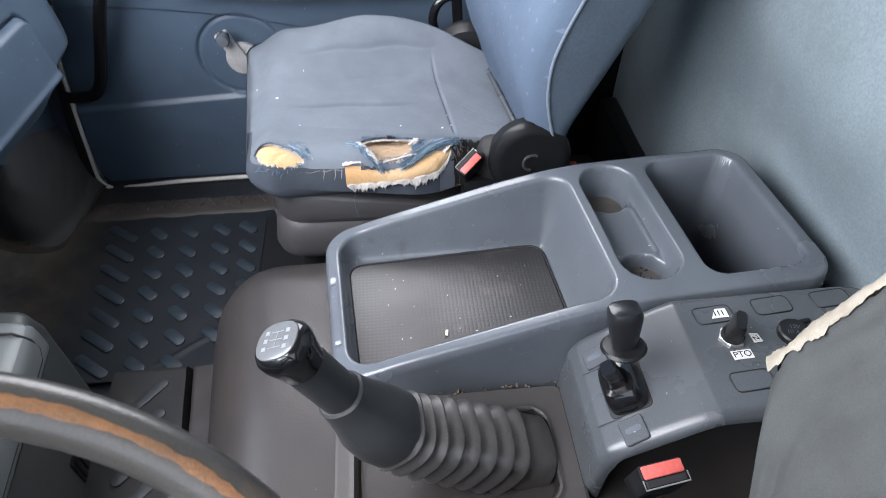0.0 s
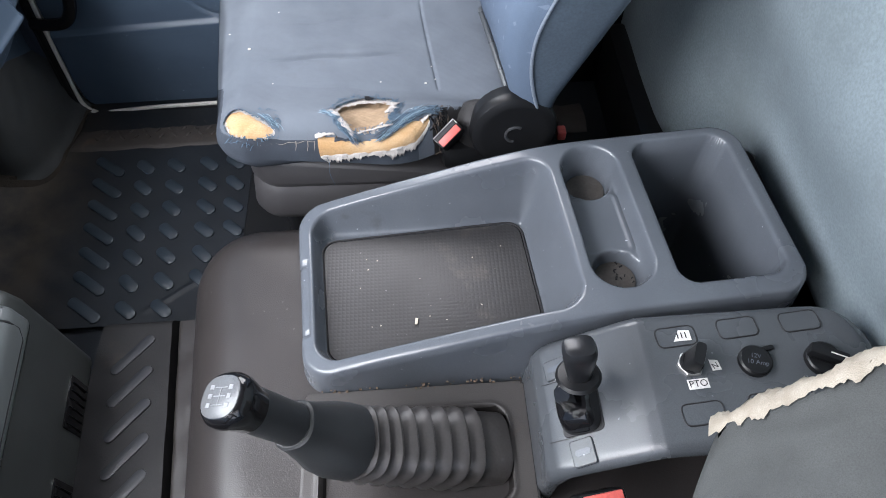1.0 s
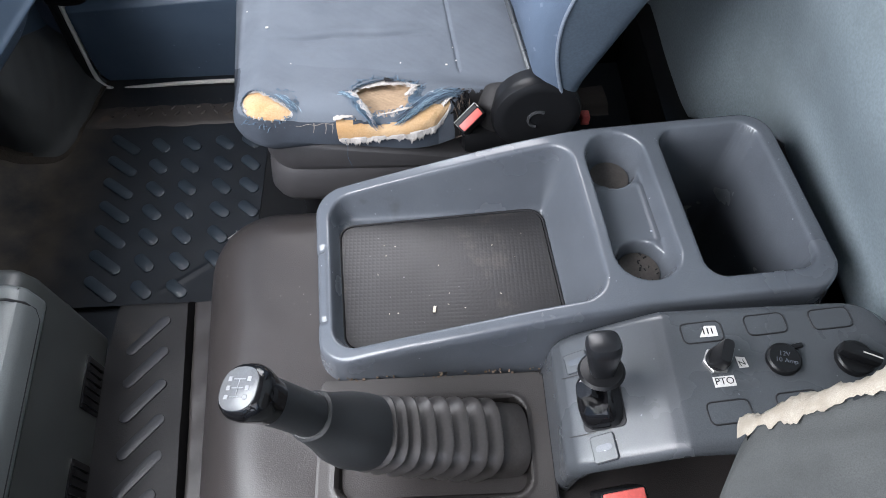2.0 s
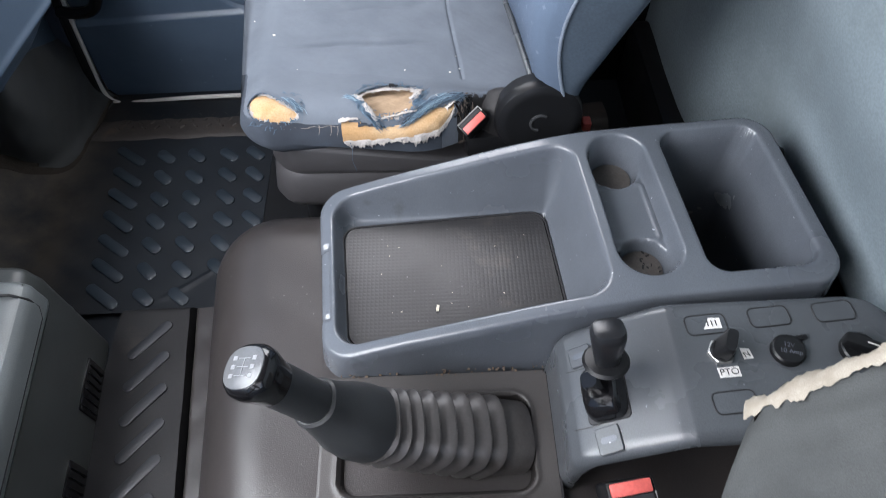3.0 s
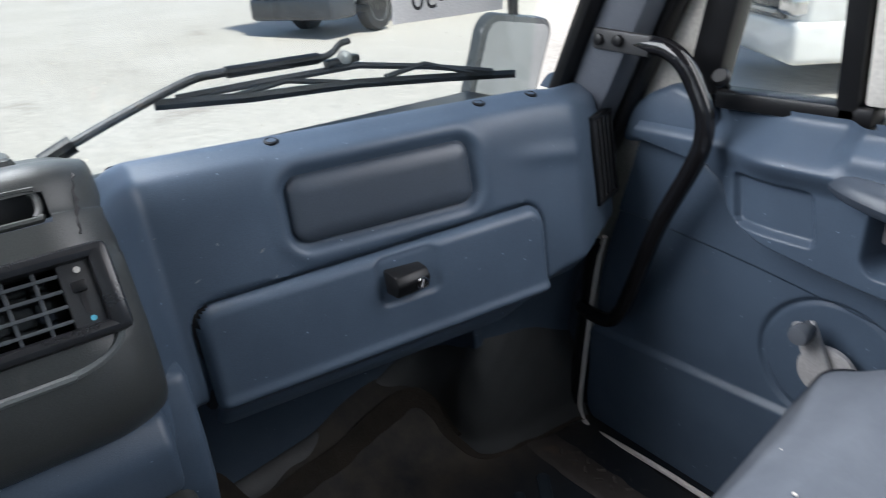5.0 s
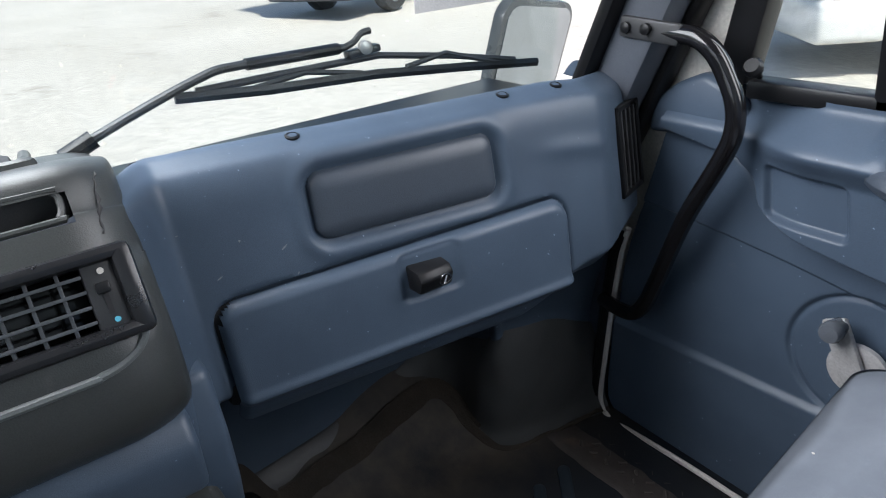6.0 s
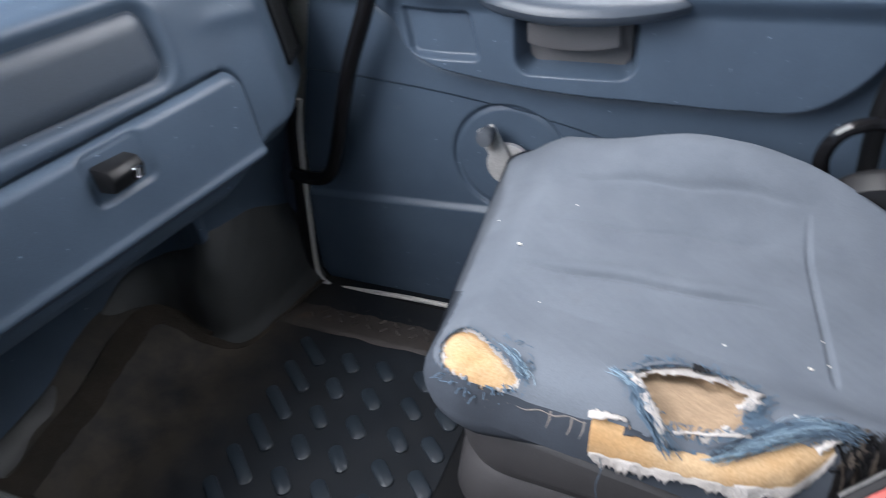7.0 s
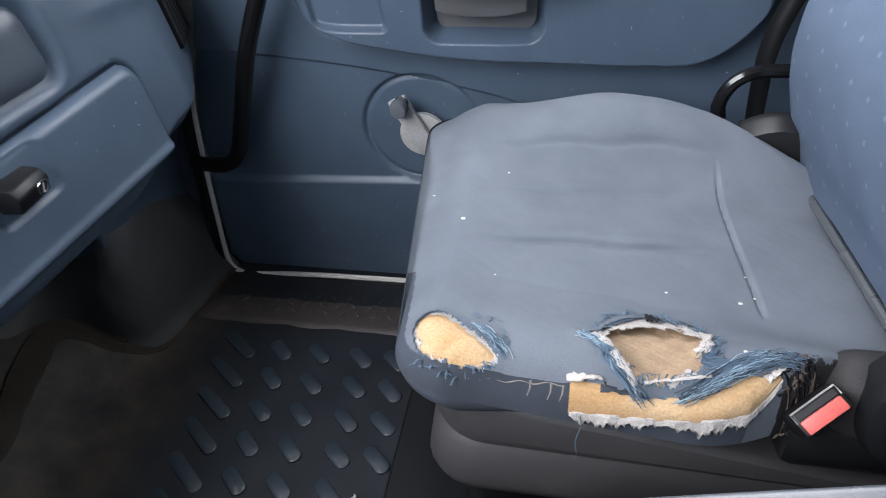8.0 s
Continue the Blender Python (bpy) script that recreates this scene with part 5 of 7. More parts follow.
def loft(stations, m, n=28, k=0.7):
    """Squarish rings (height, half width, half depth, shift) along the z axis of m."""
    bm = bmesh.new()
    rings = []
    for h, a, b, sx in stations:
        rings.append([bm.verts.new(m @ Vector((p[0] + sx, p[1], h))) for p in squircle(a, b, k, n)])
    for p, q in zip(rings, rings[1:]):
        for i in range(n):
            bm.faces.new((p[i], p[(i + 1) % n], q[(i + 1) % n], q[i]))
    bm.faces.new(rings[0][::-1])
    bm.faces.new(rings[-1])
    bmesh.ops.recalc_face_normals(bm, faces=bm.faces)
    return bm


def bent_loft(line, stations, n=28, k=0.75):
    """Squarish rings set square to a smooth line: (share of the line, half width, half depth)."""
    bm = bmesh.new()
    rings = []
    last = len(line) - 1
    for f, a, b in stations:
        q = max(0.0, min(1.0, f)) * last
        i = min(int(q), last - 1)
        p = line[i].lerp(line[i + 1], q - i)
        d = (line[min(i + 2, last)] - line[max(i - 1, 0)]).normalized()
        side = Vector((0, 1, 0))
        side = (side - d * side.dot(d)).normalized()
        up = d.cross(side)
        rings.append([bm.verts.new(p + side * c[0] + up * c[1]) for c in squircle(a, b, k, n)])
    for p, q in zip(rings, rings[1:]):
        for i in range(n):
            bm.faces.new((p[i], p[(i + 1) % n], q[(i + 1) % n], q[i]))
    bm.faces.new(rings[0][::-1])
    bm.faces.new(rings[-1])
    bmesh.ops.recalc_face_normals(bm, faces=bm.faces)
    return bm


def gear_lever():
    t = thing("gear_lever", "black gear lever with a ribbed grey rubber gaiter", "gear lever", (0.33, 0.45, 0.29))
    line = smooth_line([(0.378, 0.437, 0.279), (0.337, 0.434, 0.311), (0.285, 0.429, 0.348), (0.24, 0.424, 0.382), (0.209, 0.421, 0.417), (0.189, 0.420, 0.452), (0.169, 0.418, 0.495), (0.152, 0.416, 0.533), (0.141, 0.414, 0.560)], 10)
    folds, f0, f1 = 8, 0.10, 0.455
    st = [(0.0, 0.046, 0.046), (0.07, 0.044, 0.044)]
    for k in range(folds):
        a, h0, h1 = 0.0475 - 0.0012 * k, f0 + (f1 - f0) * k / folds, f0 + (f1 - f0) * (k + 1) / folds
        w = h1 - h0
        st += [(h0 + 0.02 * w, a - 0.013, a - 0.013), (h0 + 0.09 * w, a - 0.001, a - 0.001), (h0 + 0.14 * w, a, a), (h0 + 0.24 * w, a, a), (h0 + 0.55 * w, a - 0.004, a - 0.004), (h1 - 0.04 * w, a - 0.010, a - 0.010)]
    part("gaiter", bent_loft(line, st, k=0.64), GAITER, t, "grey ribbed rubber gaiter")
    part("collar", bent_loft(line, [(0.425, 0.034, 0.034), (0.44, 0.0395, 0.039), (0.50, 0.0395, 0.039), (0.56, 0.0365, 0.036), (0.62, 0.0305, 0.03), (0.67, 0.0262, 0.026), (0.70, 0.0248, 0.0248), (0.705, 0.0225, 0.0225)], k=0.85), SOFT_BLACK, t, "smooth black collar")
    part("shaft", bent_loft(line, [(0.66, 0.021, 0.021), (0.75, 0.0212, 0.0212), (0.86, 0.0212, 0.0212), (0.95, 0.0212, 0.0212)], k=0.95), SOFT_BLACK, t)
    km = facing(line[-1], (-0.42, 0.02, 0.9), -8) @ pose(0, 0, -0.004) @ Matrix.Scale(0.97, 4)
    knob = part("knob", loft([(-0.02, 0.0215, 0.0215, 0), (-0.008, 0.0235, 0.024, 0), (0.004, 0.0262, 0.0275, 0), (0.012, 0.0262, 0.0275, 0), (0.0175, 0.0235, 0.025, 0), (0.0195, 0.021, 0.0225, 0)], km, k=0.88), GLOSS, t, "glossy black knob")
    part("cap", loft([(0.0185, 0.0205, 0.022, 0), (0.0205, 0.02, 0.0215, 0), (0.0215, 0.0175, 0.019, 0)], km, k=0.8), SHIFT_CAP, knob, "grey shift pattern plate")
    for a, b, c, d in ((-0.0085, -0.0077, -0.007, 0.007), (-0.0004, 0.0004, -0.007, 0.007), (0.0077, 0.0085, -0.007, 0.007), (-0.0085, 0.0085, -0.0004, 0.0004)):
        part("mark", turned(rbox((a, c, 0.0215), (b, d, 0.0219), 0), km), SHIFT_MARK, knob)
    for a in (-0.0105, -0.0022, 0.0062):
        for c in (0.0085, -0.0135):
            part("mark", turned(rbox((a, c, 0.0213), (a + 0.0044, c + 0.0048, 0.0219), 0.0003, 1), km), SHIFT_MARK, knob)
    return t


SHIFT_MARK = material("shift_pattern_lines", (0.24, 0.25, 0.26), 0.4, bump=0)
SHIFT_CAP = material("shift_pattern_plate", (0.12, 0.125, 0.13), 0.22, bump=0)
gear_lever()


def switch_panel():
    t = thing("switch_panel", "dark grey switch panel with lever, rotary switches and blank covers", "control panel", (0.58, 0.46, 0.3))
    prof = [(0.431, 0.28), (0.436, 0.368), (0.447, 0.385), (0.535, 0.439), (0.552, 0.447), (0.62, 0.448), (0.785, 0.45), (0.808, 0.436), (0.815, 0.40), (0.817, 0.28)]
    line = smooth_line([(a, 0, b) for a, b in prof], 1)
    p = np.array([(v.x, v.z) for v in line])
    u = np.linspace(0, len(p) - 1, 150)
    p = np.stack([np.interp(u, np.arange(len(p)), p[:, k]) for k in (0, 1)], -1)
    p = np.stack([np.convolve(np.pad(p[:, k], 3, mode="edge"), np.ones(7) / 7, "valid") for k in (0, 1)], -1)
    ys = np.concatenate([0.374 + 0.014 * (1 - np.cos(np.linspace(0, np.pi / 2, 9))), np.linspace(0.392, 0.48, 10), np.linspace(0.484, 0.519, 10), 0.519 + 0.014 * np.sin(np.linspace(0.1, np.pi / 2, 9))])
    X, Y = p[:, :1] + 0 * ys[None, :], ys[None, :] + 0 * p[:, :1]
    end = np.minimum(Y - 0.374, 0.533 - Y)
    tuck = 0.014 - np.sqrt(np.clip(0.014 ** 2 - np.maximum(0.014 - end, 0) ** 2, 0, None))
    Z = p[:, 1:] - tuck * (p[:, 1:] > 0.3)
    turn = 0.055 - np.sqrt(np.clip(0.055 ** 2 - np.maximum(Y - 0.478, 0) ** 2, 0, None))
    X = X - turn * np.clip((X - 0.70) / 0.11, 0, 1) + tuck * np.clip((0.46 - X) / 0.02, 0, 1)
    sheet("panel_body", np.stack([X, Y, Z], -1), PANEL, t, sharp=60)

    def spot(x, y):
        z = float(np.interp(x, [0.447, 0.535, 0.552, 0.62, 0.785], [0.385, 0.439, 0.447, 0.448, 0.45]))
        return Vector((x, y, z)), (Vector((-0.523, 0, 0.852)) if x < 0.54 else Vector((-0.012, 0, 1))).normalized()

    def on(x, y, roll=0.0, lift=0.0):
        p, n = spot(x, y)
        xa = Vector((n.z, 0, -n.x))
        q = Matrix((xa, n.cross(xa), n)).transposed().to_4x4()
        return Matrix.Translation(p + n * lift) @ q @ pose(0, 0, 0, 0, 0, roll)

    for x, y in ((0.588, 0.501), (0.658, 0.507), (0.729, 0.510), (0.595, 0.413), (0.667, 0.419), (0.735, 0.424)):
        m = on(x, y, 4)
        b = part("blank_cover", turned(prism(rounded_outline(-0.0215, 0.0215, -0.011, 0.011, 0.006, 4), "z", -0.002, 0.0007, 0.0003, 1), m), PANEL, t, "blank switch cover")
        ring = [(*p, 0.0004) for p in rounded_outline(-0.022, 0.022, -0.0115, 0.0115, 0.0065, 4)]
        part("joint", turned(tube(ring, 0.0009, 5, closed=True), m), INK, b)
    # power take-off switch
    m = on(0.595, 0.467)
    s = part("rotary_switch", turned(lathe([(0.0148, 0), (0.0148, 0.004), (0.0135, 0.005)], pose(0, 0, 0), 6), m), STEEL, t, "black switch on a steel hexagon nut")
    part("bush", turned(lathe([(0.0125, 0.004), (0.0125, 0.009), (0.011, 0.011)], pose(0, 0, 0), 20), m), BLACK, s)
    part("grip", turned(loft([(0.008, 0.0115, 0.0105, 0), (0.014, 0.0125, 0.0085, 0), (0.030, 0.0135, 0.0065, 0), (0.033, 0.0125, 0.0055, 0)], pose(0, 0, 0), k=0.5), m @ pose(0, 0, 0, 3, 0, 66)), BLACK, s)
    part("label", turned(rbox((-0.0112, -0.0056, 0), (0.0112, 0.0056, 0.0006), 0), on(0.598, 0.445, 3, 0.0002)), PAPER, t, "white paper label")
    writing("PTO", 0.0105, on(0.598, 0.445, 3, 0.0011), INK, t)
    part("label", turned(prism([(-0.008, -0.006), (0.012, -0.006), (0.012, 0.006), (0.0, 0.007)], "z", 0, 0.0006), on(0.592, 0.501, 2, 0.001)), PAPER, t, "white paper label")
    for k in range(3):
        part("bar_mark", turned(rbox((-0.003 + k * 0.0045, -0.003, 0), (-0.0018 + k * 0.0045, 0.004, 0.0003), 0), on(0.592, 0.501, 2, 0.0017)), INK, t)
    part("label", turned(prism([(-0.004, -0.006), (0.006, -0.007), (0.006, 0.004), (-0.003, 0.007)], "z", 0, 0.0006), on(0.620, 0.465, 10, 0.0004)), PAPER, t, "white paper label")
    writing("N", 0.009, on(0.621, 0.4635, 20, 0.0013), INK, t)
    # capped socket
    m = on(0.664, 0.465) @ Matrix.Scale(0.95, 4)
    s = part("socket_cap", turned(lathe([(0.0185, 0), (0.0185, 0.006), (0.0165, 0.008), (0.004, 0.0085)], pose(0, 0, 0), 26), m), BLACK, t, "black rubber socket cap")
    part("tab", turned(rbox((0.014, 0.008, 0.001), (0.028, 0.014, 0.006), 0.002, 2), m @ pose(0, 0, 0, 0, 0, 10)), BLACK, s)
    writing("12V", 0.0075, m @ pose(0, 0.004, 0.0092, 0, 0, -14), GREY, s)
    writing("10 Amp", 0.0075, m @ pose(0, -0.004, 0.0092, 0, 0, -14), GREY, s)
    # big rotary switch
    m = on(0.737, 0.462) @ Matrix.Scale(0.92, 4)
    s = part("rotary_switch", turned(lathe([(0.021, 0), (0.021, 0.007), (0.019, 0.009), (0.004, 0.0095)], pose(0, 0, 0), 28), m), BLACK, t, "black rotary knob with a white line")
    part("grip", turned(rbox((-0.0215, -0.007, 0.008), (0.0215, 0.007, 0.023), 0.003, 2), m @ pose(0, 0, 0, 0, 0, -27)), BLACK, s)
    part("white_mark", turned(rbox((0.0, -0.0008, 0.0228), (0.0205, 0.0008, 0.0234), 0), m @ pose(0, 0, 0, 0, 0, -27)), LIGHT_DOT, s)
    # lever on the sloping front
    m = on(0.478, 0.447)
    frame_ = part("lever_gate", turned(prism(rounded_outline(-0.024, 0.024, -0.034, 0.03, 0.006, 3), "z", -0.004, 0.0012, 0.0005, 1), m), INK, t, "black lever gate")
    part("seat_block", turned(loft([(-0.006, 0.0232, 0.031, 0), (0.012, 0.0228, 0.0305, 0), (0.016, 0.0212, 0.029, 0), (0.025, 0.019, 0.024, 0), (0.0275, 0.0165, 0.0205, 0), (0.026, 0.0115, 0.012, 0), (0.034, 0.009, 0.009, 0), (0.052, 0.0085, 0.0085, 0)], m @ pose(0, -0.003, -0.002), k=0.55), Matrix.Identity(4)), GLOSS, frame_, "glossy black lever base")
    km = Matrix.Translation((0.470, 0.455, 0.456)) @ pose(0, 0, 0, -13, -5, 0) @ Matrix.Diagonal((1.05, 1.05, 1.16, 1))
    part("flange", turned(lathe([(0.012, 0.0), (0.0215, 0.004), (0.023, 0.0065), (0.0205, 0.009), (0.012, 0.0105)], pose(0, 0, 0)), km), BLACK, frame_)
    part("knob", loft([(0.008, 0.011, 0.0115, 0), (0.02, 0.0135, 0.0125, 0), (0.04, 0.0165, 0.0145, 0), (0.046, 0.0165, 0.0145, 0), (0.0505, 0.0145, 0.0125, 0), (0.052, 0.011, 0.009, 0)], km, k=0.62), GLOSS_VENT, frame_, "worn black lever knob")
    for x, y, h in ((0.474, 0.394, 0.0145), (0.460, 0.494, 0.012)):
        m = on(x, y, 5)
        b = part("button", turned(prism(rounded_outline(-0.0135, 0.0135, -h, h, 0.003, 3), "z", -0.002, 0.003, 0.001, 1), m), PANEL, t, "square button with a slot")
        part("slot", turned(prism(rounded_outline(-0.009, 0.009, -0.0035, 0.0035, 0.0034, 4), "z", 0.0028, 0.0034), m), GREY, b)
    for y in (0.412, 0.479):
        part("joint", turned(rbox((-0.03, -0.0004, 0), (0.0, 0.0004, 0.0005), 0), on(0.468, y, 0, 0.0002)), INK, t)
    return t


switch_panel()


def buckle(where, turn, label):
    t = thing("belt_buckle", label, "seat belt buckle", where)
    m = Matrix.Translation(where) @ turn
    part("body", turned(rbox((-0.025, -0.013, -0.055), (0.025, 0.013, 0.0), 0.004, 2), m), BLACK, t)
    part("slot", turned(rbox((-0.021, 0.003, -0.003), (0.021, 0.010, 0.0008), 0.0005, 1), m), INK, t)
    part("rim", tube([m @ Vector(p) for p in ((-0.0235, 0.002, 0.0008), (-0.0235, 0.0115, 0.0008), (0.0235, 0.0115, 0.0008), (0.0235, 0.002, 0.0008))], 0.0009, 6), STEEL, t, "bright worn edge")
    part("button", turned(rbox((-0.0215, -0.0115, -0.012), (0.0215, 0.002, 0.0025), 0.002, 2), m), RED, t, "red release button")
    part("stalk", tube([m @ Vector(p) for p in ((0, 0, -0.05), (0, 0.005, -0.08), (0.0, 0.01, -0.12))], 0.011, 10, flat=0.5), BLACK, t)
    return t


buckle((0.3585, 0.868, 0.4015), Matrix.Scale(0.86, 4) @ Matrix(((0.74, -0.656, -0.15), (0.46, 0.657, -0.598), (0.49, 0.374, 0.788))).to_4x4(), "black seat belt buckle with red button beside the torn seat")
buckle((0.482, 0.336, 0.42), pose(0, 0, 0, 14, 0, 0) @ pose(0, 0, 0, 0, 0, 188) @ Matrix.Scale(0.97, 4), "black seat belt buckle with red button by the driver's seat")


# ---- passenger seat ----
def half_width(x):
    return 0.238 - 0.075 * step(x, 0.26, 0.46)


FRONT_SKEW = 0.10


def cushion_top(x, y):
    """Height of the cushion: dished, with raised sides, lower at the back."""
    c = 1.088
    q = np.abs(y - c)
    z = 0.404 - 0.19 * np.clip(x - 0.06, 0, 1) + 0.07 * np.clip(x - 0.06, 0, 1) ** 2
    z = z + 0.045 * step(q, 0.09, 0.2) * step(x, 0.02, 0.22) * np.where(y < c, 0.4 + 0.6 * step(x, 0.24, 0.36), 0.6 + 0.45 * step(x, 0.05, 0.3)) + 0.012 * step(q, 0.1, 0.2)
    z = z - 0.03 * step(-x, -0.09, 0.0) ** 2
    # creases running from front to back and a seam before the rear strip
    for y0, slope, x0, x1, amp in ((1.045, 0.2, 0.05, 0.30, 0.0042), (1.137, 0.27, 0.06, 0.30, 0.0018), (1.222, 0.08, 0.05, 0.33, 0.0028), (0.985, 0.04, 0.08, 0.30, 0.0012)):
        line = y0 + slope * (x - 0.09) + 0.002 * np.sin(x * 60 + y0 * 40)
        run = step(x, x0, x0 + 0.09) * step(-x, -x1 - 0.02, -x1 + 0.05)
        z = z - amp * np.exp(-((y - line) / 0.0038) ** 2) * run + 0.8 * amp * np.exp(-((y - line - 0.012) / 0.012) ** 2) * run
    seam = 0.3385 - 0.093 * (y - 1.09)
    z = z - 0.003 * np.exp(-((x - seam) / 0.0018) ** 2) * step(y, 0.995, 1.012) * step(-y, -1.24, -1.2) + 0.003 * step(x - seam, -0.001, 0.005) * step(y, 0.99, 1.03) * step(-y, -1.24, -1.2)
    z = z + 0.012 * np.exp(-((x - 0.22) / 0.13) ** 2) * step(y, 1.14, 1.28)
    return z + 0.0022 * wander(x, y, 9, 1.7) + 0.0004 * wander(x, y, 60, 0.2)


def cushion_height(x, y):
    hw = half_width(x)
    yy = (y - 1.088) / hw * 0.238
    u = x + FRONT_SKEW * (y - 1.088) * step(-x, -0.3, 0.0)
    d = rr(u, yy, 0.008, 0.488, -0.238, 0.238, 0.05)
    r = 0.036
    e = np.clip((d + r) / r, 0, 1)
    top = cushion_top(x, y)
    low = 0.381 - 0.16 * np.clip(x - 0.03, 0, 0.28)
    z = low + (top - low) * (1 - e ** 2.4) ** 0.5
    return z, d


def polygon_distance(x, y, pts):
    """Signed distance to a polygon in the plane, negative inside."""
    best, inside = np.full_like(x, 9.0), np.zeros(x.shape, bool)
    for (ax, ay), (bx, by) in zip(pts, pts[1:] + pts[:1]):
        ex, ey = bx - ax, by - ay
        u = np.clip(((x - ax) * ex + (y - ay) * ey) / (ex * ex + ey * ey), 0, 1)
        best = np.minimum(best, np.hypot(x - ax - u * ex, y - ay - u * ey))
        inside ^= ((ay > y) != (by > y)) & (x < ex * (y - ay) / (ey if abs(ey) > 1e-9 else 1e-9) + ax)
    return np.where(inside, -best, best)


TEAR_X = [0.172, 0.204, 0.221, 0.235, 0.257, 0.272, 0.293, 0.315, 0.330]
TEAR_TOP = [0.862, 0.860, 0.859, 0.858, 0.861, 0.866, 0.874, 0.881, 0.885]


def tear_shapes(x, y):
    """Signed distances (negative inside) to the three holes in the cloth."""
    w = 0.0035 * wander(x, y, 90, 0.9) + 0.0022 * wander(x, y, 260, 2.2) + 0.0014 * wander(x, y, 620, 1.2)
    a = polygon_distance(x, y, ((0.043, 0.893), (0.045, 0.905), (0.055, 0.911), (0.068, 0.911), (0.084, 0.900), (0.097, 0.889), (0.108, 0.878), (0.117, 0.868), (0.117, 0.861), (0.105, 0.8585), (0.085, 0.858), (0.067, 0.859), (0.055, 0.865), (0.047, 0.879))) + 0.35 * w
    b = polygon_distance(x, y, ((0.178, 0.9065), (0.192, 0.914), (0.205, 0.932), (0.216, 0.947), (0.230, 0.957), (0.242, 0.964), (0.256, 0.963), (0.274, 0.962), (0.283, 0.950), (0.285, 0.922), (0.282, 0.898), (0.276, 0.880), (0.258, 0.868), (0.232, 0.862), (0.214, 0.868), (0.204, 0.880), (0.199, 0.893))) + 0.7 * w
    edge = 1.088 - half_width(x)
    top = np.interp(x, TEAR_X, TEAR_TOP)
    low = np.maximum(edge + 0.0055, np.interp(x, [0.26, 0.285, 0.31, 0.323, 0.331], [0.84, 0.858, 0.866, 0.876, 0.884]))
    c = np.maximum(np.maximum(np.abs(x - 0.252) - 0.077, y - top), low - y) + 0.4 * w
    return a, b, c


def passenger_seat():
    t = thing("passenger_seat", "grey-blue cloth passenger seat, torn along the edge to yellow foam", "seat", (0.22, 1.09, 0.0))
    spread = (1.06, 0.955, 1.02)
    xs, ys = np.linspace(-0.026, 0.49, 310), np.linspace(0.846, 1.33, 290)
    x, y = np.meshgrid(xs, ys, indexing="ij")
    z, d = cushion_height(x, y)
    a, b, c = tear_shapes(x, y)
    hole = np.minimum(np.minimum(a, b), c)
    gx, gy = np.gradient(d, xs, ys)
    over = np.clip(d, 0, 0.004)
    x, y = x - over * gx, y - over * gy
    z = np.where(d > 0, 0.381 - 0.16 * np.clip(x - 0.03, 0, 0.28), z)
    lip = 0.0022 * np.exp(-(np.maximum(hole, 0) / 0.006) ** 2)
    keep = ((d < 0.0022) & (hole > 0))[:-1, :-1]
    pts = np.stack([x, y, z + lip], -1)
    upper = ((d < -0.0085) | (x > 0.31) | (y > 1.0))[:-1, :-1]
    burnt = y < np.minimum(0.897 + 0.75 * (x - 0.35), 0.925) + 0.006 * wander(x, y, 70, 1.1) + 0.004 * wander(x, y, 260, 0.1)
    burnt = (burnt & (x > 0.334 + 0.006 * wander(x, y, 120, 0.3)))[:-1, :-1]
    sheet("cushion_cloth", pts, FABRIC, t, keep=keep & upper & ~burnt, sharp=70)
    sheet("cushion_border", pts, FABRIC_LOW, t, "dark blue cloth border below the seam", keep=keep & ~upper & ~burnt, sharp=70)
    sheet("scorched_corner", pts, SCORCHED, t, "scorched black corner of the cushion", keep=keep & burnt, sharp=70)
    # torn layers: pale backing, then foam a little below the cloth
    for q, mat_, sag, rim_, label in ((a, FOAM, 0.002, 0.0024, "yellow foam bulging from a hole"), (b, FOAM_GREY, 0.007, 0.0055, "grimy hollow foam in a ragged hole")):
        near = (q < 0.010)[:-1, :-1] & (d < -0.006)[:-1, :-1]
        f = step(-q, -0.002, 0.018)
        zz = z - sag * (0.2 + 0.8 * f) + 0.0014 * wander(x, y, 120, 0.4) + (0.005 * f if sag < 0.004 else 0) - 0.003
        sheet("foam", np.stack([x, y + 0.003 * np.clip((0.40 - z) / 0.05, 0, 1), zz], -1), mat_, t, label, keep=near, sharp=70)
        tatter = rim_ * (1 + 1.2 * wander(x, y, 90, 3.3) + 0.5 * wander(x, y, 300, 0.8)) + (0.011 * step(y, 0.925, 0.945) * (1 + 0.5 * wander(x, y, 70, 1.9)) if sag > 0.004 else 0)
        ring_ = ((q < 0.008) & (q > -tatter) & (d < -0.0005))[:-1, :-1]
        sheet("torn_backing", np.stack([x, y, z - 0.0015 + 0.0012 * wander(x, y, 300, 1.0)], -1), WADDING, t, "white torn backing round the hole", keep=ring_, sharp=70)
        fray = 0.6 * rim_ * (0.4 + 1.6 * wander(x, y, 210, 5.1) + 1.3 * wander(x, y, 700, 2.9))
        ring_ = ((q < 0.004) & (q > -fray) & (d < -0.0005))[:-1, :-1]
        sheet("frayed_edge", np.stack([x, y, z + 0.001 + 0.0012 * wander(x, y, 400, 2.0)], -1), THREAD, t, "frayed blue edge of the cloth", keep=ring_, sharp=70)
    # the long tear: a roll of foam along the near edge
    fx, fa = np.meshgrid(np.linspace(0.174, 0.329, 170), np.linspace(0, 1, 26), indexing="ij")
    ytop, yedge = np.interp(fx, TEAR_X, TEAR_TOP) + 0.005, 1.088 - half_width(fx)
    ztop, _ = cushion_height(fx, ytop)
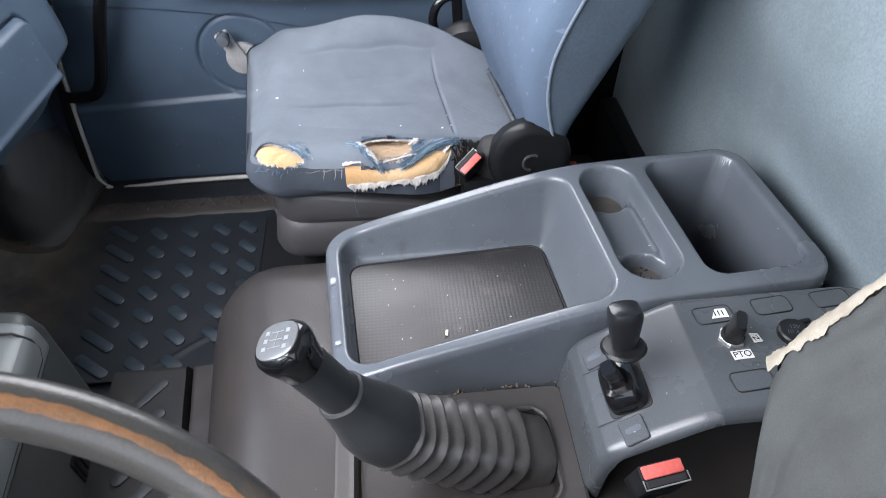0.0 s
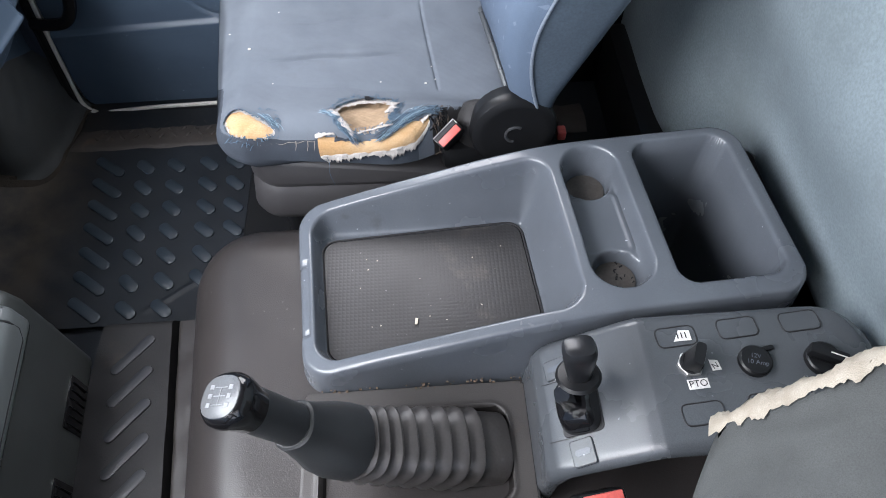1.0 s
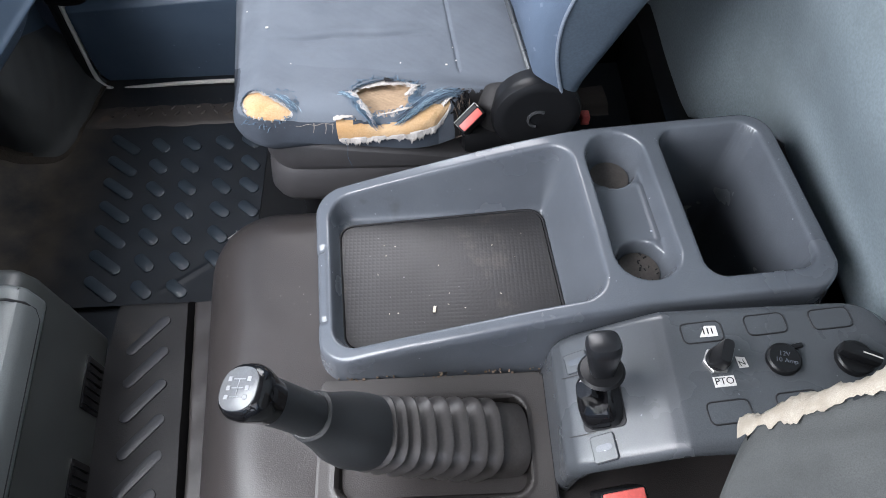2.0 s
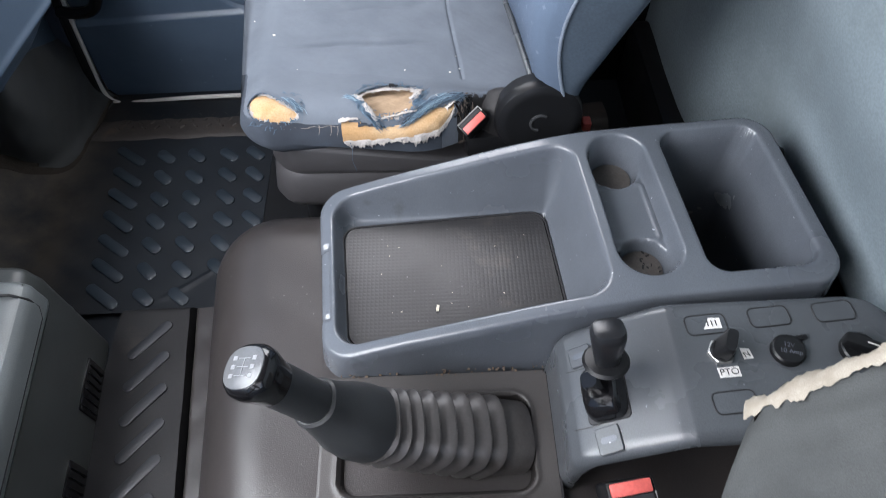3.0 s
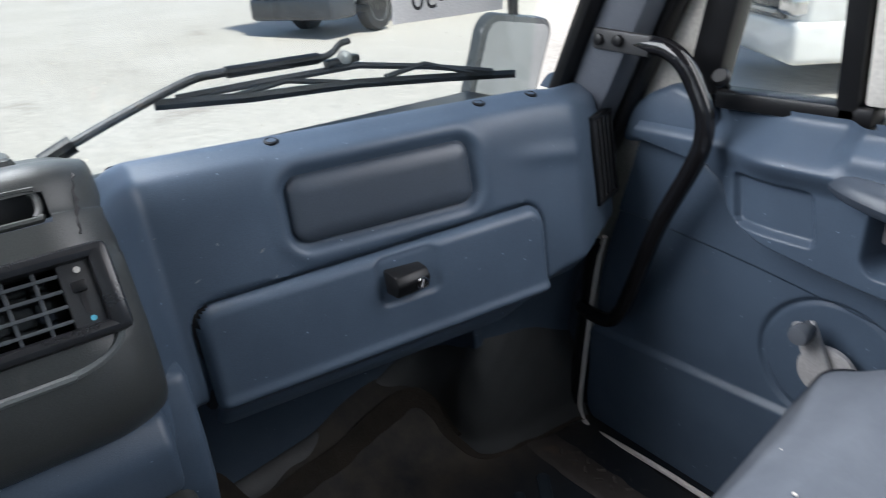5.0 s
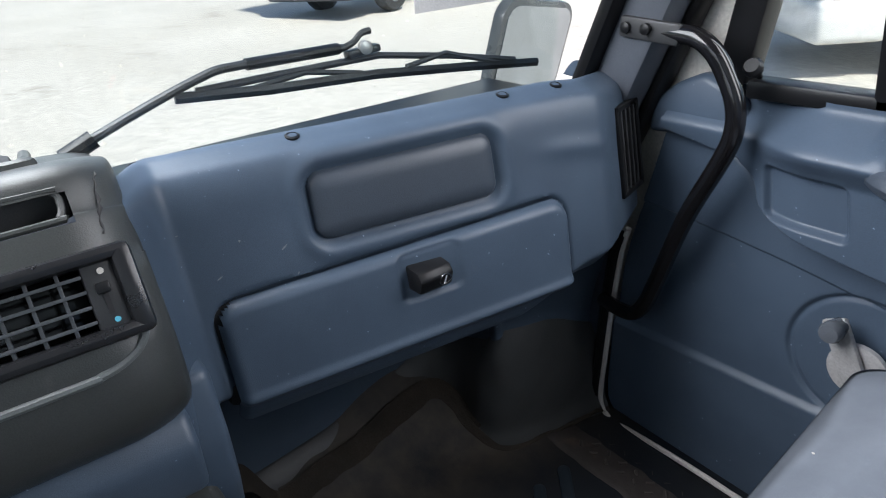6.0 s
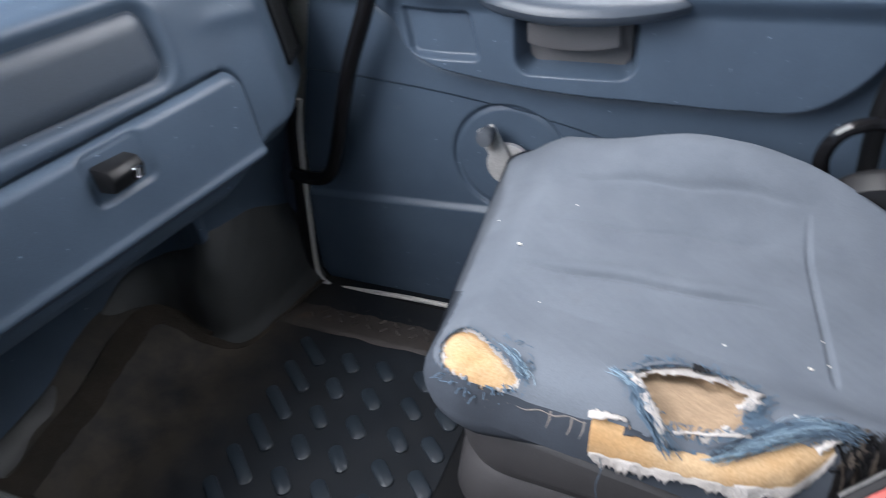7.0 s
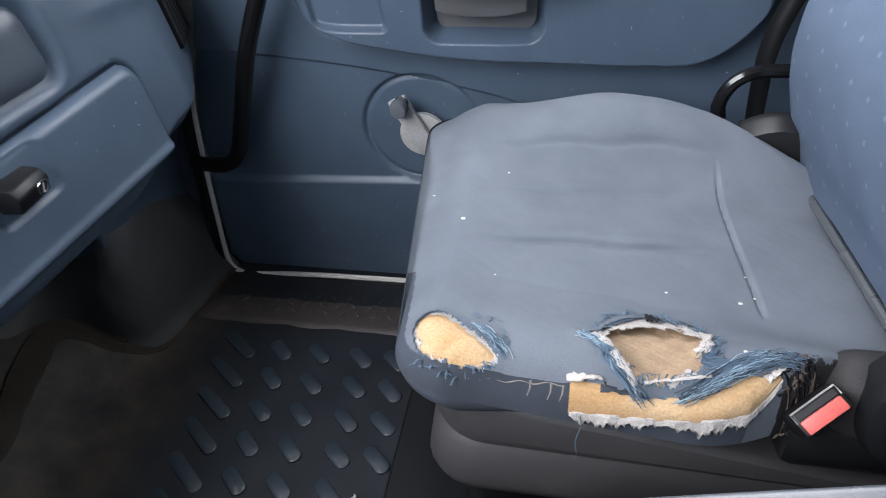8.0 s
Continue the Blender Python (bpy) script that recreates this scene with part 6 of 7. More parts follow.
    zlow = np.interp(fx, [0.174, 0.25, 0.285, 0.31, 0.322, 0.329], [0.371, 0.373, 0.377, 0.378, 0.388, 0.400])
    yfoot = np.maximum(yedge - 0.001, np.interp(fx, [0.285, 0.31, 0.323, 0.33], [0.84, 0.862, 0.874, 0.883]))
    yy = ytop + (yfoot - ytop) * np.sin(fa * math.pi / 2) + 0.0005 * wander(fx, fa * 0.03, 90, 0.6)
    zz = zlow + (ztop - 0.0045 - zlow) * np.cos(fa * math.pi / 2) ** 0.8 + 0.0005 * wander(fx, fa * 0.04, 70, 2.6)
    sheet("foam", np.stack([fx, yy, zz], -1), FOAM, t, "yellow foam along the torn edge", sharp=80)
    # side band below the top, all round
    ring = []
    for inset, h in ((0.0015, 0.006), (-0.0015, -0.004), (0.0, -0.014), (0.006, -0.024), (0.03, -0.034)):
        o = np.array(rounded_outline(0.008 + inset, 0.488 - inset, -0.238 + inset, 0.238 - inset, 0.05, 10))
        py = 1.088 + o[:, 1] / 0.238 * half_width(np.clip(o[:, 0], 0, 0.47))
        px = o[:, 0] - FRONT_SKEW * (py - 1.088) * step(-o[:, 0], -0.3, 0.0)
        ring.append(np.stack([px, py, 0.381 - 0.16 * np.clip(px - 0.03, 0, 0.28) + h], -1))
    sheet("cushion_side", np.stack(ring, 0), FABRIC_LOW, t, "dark blue cloth side", closed_v=True, sharp=70)
    rng = random.Random(11)

    def on_cloth(px, py, lift=0.0):
        zz, _ = cushion_height(np.array(px), np.array(py))
        return Vector((px, py, float(zz) + lift))

    def scrap(px, py, length, width, ang_, mat_, lift=0.002, curl=0.01, name="torn_cloth", label=""):
        """A ragged scrap of torn cloth lying or curling off the edge of a hole."""
        bm = bmesh.new()
        d_ = Vector((math.cos(ang_), math.sin(ang_), 0))
        s_ = Vector((-d_.y, d_.x, 0))
        rows, steps = [], 12
        for k in range(steps + 1):
            f = k / steps
            w = width * (1 - 0.6 * f) / 2
            q = on_cloth(px + d_.x * length * f, py + d_.y * length * f, lift + curl * math.sin(f * 2.4) * 0.6)
            rows.append([bm.verts.new(q + s_ * (w * e_ * (rng.uniform(0.55, 1.3) if abs(e_) > 0.9 else 1)) + Vector((0, 0, rng.uniform(-0.0012, 0.0012)))) for e_ in (-1, -0.4, 0.3, 1)])
        for p, q in zip(rows, rows[1:]):
            for k in range(3):
                bm.faces.new((p[k], p[k + 1], q[k + 1], q[k]))
        ob = part(name, bm, mat_, t, label)
        m = ob.modifiers.new("thick", "SOLIDIFY")
        m.thickness = 0.0008
        return ob

    # white flaps of torn backing at the two sides of the ragged hole
    for px, py, ln, wd, ag in ((0.190, 0.9065, 0.022, 0.009, -0.75), (0.205, 0.886, 0.036, 0.011, -0.95), (0.283, 0.935, 0.020, 0.012, -1.75), (0.284, 0.918, 0.018, 0.014, -2.2),
                               (0.281, 0.904, 0.014, 0.010, -2.9), (0.171, 0.8615, 0.027, 0.010, 0.05), (0.318, 0.8785, 0.016, 0.007, 0.6), (0.229, 0.8655, 0.05, 0.0035, 0.18)):
        scrap(px, py, ln, wd, ag, WADDING, 0.0035, 0.003, label="white torn backing")

    def strands(line, count, spread, mat_, thick=0.0006):
        """Frayed cloth: many fine strands along a line."""
        bm = bmesh.new()
        pts_ = smooth_line([on_cloth(*p_, 0.002) for p_ in line], 8)
        last = len(pts_) - 1
        for _ in range(count):
            i0 = rng.randint(0, last - 4)
            i1 = min(last, i0 + rng.randint(4, 14))
            off = Vector((rng.gauss(0, spread), rng.gauss(0, spread), rng.uniform(-0.0015, 0.0025)))
            run = []
            for i in range(i0, i1 + 1, 2):
                off = off + Vector((rng.gauss(0, 0.0011), rng.gauss(0, 0.0011), rng.gauss(0, 0.0007)))
                run.append(pts_[i] + off)
            if len(run) > 1:
                tube(run, thick * rng.uniform(0.5, 1.2), 4, bm=bm)
        tagged(part("loose_threads", bm, mat_, t, "frayed blue threads"), kind="stuff")

    band = ((0.255, 0.860), (0.272, 0.868), (0.293, 0.881), (0.311, 0.889), (0.327, 0.894), (0.341, 0.896))
    strands(band, 420, 0.0032, THREAD, 0.00036)
    strands(band, 120, 0.0036, THREAD_PALE, 0.00036)
    strands(band, 120, 0.003, FABRIC_LOW, 0.0004)
    strands(((0.179, 0.9055), (0.198, 0.894), (0.204, 0.879)), 110, 0.0018, THREAD, 0.00036)
    strands(((0.200, 0.890), (0.206, 0.876), (0.218, 0.865), (0.229, 0.857)), 170, 0.0022, THREAD, 0.00036)
    strands(((0.201, 0.888), (0.208, 0.874), (0.222, 0.861)), 50, 0.0014, THREAD_PALE, 0.00036)
    strands(((0.178, 0.906), (0.190, 0.9), (0.200, 0.893)), 50, 0.0012, THREAD_PALE, 0.00036)
    strands(((0.285, 0.925), (0.284, 0.905), (0.277, 0.888), (0.290, 0.886)), 150, 0.0026, THREAD, 0.00036)
    strands(((0.094, 0.900), (0.110, 0.886), (0.122, 0.872)), 26, 0.002, THREAD_PALE, 0.00036)
    strands(((0.094, 0.900), (0.110, 0.886), (0.123, 0.870)), 45, 0.002, THREAD, 0.00036)
    for px, py, ln, wd, ag in ((0.255, 0.860, 0.045, 0.007, 0.45), (0.29, 0.877, 0.04, 0.008, 0.35), (0.197, 0.8605, 0.036, 0.010, -0.02)):
        scrap(px, py, ln, wd, ag, FABRIC_LOW, 0.0006, 0.001, label="torn dark blue cloth")
    scrap(0.237, 0.9605, 0.013, 0.011, 0.1, THREAD_DARK, 0.0012, 0.001, label="black singed cloth")
    # loose threads round the holes and along the tear
    for (cx, cy, rx, ry), count in (((0.081, 0.884, 0.041, 0.028), 60), ((0.243, 0.918, 0.048, 0.046), 120)):
        bm = bmesh.new()
        for _ in range(count):
            w = rng.uniform(0.0, 2 * math.pi)
            if cx < 0.1 and not (math.cos(w) > 0.25 or math.sin(w) < -0.75):
                continue
            p0 = on_cloth(cx + rx * math.cos(w) * rng.uniform(0.9, 1.05), cy + ry * math.sin(w) * rng.uniform(0.9, 1.05), 0.001)
            v = w + rng.uniform(-1.3, 1.3)
            ln = rng.uniform(0.003, 0.010)
            p1 = p0 + Vector((ln * 0.5 * math.cos(v), ln * 0.5 * math.sin(v), rng.uniform(0.0, 0.003)))
            p2 = p0 + Vector((ln * math.cos(v), ln * math.sin(v), rng.uniform(-0.002, 0.002)))
            tube([p0, p1, p2], rng.uniform(0.0003, 0.0007), 4, bm=bm)
        tagged(part("loose_threads", bm, THREAD, t, "blue loose threads"), kind="stuff")
    # white ragged lining that hangs below the long tear
    xs_ = np.linspace(0.175, 0.330, 200)
    rows = []
    rag = np.array([rng.uniform(0.75, 1.15) for _ in xs_])
    foot = np.interp(xs_, [0.174, 0.25, 0.285, 0.31, 0.322, 0.33], [0.3735, 0.3755, 0.3795, 0.380, 0.390, 0.402])
    fall = np.interp(xs_, [0.175, 0.186, 0.20, 0.222, 0.247, 0.262, 0.278, 0.292, 0.31, 0.33], [0.003, 0.013, 0.012, 0.010, 0.006, 0.010, 0.018, 0.013, 0.010, 0.007]) * (1 + 0.22 * np.sin(xs_ * 420) + 0.15 * np.sin(xs_ * 1130))
    yfoot = np.maximum(1.088 - half_width(xs_) - 0.0012, np.interp(xs_, [0.285, 0.31, 0.323, 0.33], [0.84, 0.862, 0.873, 0.881]))
    for k in range(5):
        f = k / 4
        zz = foot - fall * f * (rag if k == 4 else 1.0)
        yy = yfoot - 0.0025 * f + 0.0008 * np.sin(xs_ * 240)
        rows.append(np.stack([xs_, yy, zz], -1))
    lining = sheet("torn_lining", np.stack(rows, 0), WADDING, t, "white ragged lining below the tear")
    m = lining.modifiers.new("thick", "SOLIDIFY")
    m.thickness = 0.0015
    hang = [Vector((0.1835 + 0.0015 * math.sin(k * 0.9), 0.846, 0.372 - 0.007 * k)) for k in range(10)]
    part("hanging_thread", tube(hang, 0.0004, 4), THREAD, t, "single loose thread")
    # pulled stitches along the near edge
    for k in range(6):
        px = (0.08, 0.096, 0.104, 0.144, 0.160, 0.169)[k]
        q0, q1 = on_cloth(px, 0.8585, 0.0004), on_cloth(px - 0.0025, 0.8525, 0.0004)
        part("pulled_stitch", tube([q0, (q0 + q1) / 2 + Vector((0.001, -0.0005, 0.0005)), q1], [0.0011, 0.0007, 0.0003], 5, flat=0.4), DULL_THREAD, t)
    edge_ = [on_cloth(px, 0.8555 + 0.045 * (px - 0.1) + 0.0006 * math.sin(px * 290), 0.0004) for px in np.linspace(0.104, 0.172, 20)]
    part("split_seam", tube(edge_, [rng.uniform(0.0002, 0.0009) for _ in edge_], 5, flat=0.5), DULL_THREAD, t, "pale split seam")
    # charred rear of the near edge
    for k in range(34):
        px, py = 0.344 + rng.uniform(-0.013, 0.014), 0.889 + rng.uniform(-0.014, 0.011)
        scrap(px, py, rng.uniform(0.005, 0.012), rng.uniform(0.003, 0.006), rng.uniform(0, 6.3), THREAD_DARK if k % 3 else BURNT, 0.0008, 0.003, "charred_scrap", "charred black cloth")
    # specks on the seat
    for px, py, s in ((0.063, 1.0687, 0.0022), (0.328, 1.016, 0.0018), (0.2595, 1.01, 0.0012), (0.306, 0.905, 0.0014), (0.103, 0.989, 0.0008), (0.1, 1.17, 0.001), (0.02, 1.14, 0.0012), (0.339, 1.06, 0.001), (0.343, 1.03, 0.0014)):
        part("speck", rbox(on_cloth(px, py) - Vector((s, s * 0.7, 0.0)), on_cloth(px, py) + Vector((s, s * 0.7, s)), s * 0.3, 1), LIGHT_DOT, t)
    # stepped pedestal
    def skirt(x0, x1, y0, y1, z0, z1, name, mat_, label, r=0.05, flare=0.006, slope=0.0):
        bm = bmesh.new()
        rings = []
        for f, ins in ((0, 0.012), (0.12, 0.003), (0.3, 0.0), (0.85, flare), (1.0, flare + 0.008)):
            o = rounded_outline(x0 + ins, x1 - ins, y0 + ins, y1 - ins, r, 6)
            rings.append([bm.verts.new((p[0], p[1], z0 + (z1 - z0) * f - slope * f * max(0.0, p[0] - 0.06))) for p in o])
        for p, q in zip(rings, rings[1:]):
            for k in range(len(p)):
                j = (k + 1) % len(p)
                bm.faces.new((p[k], p[j], q[j], q[k]))
        bm.faces.new(rings[0][::-1])
        bm.faces.new(rings[-1])
        return part(name, bm, mat_, t, label)
    skirt(0.053, 0.47, 0.866, 1.30, 0.276, 0.352, "upper_skirt", BASE, "dark grey plastic skirt", slope=0.2)
    skirt(0.0445, 0.48, 0.858, 1.31, 0.206, 0.281, "lower_skirt", BASE, "dark grey plastic skirt")
    skirt(0.07, 0.46, 0.885, 1.28, -0.01, 0.212, "plinth", BLACK, "black plinth")
    part("floor_edge", rbox((-0.042, 0.84, -0.008), (0.5, 1.24, 0.006), 0.003, 1), BLACK, t)
    # hinge covers
    for xh, y, s, low_ in ((0.447, 0.868, -1, 0.383), (0.399, 1.30, 1, 0.362)):
        hc = part("hinge_cover", lathe([(0.058, -0.035), (0.062, -0.012), (0.0625, -0.004), (0.059, 0.004), (0.052, 0.008), (0.046, 0.0085), (0.04, 0.0075), (0.014, 0.0085), (0.004, 0.009)], facing((xh, y, low_), (0.05, s, 0.12)), 36), BLACK if s < 0 else DUSTY_HINGE, t, "round black hinge cover")
        part("rim", tube([facing((xh, y, low_), (0.05, s, 0.12)) @ Vector((0.013 * math.cos(w), 0.013 * math.sin(w), 0.009)) for w in [k * math.pi / 20 for k in range(6, 30)]], 0.0025, 6), SOFT_BLACK, hc, "raised grey mark")
        part("bracket", rbox((0.345, min(y, y - s * 0.03), 0.30), (0.49, max(y, y - s * 0.03), 0.35), 0.012, 2), BLACK, t)
    part("burnt_corner", rbox((0.366, 0.872, 0.32), (0.445, 0.938, 0.404), 0.03, 5), SCORCHED, t, "scorched black cushion corner")
    part("recliner_lever", tube(smooth_line([(0.340, 1.33, 0.39), (0.3365, 1.332, 0.412), (0.346, 1.333, 0.438), (0.366, 1.333, 0.453), (0.395, 1.333, 0.4565), (0.47, 1.333, 0.458)], 6), 0.0085, 10), GLOSS, t, "glossy black lever loop")
    # backrest, leaning back
    def to_seat(p):
        return np.stack([(p[..., 0] - 0.217) / spread[0] + 0.22, (p[..., 1] - 1.0885) / spread[1] + 1.09, p[..., 2] / spread[2]], -1)

    def back_front(z):
        """The front: upright and full in the small of the back, then leaning away."""
        return line_z(z, [(0.34, 0.458), (0.36, 0.456), (0.40, 0.446), (0.44, 0.432), (0.485, 0.421), (0.52, 0.417), (0.56, 0.419), (0.60, 0.430), (0.65, 0.450), (0.70, 0.472), (0.8, 0.515), (1.06, 0.626)])

    def back_rear(z):
        return 0.492 + 0.44 * (z - 0.42) + 0.03 * step(-z, -0.43, -0.36)
    rings = []
    heights = np.concatenate([np.linspace(0.362, 0.44, 16), np.linspace(0.45, 1.0, 36), np.linspace(1.01, 1.055, 10)])
    for z_ in heights:
        k = max(1 - (z_ - 0.362) / 0.035, 1 - (1.056 - z_) / 0.05, 0.0)
        ins = 0.03 * (1 - math.sqrt(max(0.0, 1 - k * k)))
        w_ = 0.207 + 0.012 * math.sin(min(1.0, (z_ - 0.36) / 0.5) * math.pi * 0.5) - ins
        x0, x1 = float(back_front(np.array(z_))) + 0.009 + 0.4 * ins, float(back_rear(np.array(z_))) - ins
        x1 = max(x1, x0 + 0.03)
        ring_ = np.array(rounded_outline(x0, x1, -w_, w_, min(0.03, (x1 - x0) * 0.48), 8))
        rings.append(np.stack([ring_[:, 0] - 0.115 * ring_[:, 1], 1.0885 + ring_[:, 1], z_ + 0 * ring_[:, 0]], -1))
    sheet("backrest_shell", to_seat(np.array(rings)), SIDE, t, "grey-blue rounded vinyl sides of the backrest", closed_v=True, sharp=80)
    a_, h_ = np.meshgrid(np.linspace(-1, 1, 110), np.linspace(0.366, 1.03, 130), indexing="ij")
    hw = 0.207 + 0.012 * np.sin(np.minimum(1.0, (h_ - 0.36) / 0.5) * math.pi * 0.5)
    edge = np.clip((np.abs(a_) - 0.84) / 0.16, 0, 1)
    yy = a_ * (hw + 0.0015)
    xx = back_front(h_) - 0.002 + 0.03 * (1 - np.sqrt(np.clip(1 - edge ** 2, 0, 1))) + 0.004 * np.cos(a_ * math.pi * 0.5) + 0.02 * step(h_, 0.98, 1.03) + 0.001 * wander(yy, h_, 22, 0.6)
    sheet("backrest_cloth", to_seat(np.stack([xx - 0.115 * yy, 1.0885 + yy, h_], -1)), DOTTED, t, "blue cloth with pale dots")
    # piping in a pale colour that paints the rounded edge's highlight
    for s_ in (-1, 1):
        hz = np.linspace(0.372, 1.02, 60)
        yp = s_ * (0.2085 + 0.012 * np.sin(np.minimum(1.0, (hz - 0.36) / 0.5) * math.pi * 0.5))
        pipe = to_seat(np.stack([back_front(hz) + 0.03 - 0.115 * yp, 1.0885 + yp, hz], -1))
        part("piping", tube([Vector(p_) for p_ in pipe], 0.0024, 8), PIPING, t, "backrest piping, pale to carry the highlight of the rounded edge")
    pipe = to_seat(np.stack([0.452 - 0.115 * np.linspace(-0.19, 0.19, 24), 1.0885 + np.linspace(-0.19, 0.19, 24), 0.362 + 0 * np.linspace(0, 1, 24)], -1))
    part("seam_strip", tube([Vector(p_) for p_ in pipe], 0.005, 8), PANEL, t, "dark strip between cushion and backrest")
    t.scale, t.location = spread, (0.217, 1.0885, 0.0)
    return t


SCORCHED = material("scorched_black_cloth", (0.016, 0.0155, 0.016), 0.55, second=(0.026, 0.025, 0.025), scale=40, fine=700, bump=0.6, depth=0.001, spec=0.3)
DUSTY_HINGE = material("dusty_black_hinge", (0.018, 0.018, 0.019), 0.4, fine=500, bump=0.3, dirt=(0.12, 0.1, 0.08), dirt_scale=26, dirt_amount=0.3)
DULL_THREAD = material("grimy_backing_threads", (0.26, 0.235, 0.215), 0.9, second=(0.17, 0.155, 0.145), scale=90, fine=700, bump=0.5, spec=0.1)
BURNT = material("burnt_brown_cloth", (0.12, 0.1, 0.085), 0.9, fine=900, bump=0.6, depth=0.002, spec=0.1)
BASE = material("seat_base_plastic", (0.048, 0.047, 0.049), 0.42, fine=600, bump=0.2, dirt=(0.075, 0.07, 0.068), dirt_scale=12, dirt_amount=0.3)
PIPING = material("edge_highlight_piping", (0.2, 0.24, 0.29), 0.5, fine=300, bump=0.2)
passenger_seat()


def seat_belt():
    t = thing("seat_belt", "black seat belt webbing hanging beside the door", "seat belt", (0.44, 1.33, 0.35))
    path = smooth_line([(0.398, 1.352, 0.36), (0.394, 1.354, 0.41), (0.392, 1.356, 0.46), (0.396, 1.358, 0.50), (0.407, 1.36, 0.54), (0.44, 1.365, 0.66), (0.52, 1.37, 0.9), (0.60, 1.375, 1.2)], 6)
    bm = bmesh.new()
    rows = [(bm.verts.new(p + Vector((-0.010, 0.006, 0.003))), bm.verts.new(p + Vector((0.010, -0.006, -0.003)))) for p in path]
    for a, b in zip(rows, rows[1:]):
        bm.faces.new((a[0], a[1], b[1], b[0]))
    w = part("webbing", bm, BLACK, t)
    m = w.modifiers.new("thick", "SOLIDIFY")
    m.thickness = 0.002
    part("anchor", rbox((0.372, 1.325, 0.33), (0.42, 1.345, 0.39), 0.01, 2), BLACK, t)
    return t


seat_belt()
tagged(part("belt_tag", rbox((0.535, 0.908, 0.328), (0.549, 0.926, 0.346), 0.003, 2), RED), "small red belt tag behind the seat hinge", "tag")


# ---- driver's seat and steering wheel ----
def driver_seat():
    t = thing("driver_seat", "dark grey cloth driver's seat, its edge frayed to pale foam", "seat", (0.6, 0.13, 0.0))
    m = Matrix.Translation((0.48, 0.14, 0.40)) @ pose(0, 0, 0, 0, 26.5, 0)
    h, a = np.meshgrid(np.linspace(-0.02, 0.56, 240), np.linspace(-1, 1, 260), indexing="ij")
    hw = 0.238 - 0.125 * step(-h, -0.19, -0.03)
    e = np.clip((np.abs(a) - 0.80) / 0.2, 0, 1)
    x = -0.004 * wander(h, a, 9, 0.5) + 0.022 * (1 - np.sqrt(np.clip(1 - e * e, 0, 1))) + 0.02 * step(-np.abs(a), -0.7, 0.0)
    p = np.stack([x, a * hw, h], -1)
    w = p @ np.array(m.to_3x3()).T + np.array(m.translation)
    torn = (a > 0.945 - 0.018 * np.clip(wander(h, a, 30, 0.7), -1, 1)) & (h > 0.165) & (h < 0.55)
    sheet("backrest_cloth", w, DRIVER, t, keep=~torn[:-1, :-1], sharp=70)
    part("backrest_shell", turned(rbox((0.035, -0.15, -0.03), (0.10, 0.1505, 0.58), 0.02, 3), m), DRIVER, t)
    rng = random.Random(5)
    fx, fa = np.meshgrid(np.linspace(0.16, 0.55, 130), np.linspace(0, 1, 9), indexing="ij")
    jag = np.array([[rng.uniform(-0.0016, 0.0016) for _ in range(9)] for _ in range(130)]) + 0.0045 * wander(fx, fa * 0.05, 45, 0.4) + 0.0025 * wander(fx, fa * 0.05, 170, 1.4)
    px = 0.004 + 0.034 * fa - 0.005 * np.sin(fa * math.pi) + 0.5 * jag
    py = 0.19 + (0.053 - 0.03 * (fx - 0.16)) * np.sqrt(np.clip(np.sin(fa * math.pi * 0.5 + 0.4), 0, 1)) + jag
    p = np.stack([px, py, fx + 0 * fa], -1)
    w = p @ np.array(m.to_3x3()).T + np.array(m.translation)
    sheet("foam", w, FOAM_PALE, t, "pale ragged foam along the worn edge", sharp=80)
    part("cushion", rbox((0.06, -0.10, 0.30), (0.50, 0.338, 0.40), 0.05, 4), DRIVER, t)
    part("base", rbox((0.1, -0.05, -0.01), (0.52, 0.3, 0.31), 0.02, 2), BASE, t)
    return t


FOAM_PALE = material("pale_foam", (0.43, 0.39, 0.325), 0.95, second=(0.32, 0.285, 0.23), scale=60, fine=900, bump=0.5, depth=0.0015, spec=0.1)


COPPER_HIGHLIGHT = material("copper_brown_highlight", (0.21, 0.105, 0.05), 0.3, second=(0.09, 0.06, 0.04), scale=30, fine=350, bump=0.5, depth=0.001)


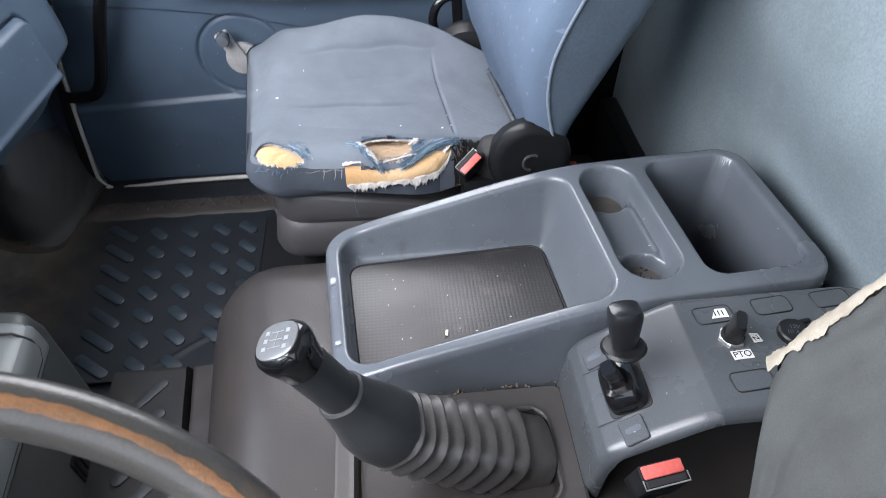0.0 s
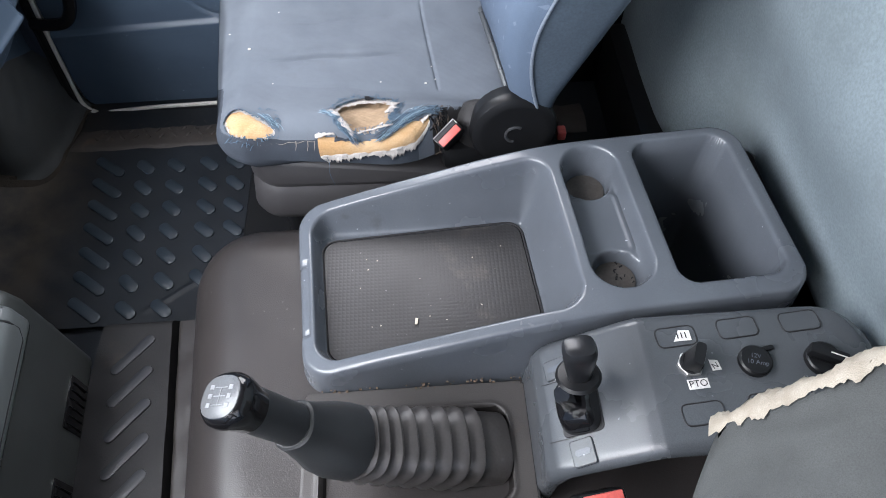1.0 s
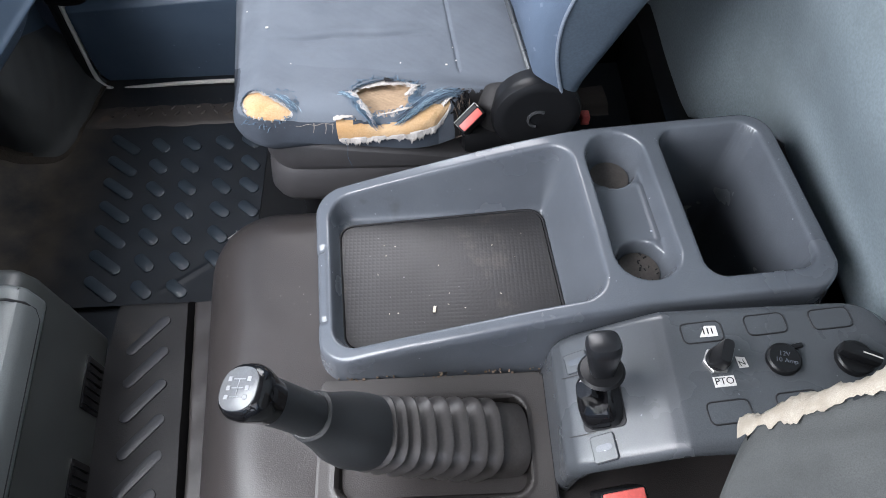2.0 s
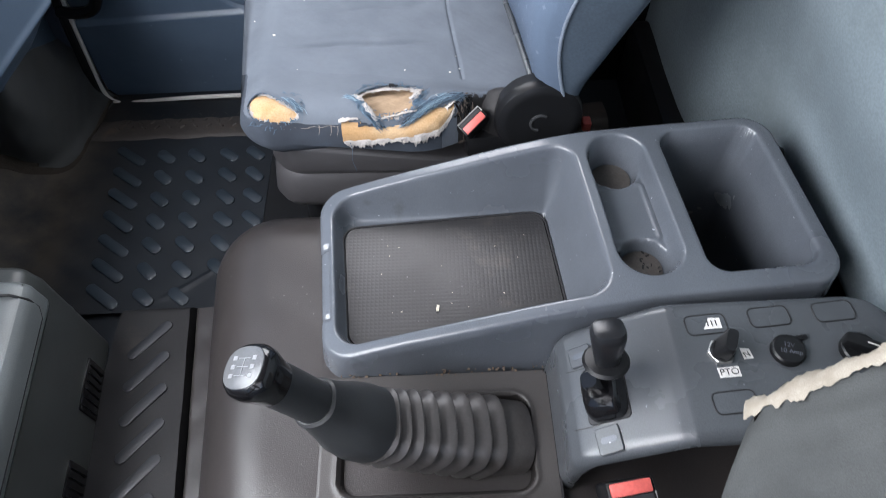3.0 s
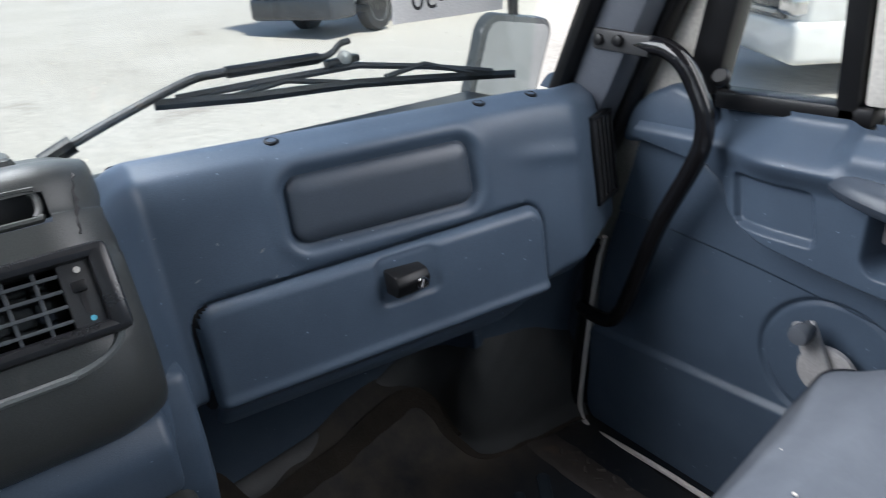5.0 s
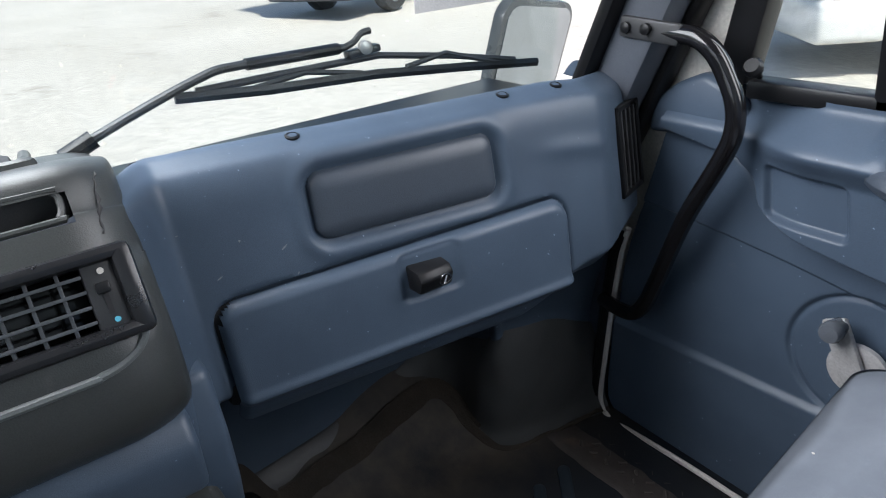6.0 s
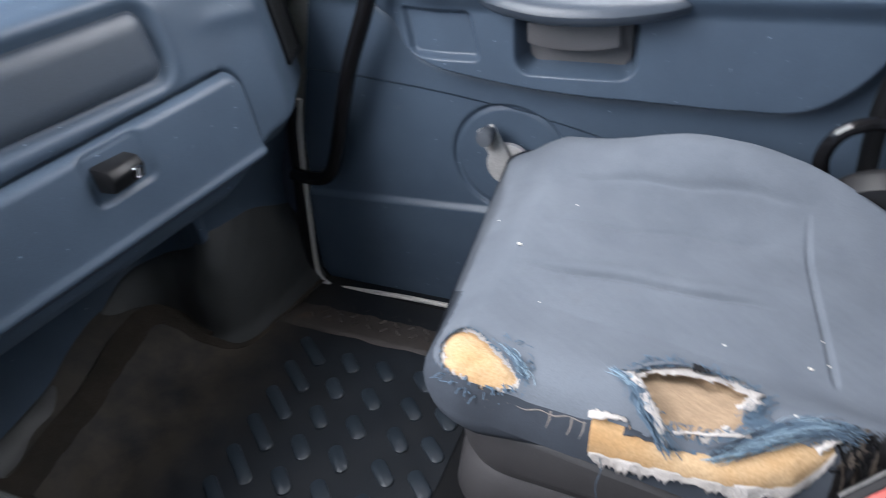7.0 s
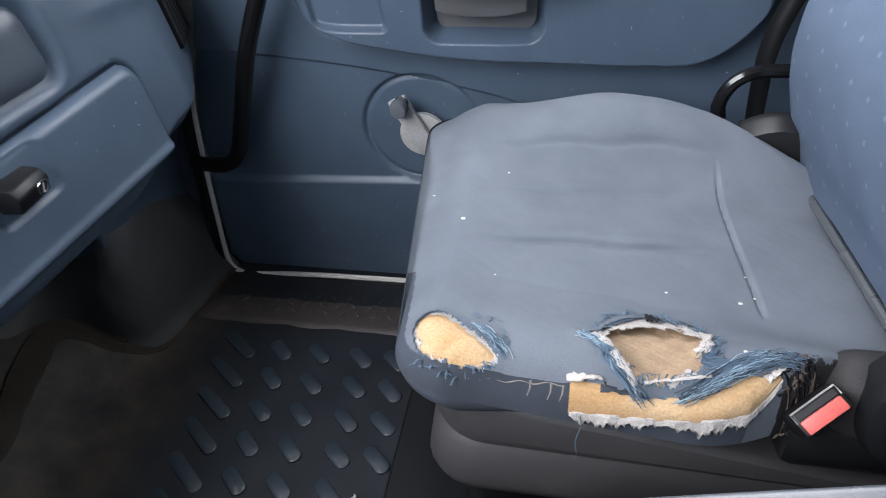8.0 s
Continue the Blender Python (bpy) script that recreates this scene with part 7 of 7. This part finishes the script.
def steering_wheel():
    t = thing("steering_wheel", "worn dark grey steering wheel with a painted copper-brown highlight on its rim", "steering wheel", (0.049, 0.03, 0.70))
    m = Matrix.Translation((0.049, 0.03, 0.741)) @ pose(0, 0, 0, 0, 30, 0)
    R, n = 0.225, 96
    ring = [m @ Vector((R * math.cos(2 * math.pi * k / n), R * math.sin(2 * math.pi * k / n), 0)) for k in range(n)]
    rim_ = part("rim", tube(ring, 0.0155, 20, closed=True), LEATHER, t)
    # the rim's warm highlight, laid on as a narrow copper-coloured strip
    a, s = np.meshgrid(np.linspace(0, 2 * math.pi, 260), np.linspace(-1, 1, 9), indexing="ij")
    half = np.radians(10 + 7 * wander(np.cos(a), np.sin(a), 5, 0.6) + 5 * wander(np.cos(a), np.sin(a), 30, 2.0))
    q = np.radians(112) + s * np.clip(half, 0.02, 1)
    rr_ = R + 0.01585 * np.cos(q)
    w3 = np.stack([rr_ * np.cos(a), rr_ * np.sin(a), 0.01585 * np.sin(q)], -1) @ np.array(m.to_3x3()).T + np.array(m.translation)
    sheet("worn_strip", w3, COPPER_HIGHLIGHT, rim_, "copper-brown highlight painted along the rim")
    for a in (62, -62, 160, -160):
        w = radians(a)
        d = Vector((math.cos(w), math.sin(w), 0))
        path = smooth_line([m @ (d * 0.05 + Vector((0, 0, -0.035))), m @ (d * 0.12 + Vector((0, 0, -0.03))), m @ (d * 0.19 + Vector((0, 0, -0.012))), m @ (d * 0.222 + Vector((0, 0, -0.004)))], 5)
        part("spoke", tube(path, 0.021, 12, flat=0.5), POD, t)
    part("hub", turned(lathe([(0.02, -0.07), (0.075, -0.06), (0.082, -0.035), (0.07, -0.02), (0.01, -0.016)], pose(0, 0, 0)), m), POD, t)
    part("column", tube([m @ Vector((0, 0, -0.05)), m @ Vector((0, 0, -0.3))], 0.04, 14), BLACK, t)
    return t


driver_seat()
steering_wheel()


# ---- crumbs, dust and small litter ----
def litter():
    rng = random.Random(21)
    spots = [(0.298, 0.609, 0.3135, 0.0045, 0.0018)]
    spots += [(rng.uniform(0.19, 0.445), rng.uniform(0.60, 0.74), 0.313, rng.uniform(0.0005, 0.0012), rng.uniform(0.0003, 0.0006)) for _ in range(14)]
    for x, y, z, a, b in spots:
        ob = part("crumb", turned(rbox((-a, -b, 0), (a, b, b), 0), Matrix.Translation((x, y, z)) @ pose(0, 0, 0, 0, 0, rng.uniform(0, 180))), CRUMB)
        tagged(ob, "pale crumb lying on the tray mat", "crumb", "crumbs in the tray")
    n = thing("screw", "small loose metal screw on the rubber mat", "screw", (-0.108, 0.945, 0.003))
    part("shank", tube([(-0.116, 0.938, 0.006), (-0.1, 0.952, 0.006)], 0.0018, 8), STEEL, n)
    part("head", lathe([(0.0045, 0), (0.0045, 0.002), (0.002, 0.003)], facing((-0.1, 0.952, 0.006), (0.8, 0.6, 0)), 12), STEEL, n)
    bm = bmesh.new()
    for _ in range(260):
        x, y = rng.uniform(0.17, 0.43), rng.choice([rng.uniform(0.517, 0.53), rng.uniform(0.38, 0.4), rng.uniform(0.40, 0.52)])
        z = 0.307 if y > 0.515 else 0.288
        if z < 0.3 and x < 0.36:
            continue
        r = rng.uniform(0.0005, 0.0014)
        rbox((x - r, y - r, z), (x + r * rng.uniform(0.5, 2), y + r, z + r), 0, bm=bm)
    tagged(part("dust_grit", bm, CRUMB_DARK), "brown grit in the gear lever well", "grit", kind="stuff")


CRUMB_DARK = material("brown_grit", (0.12, 0.085, 0.058), 0.9, bump=0)
litter()
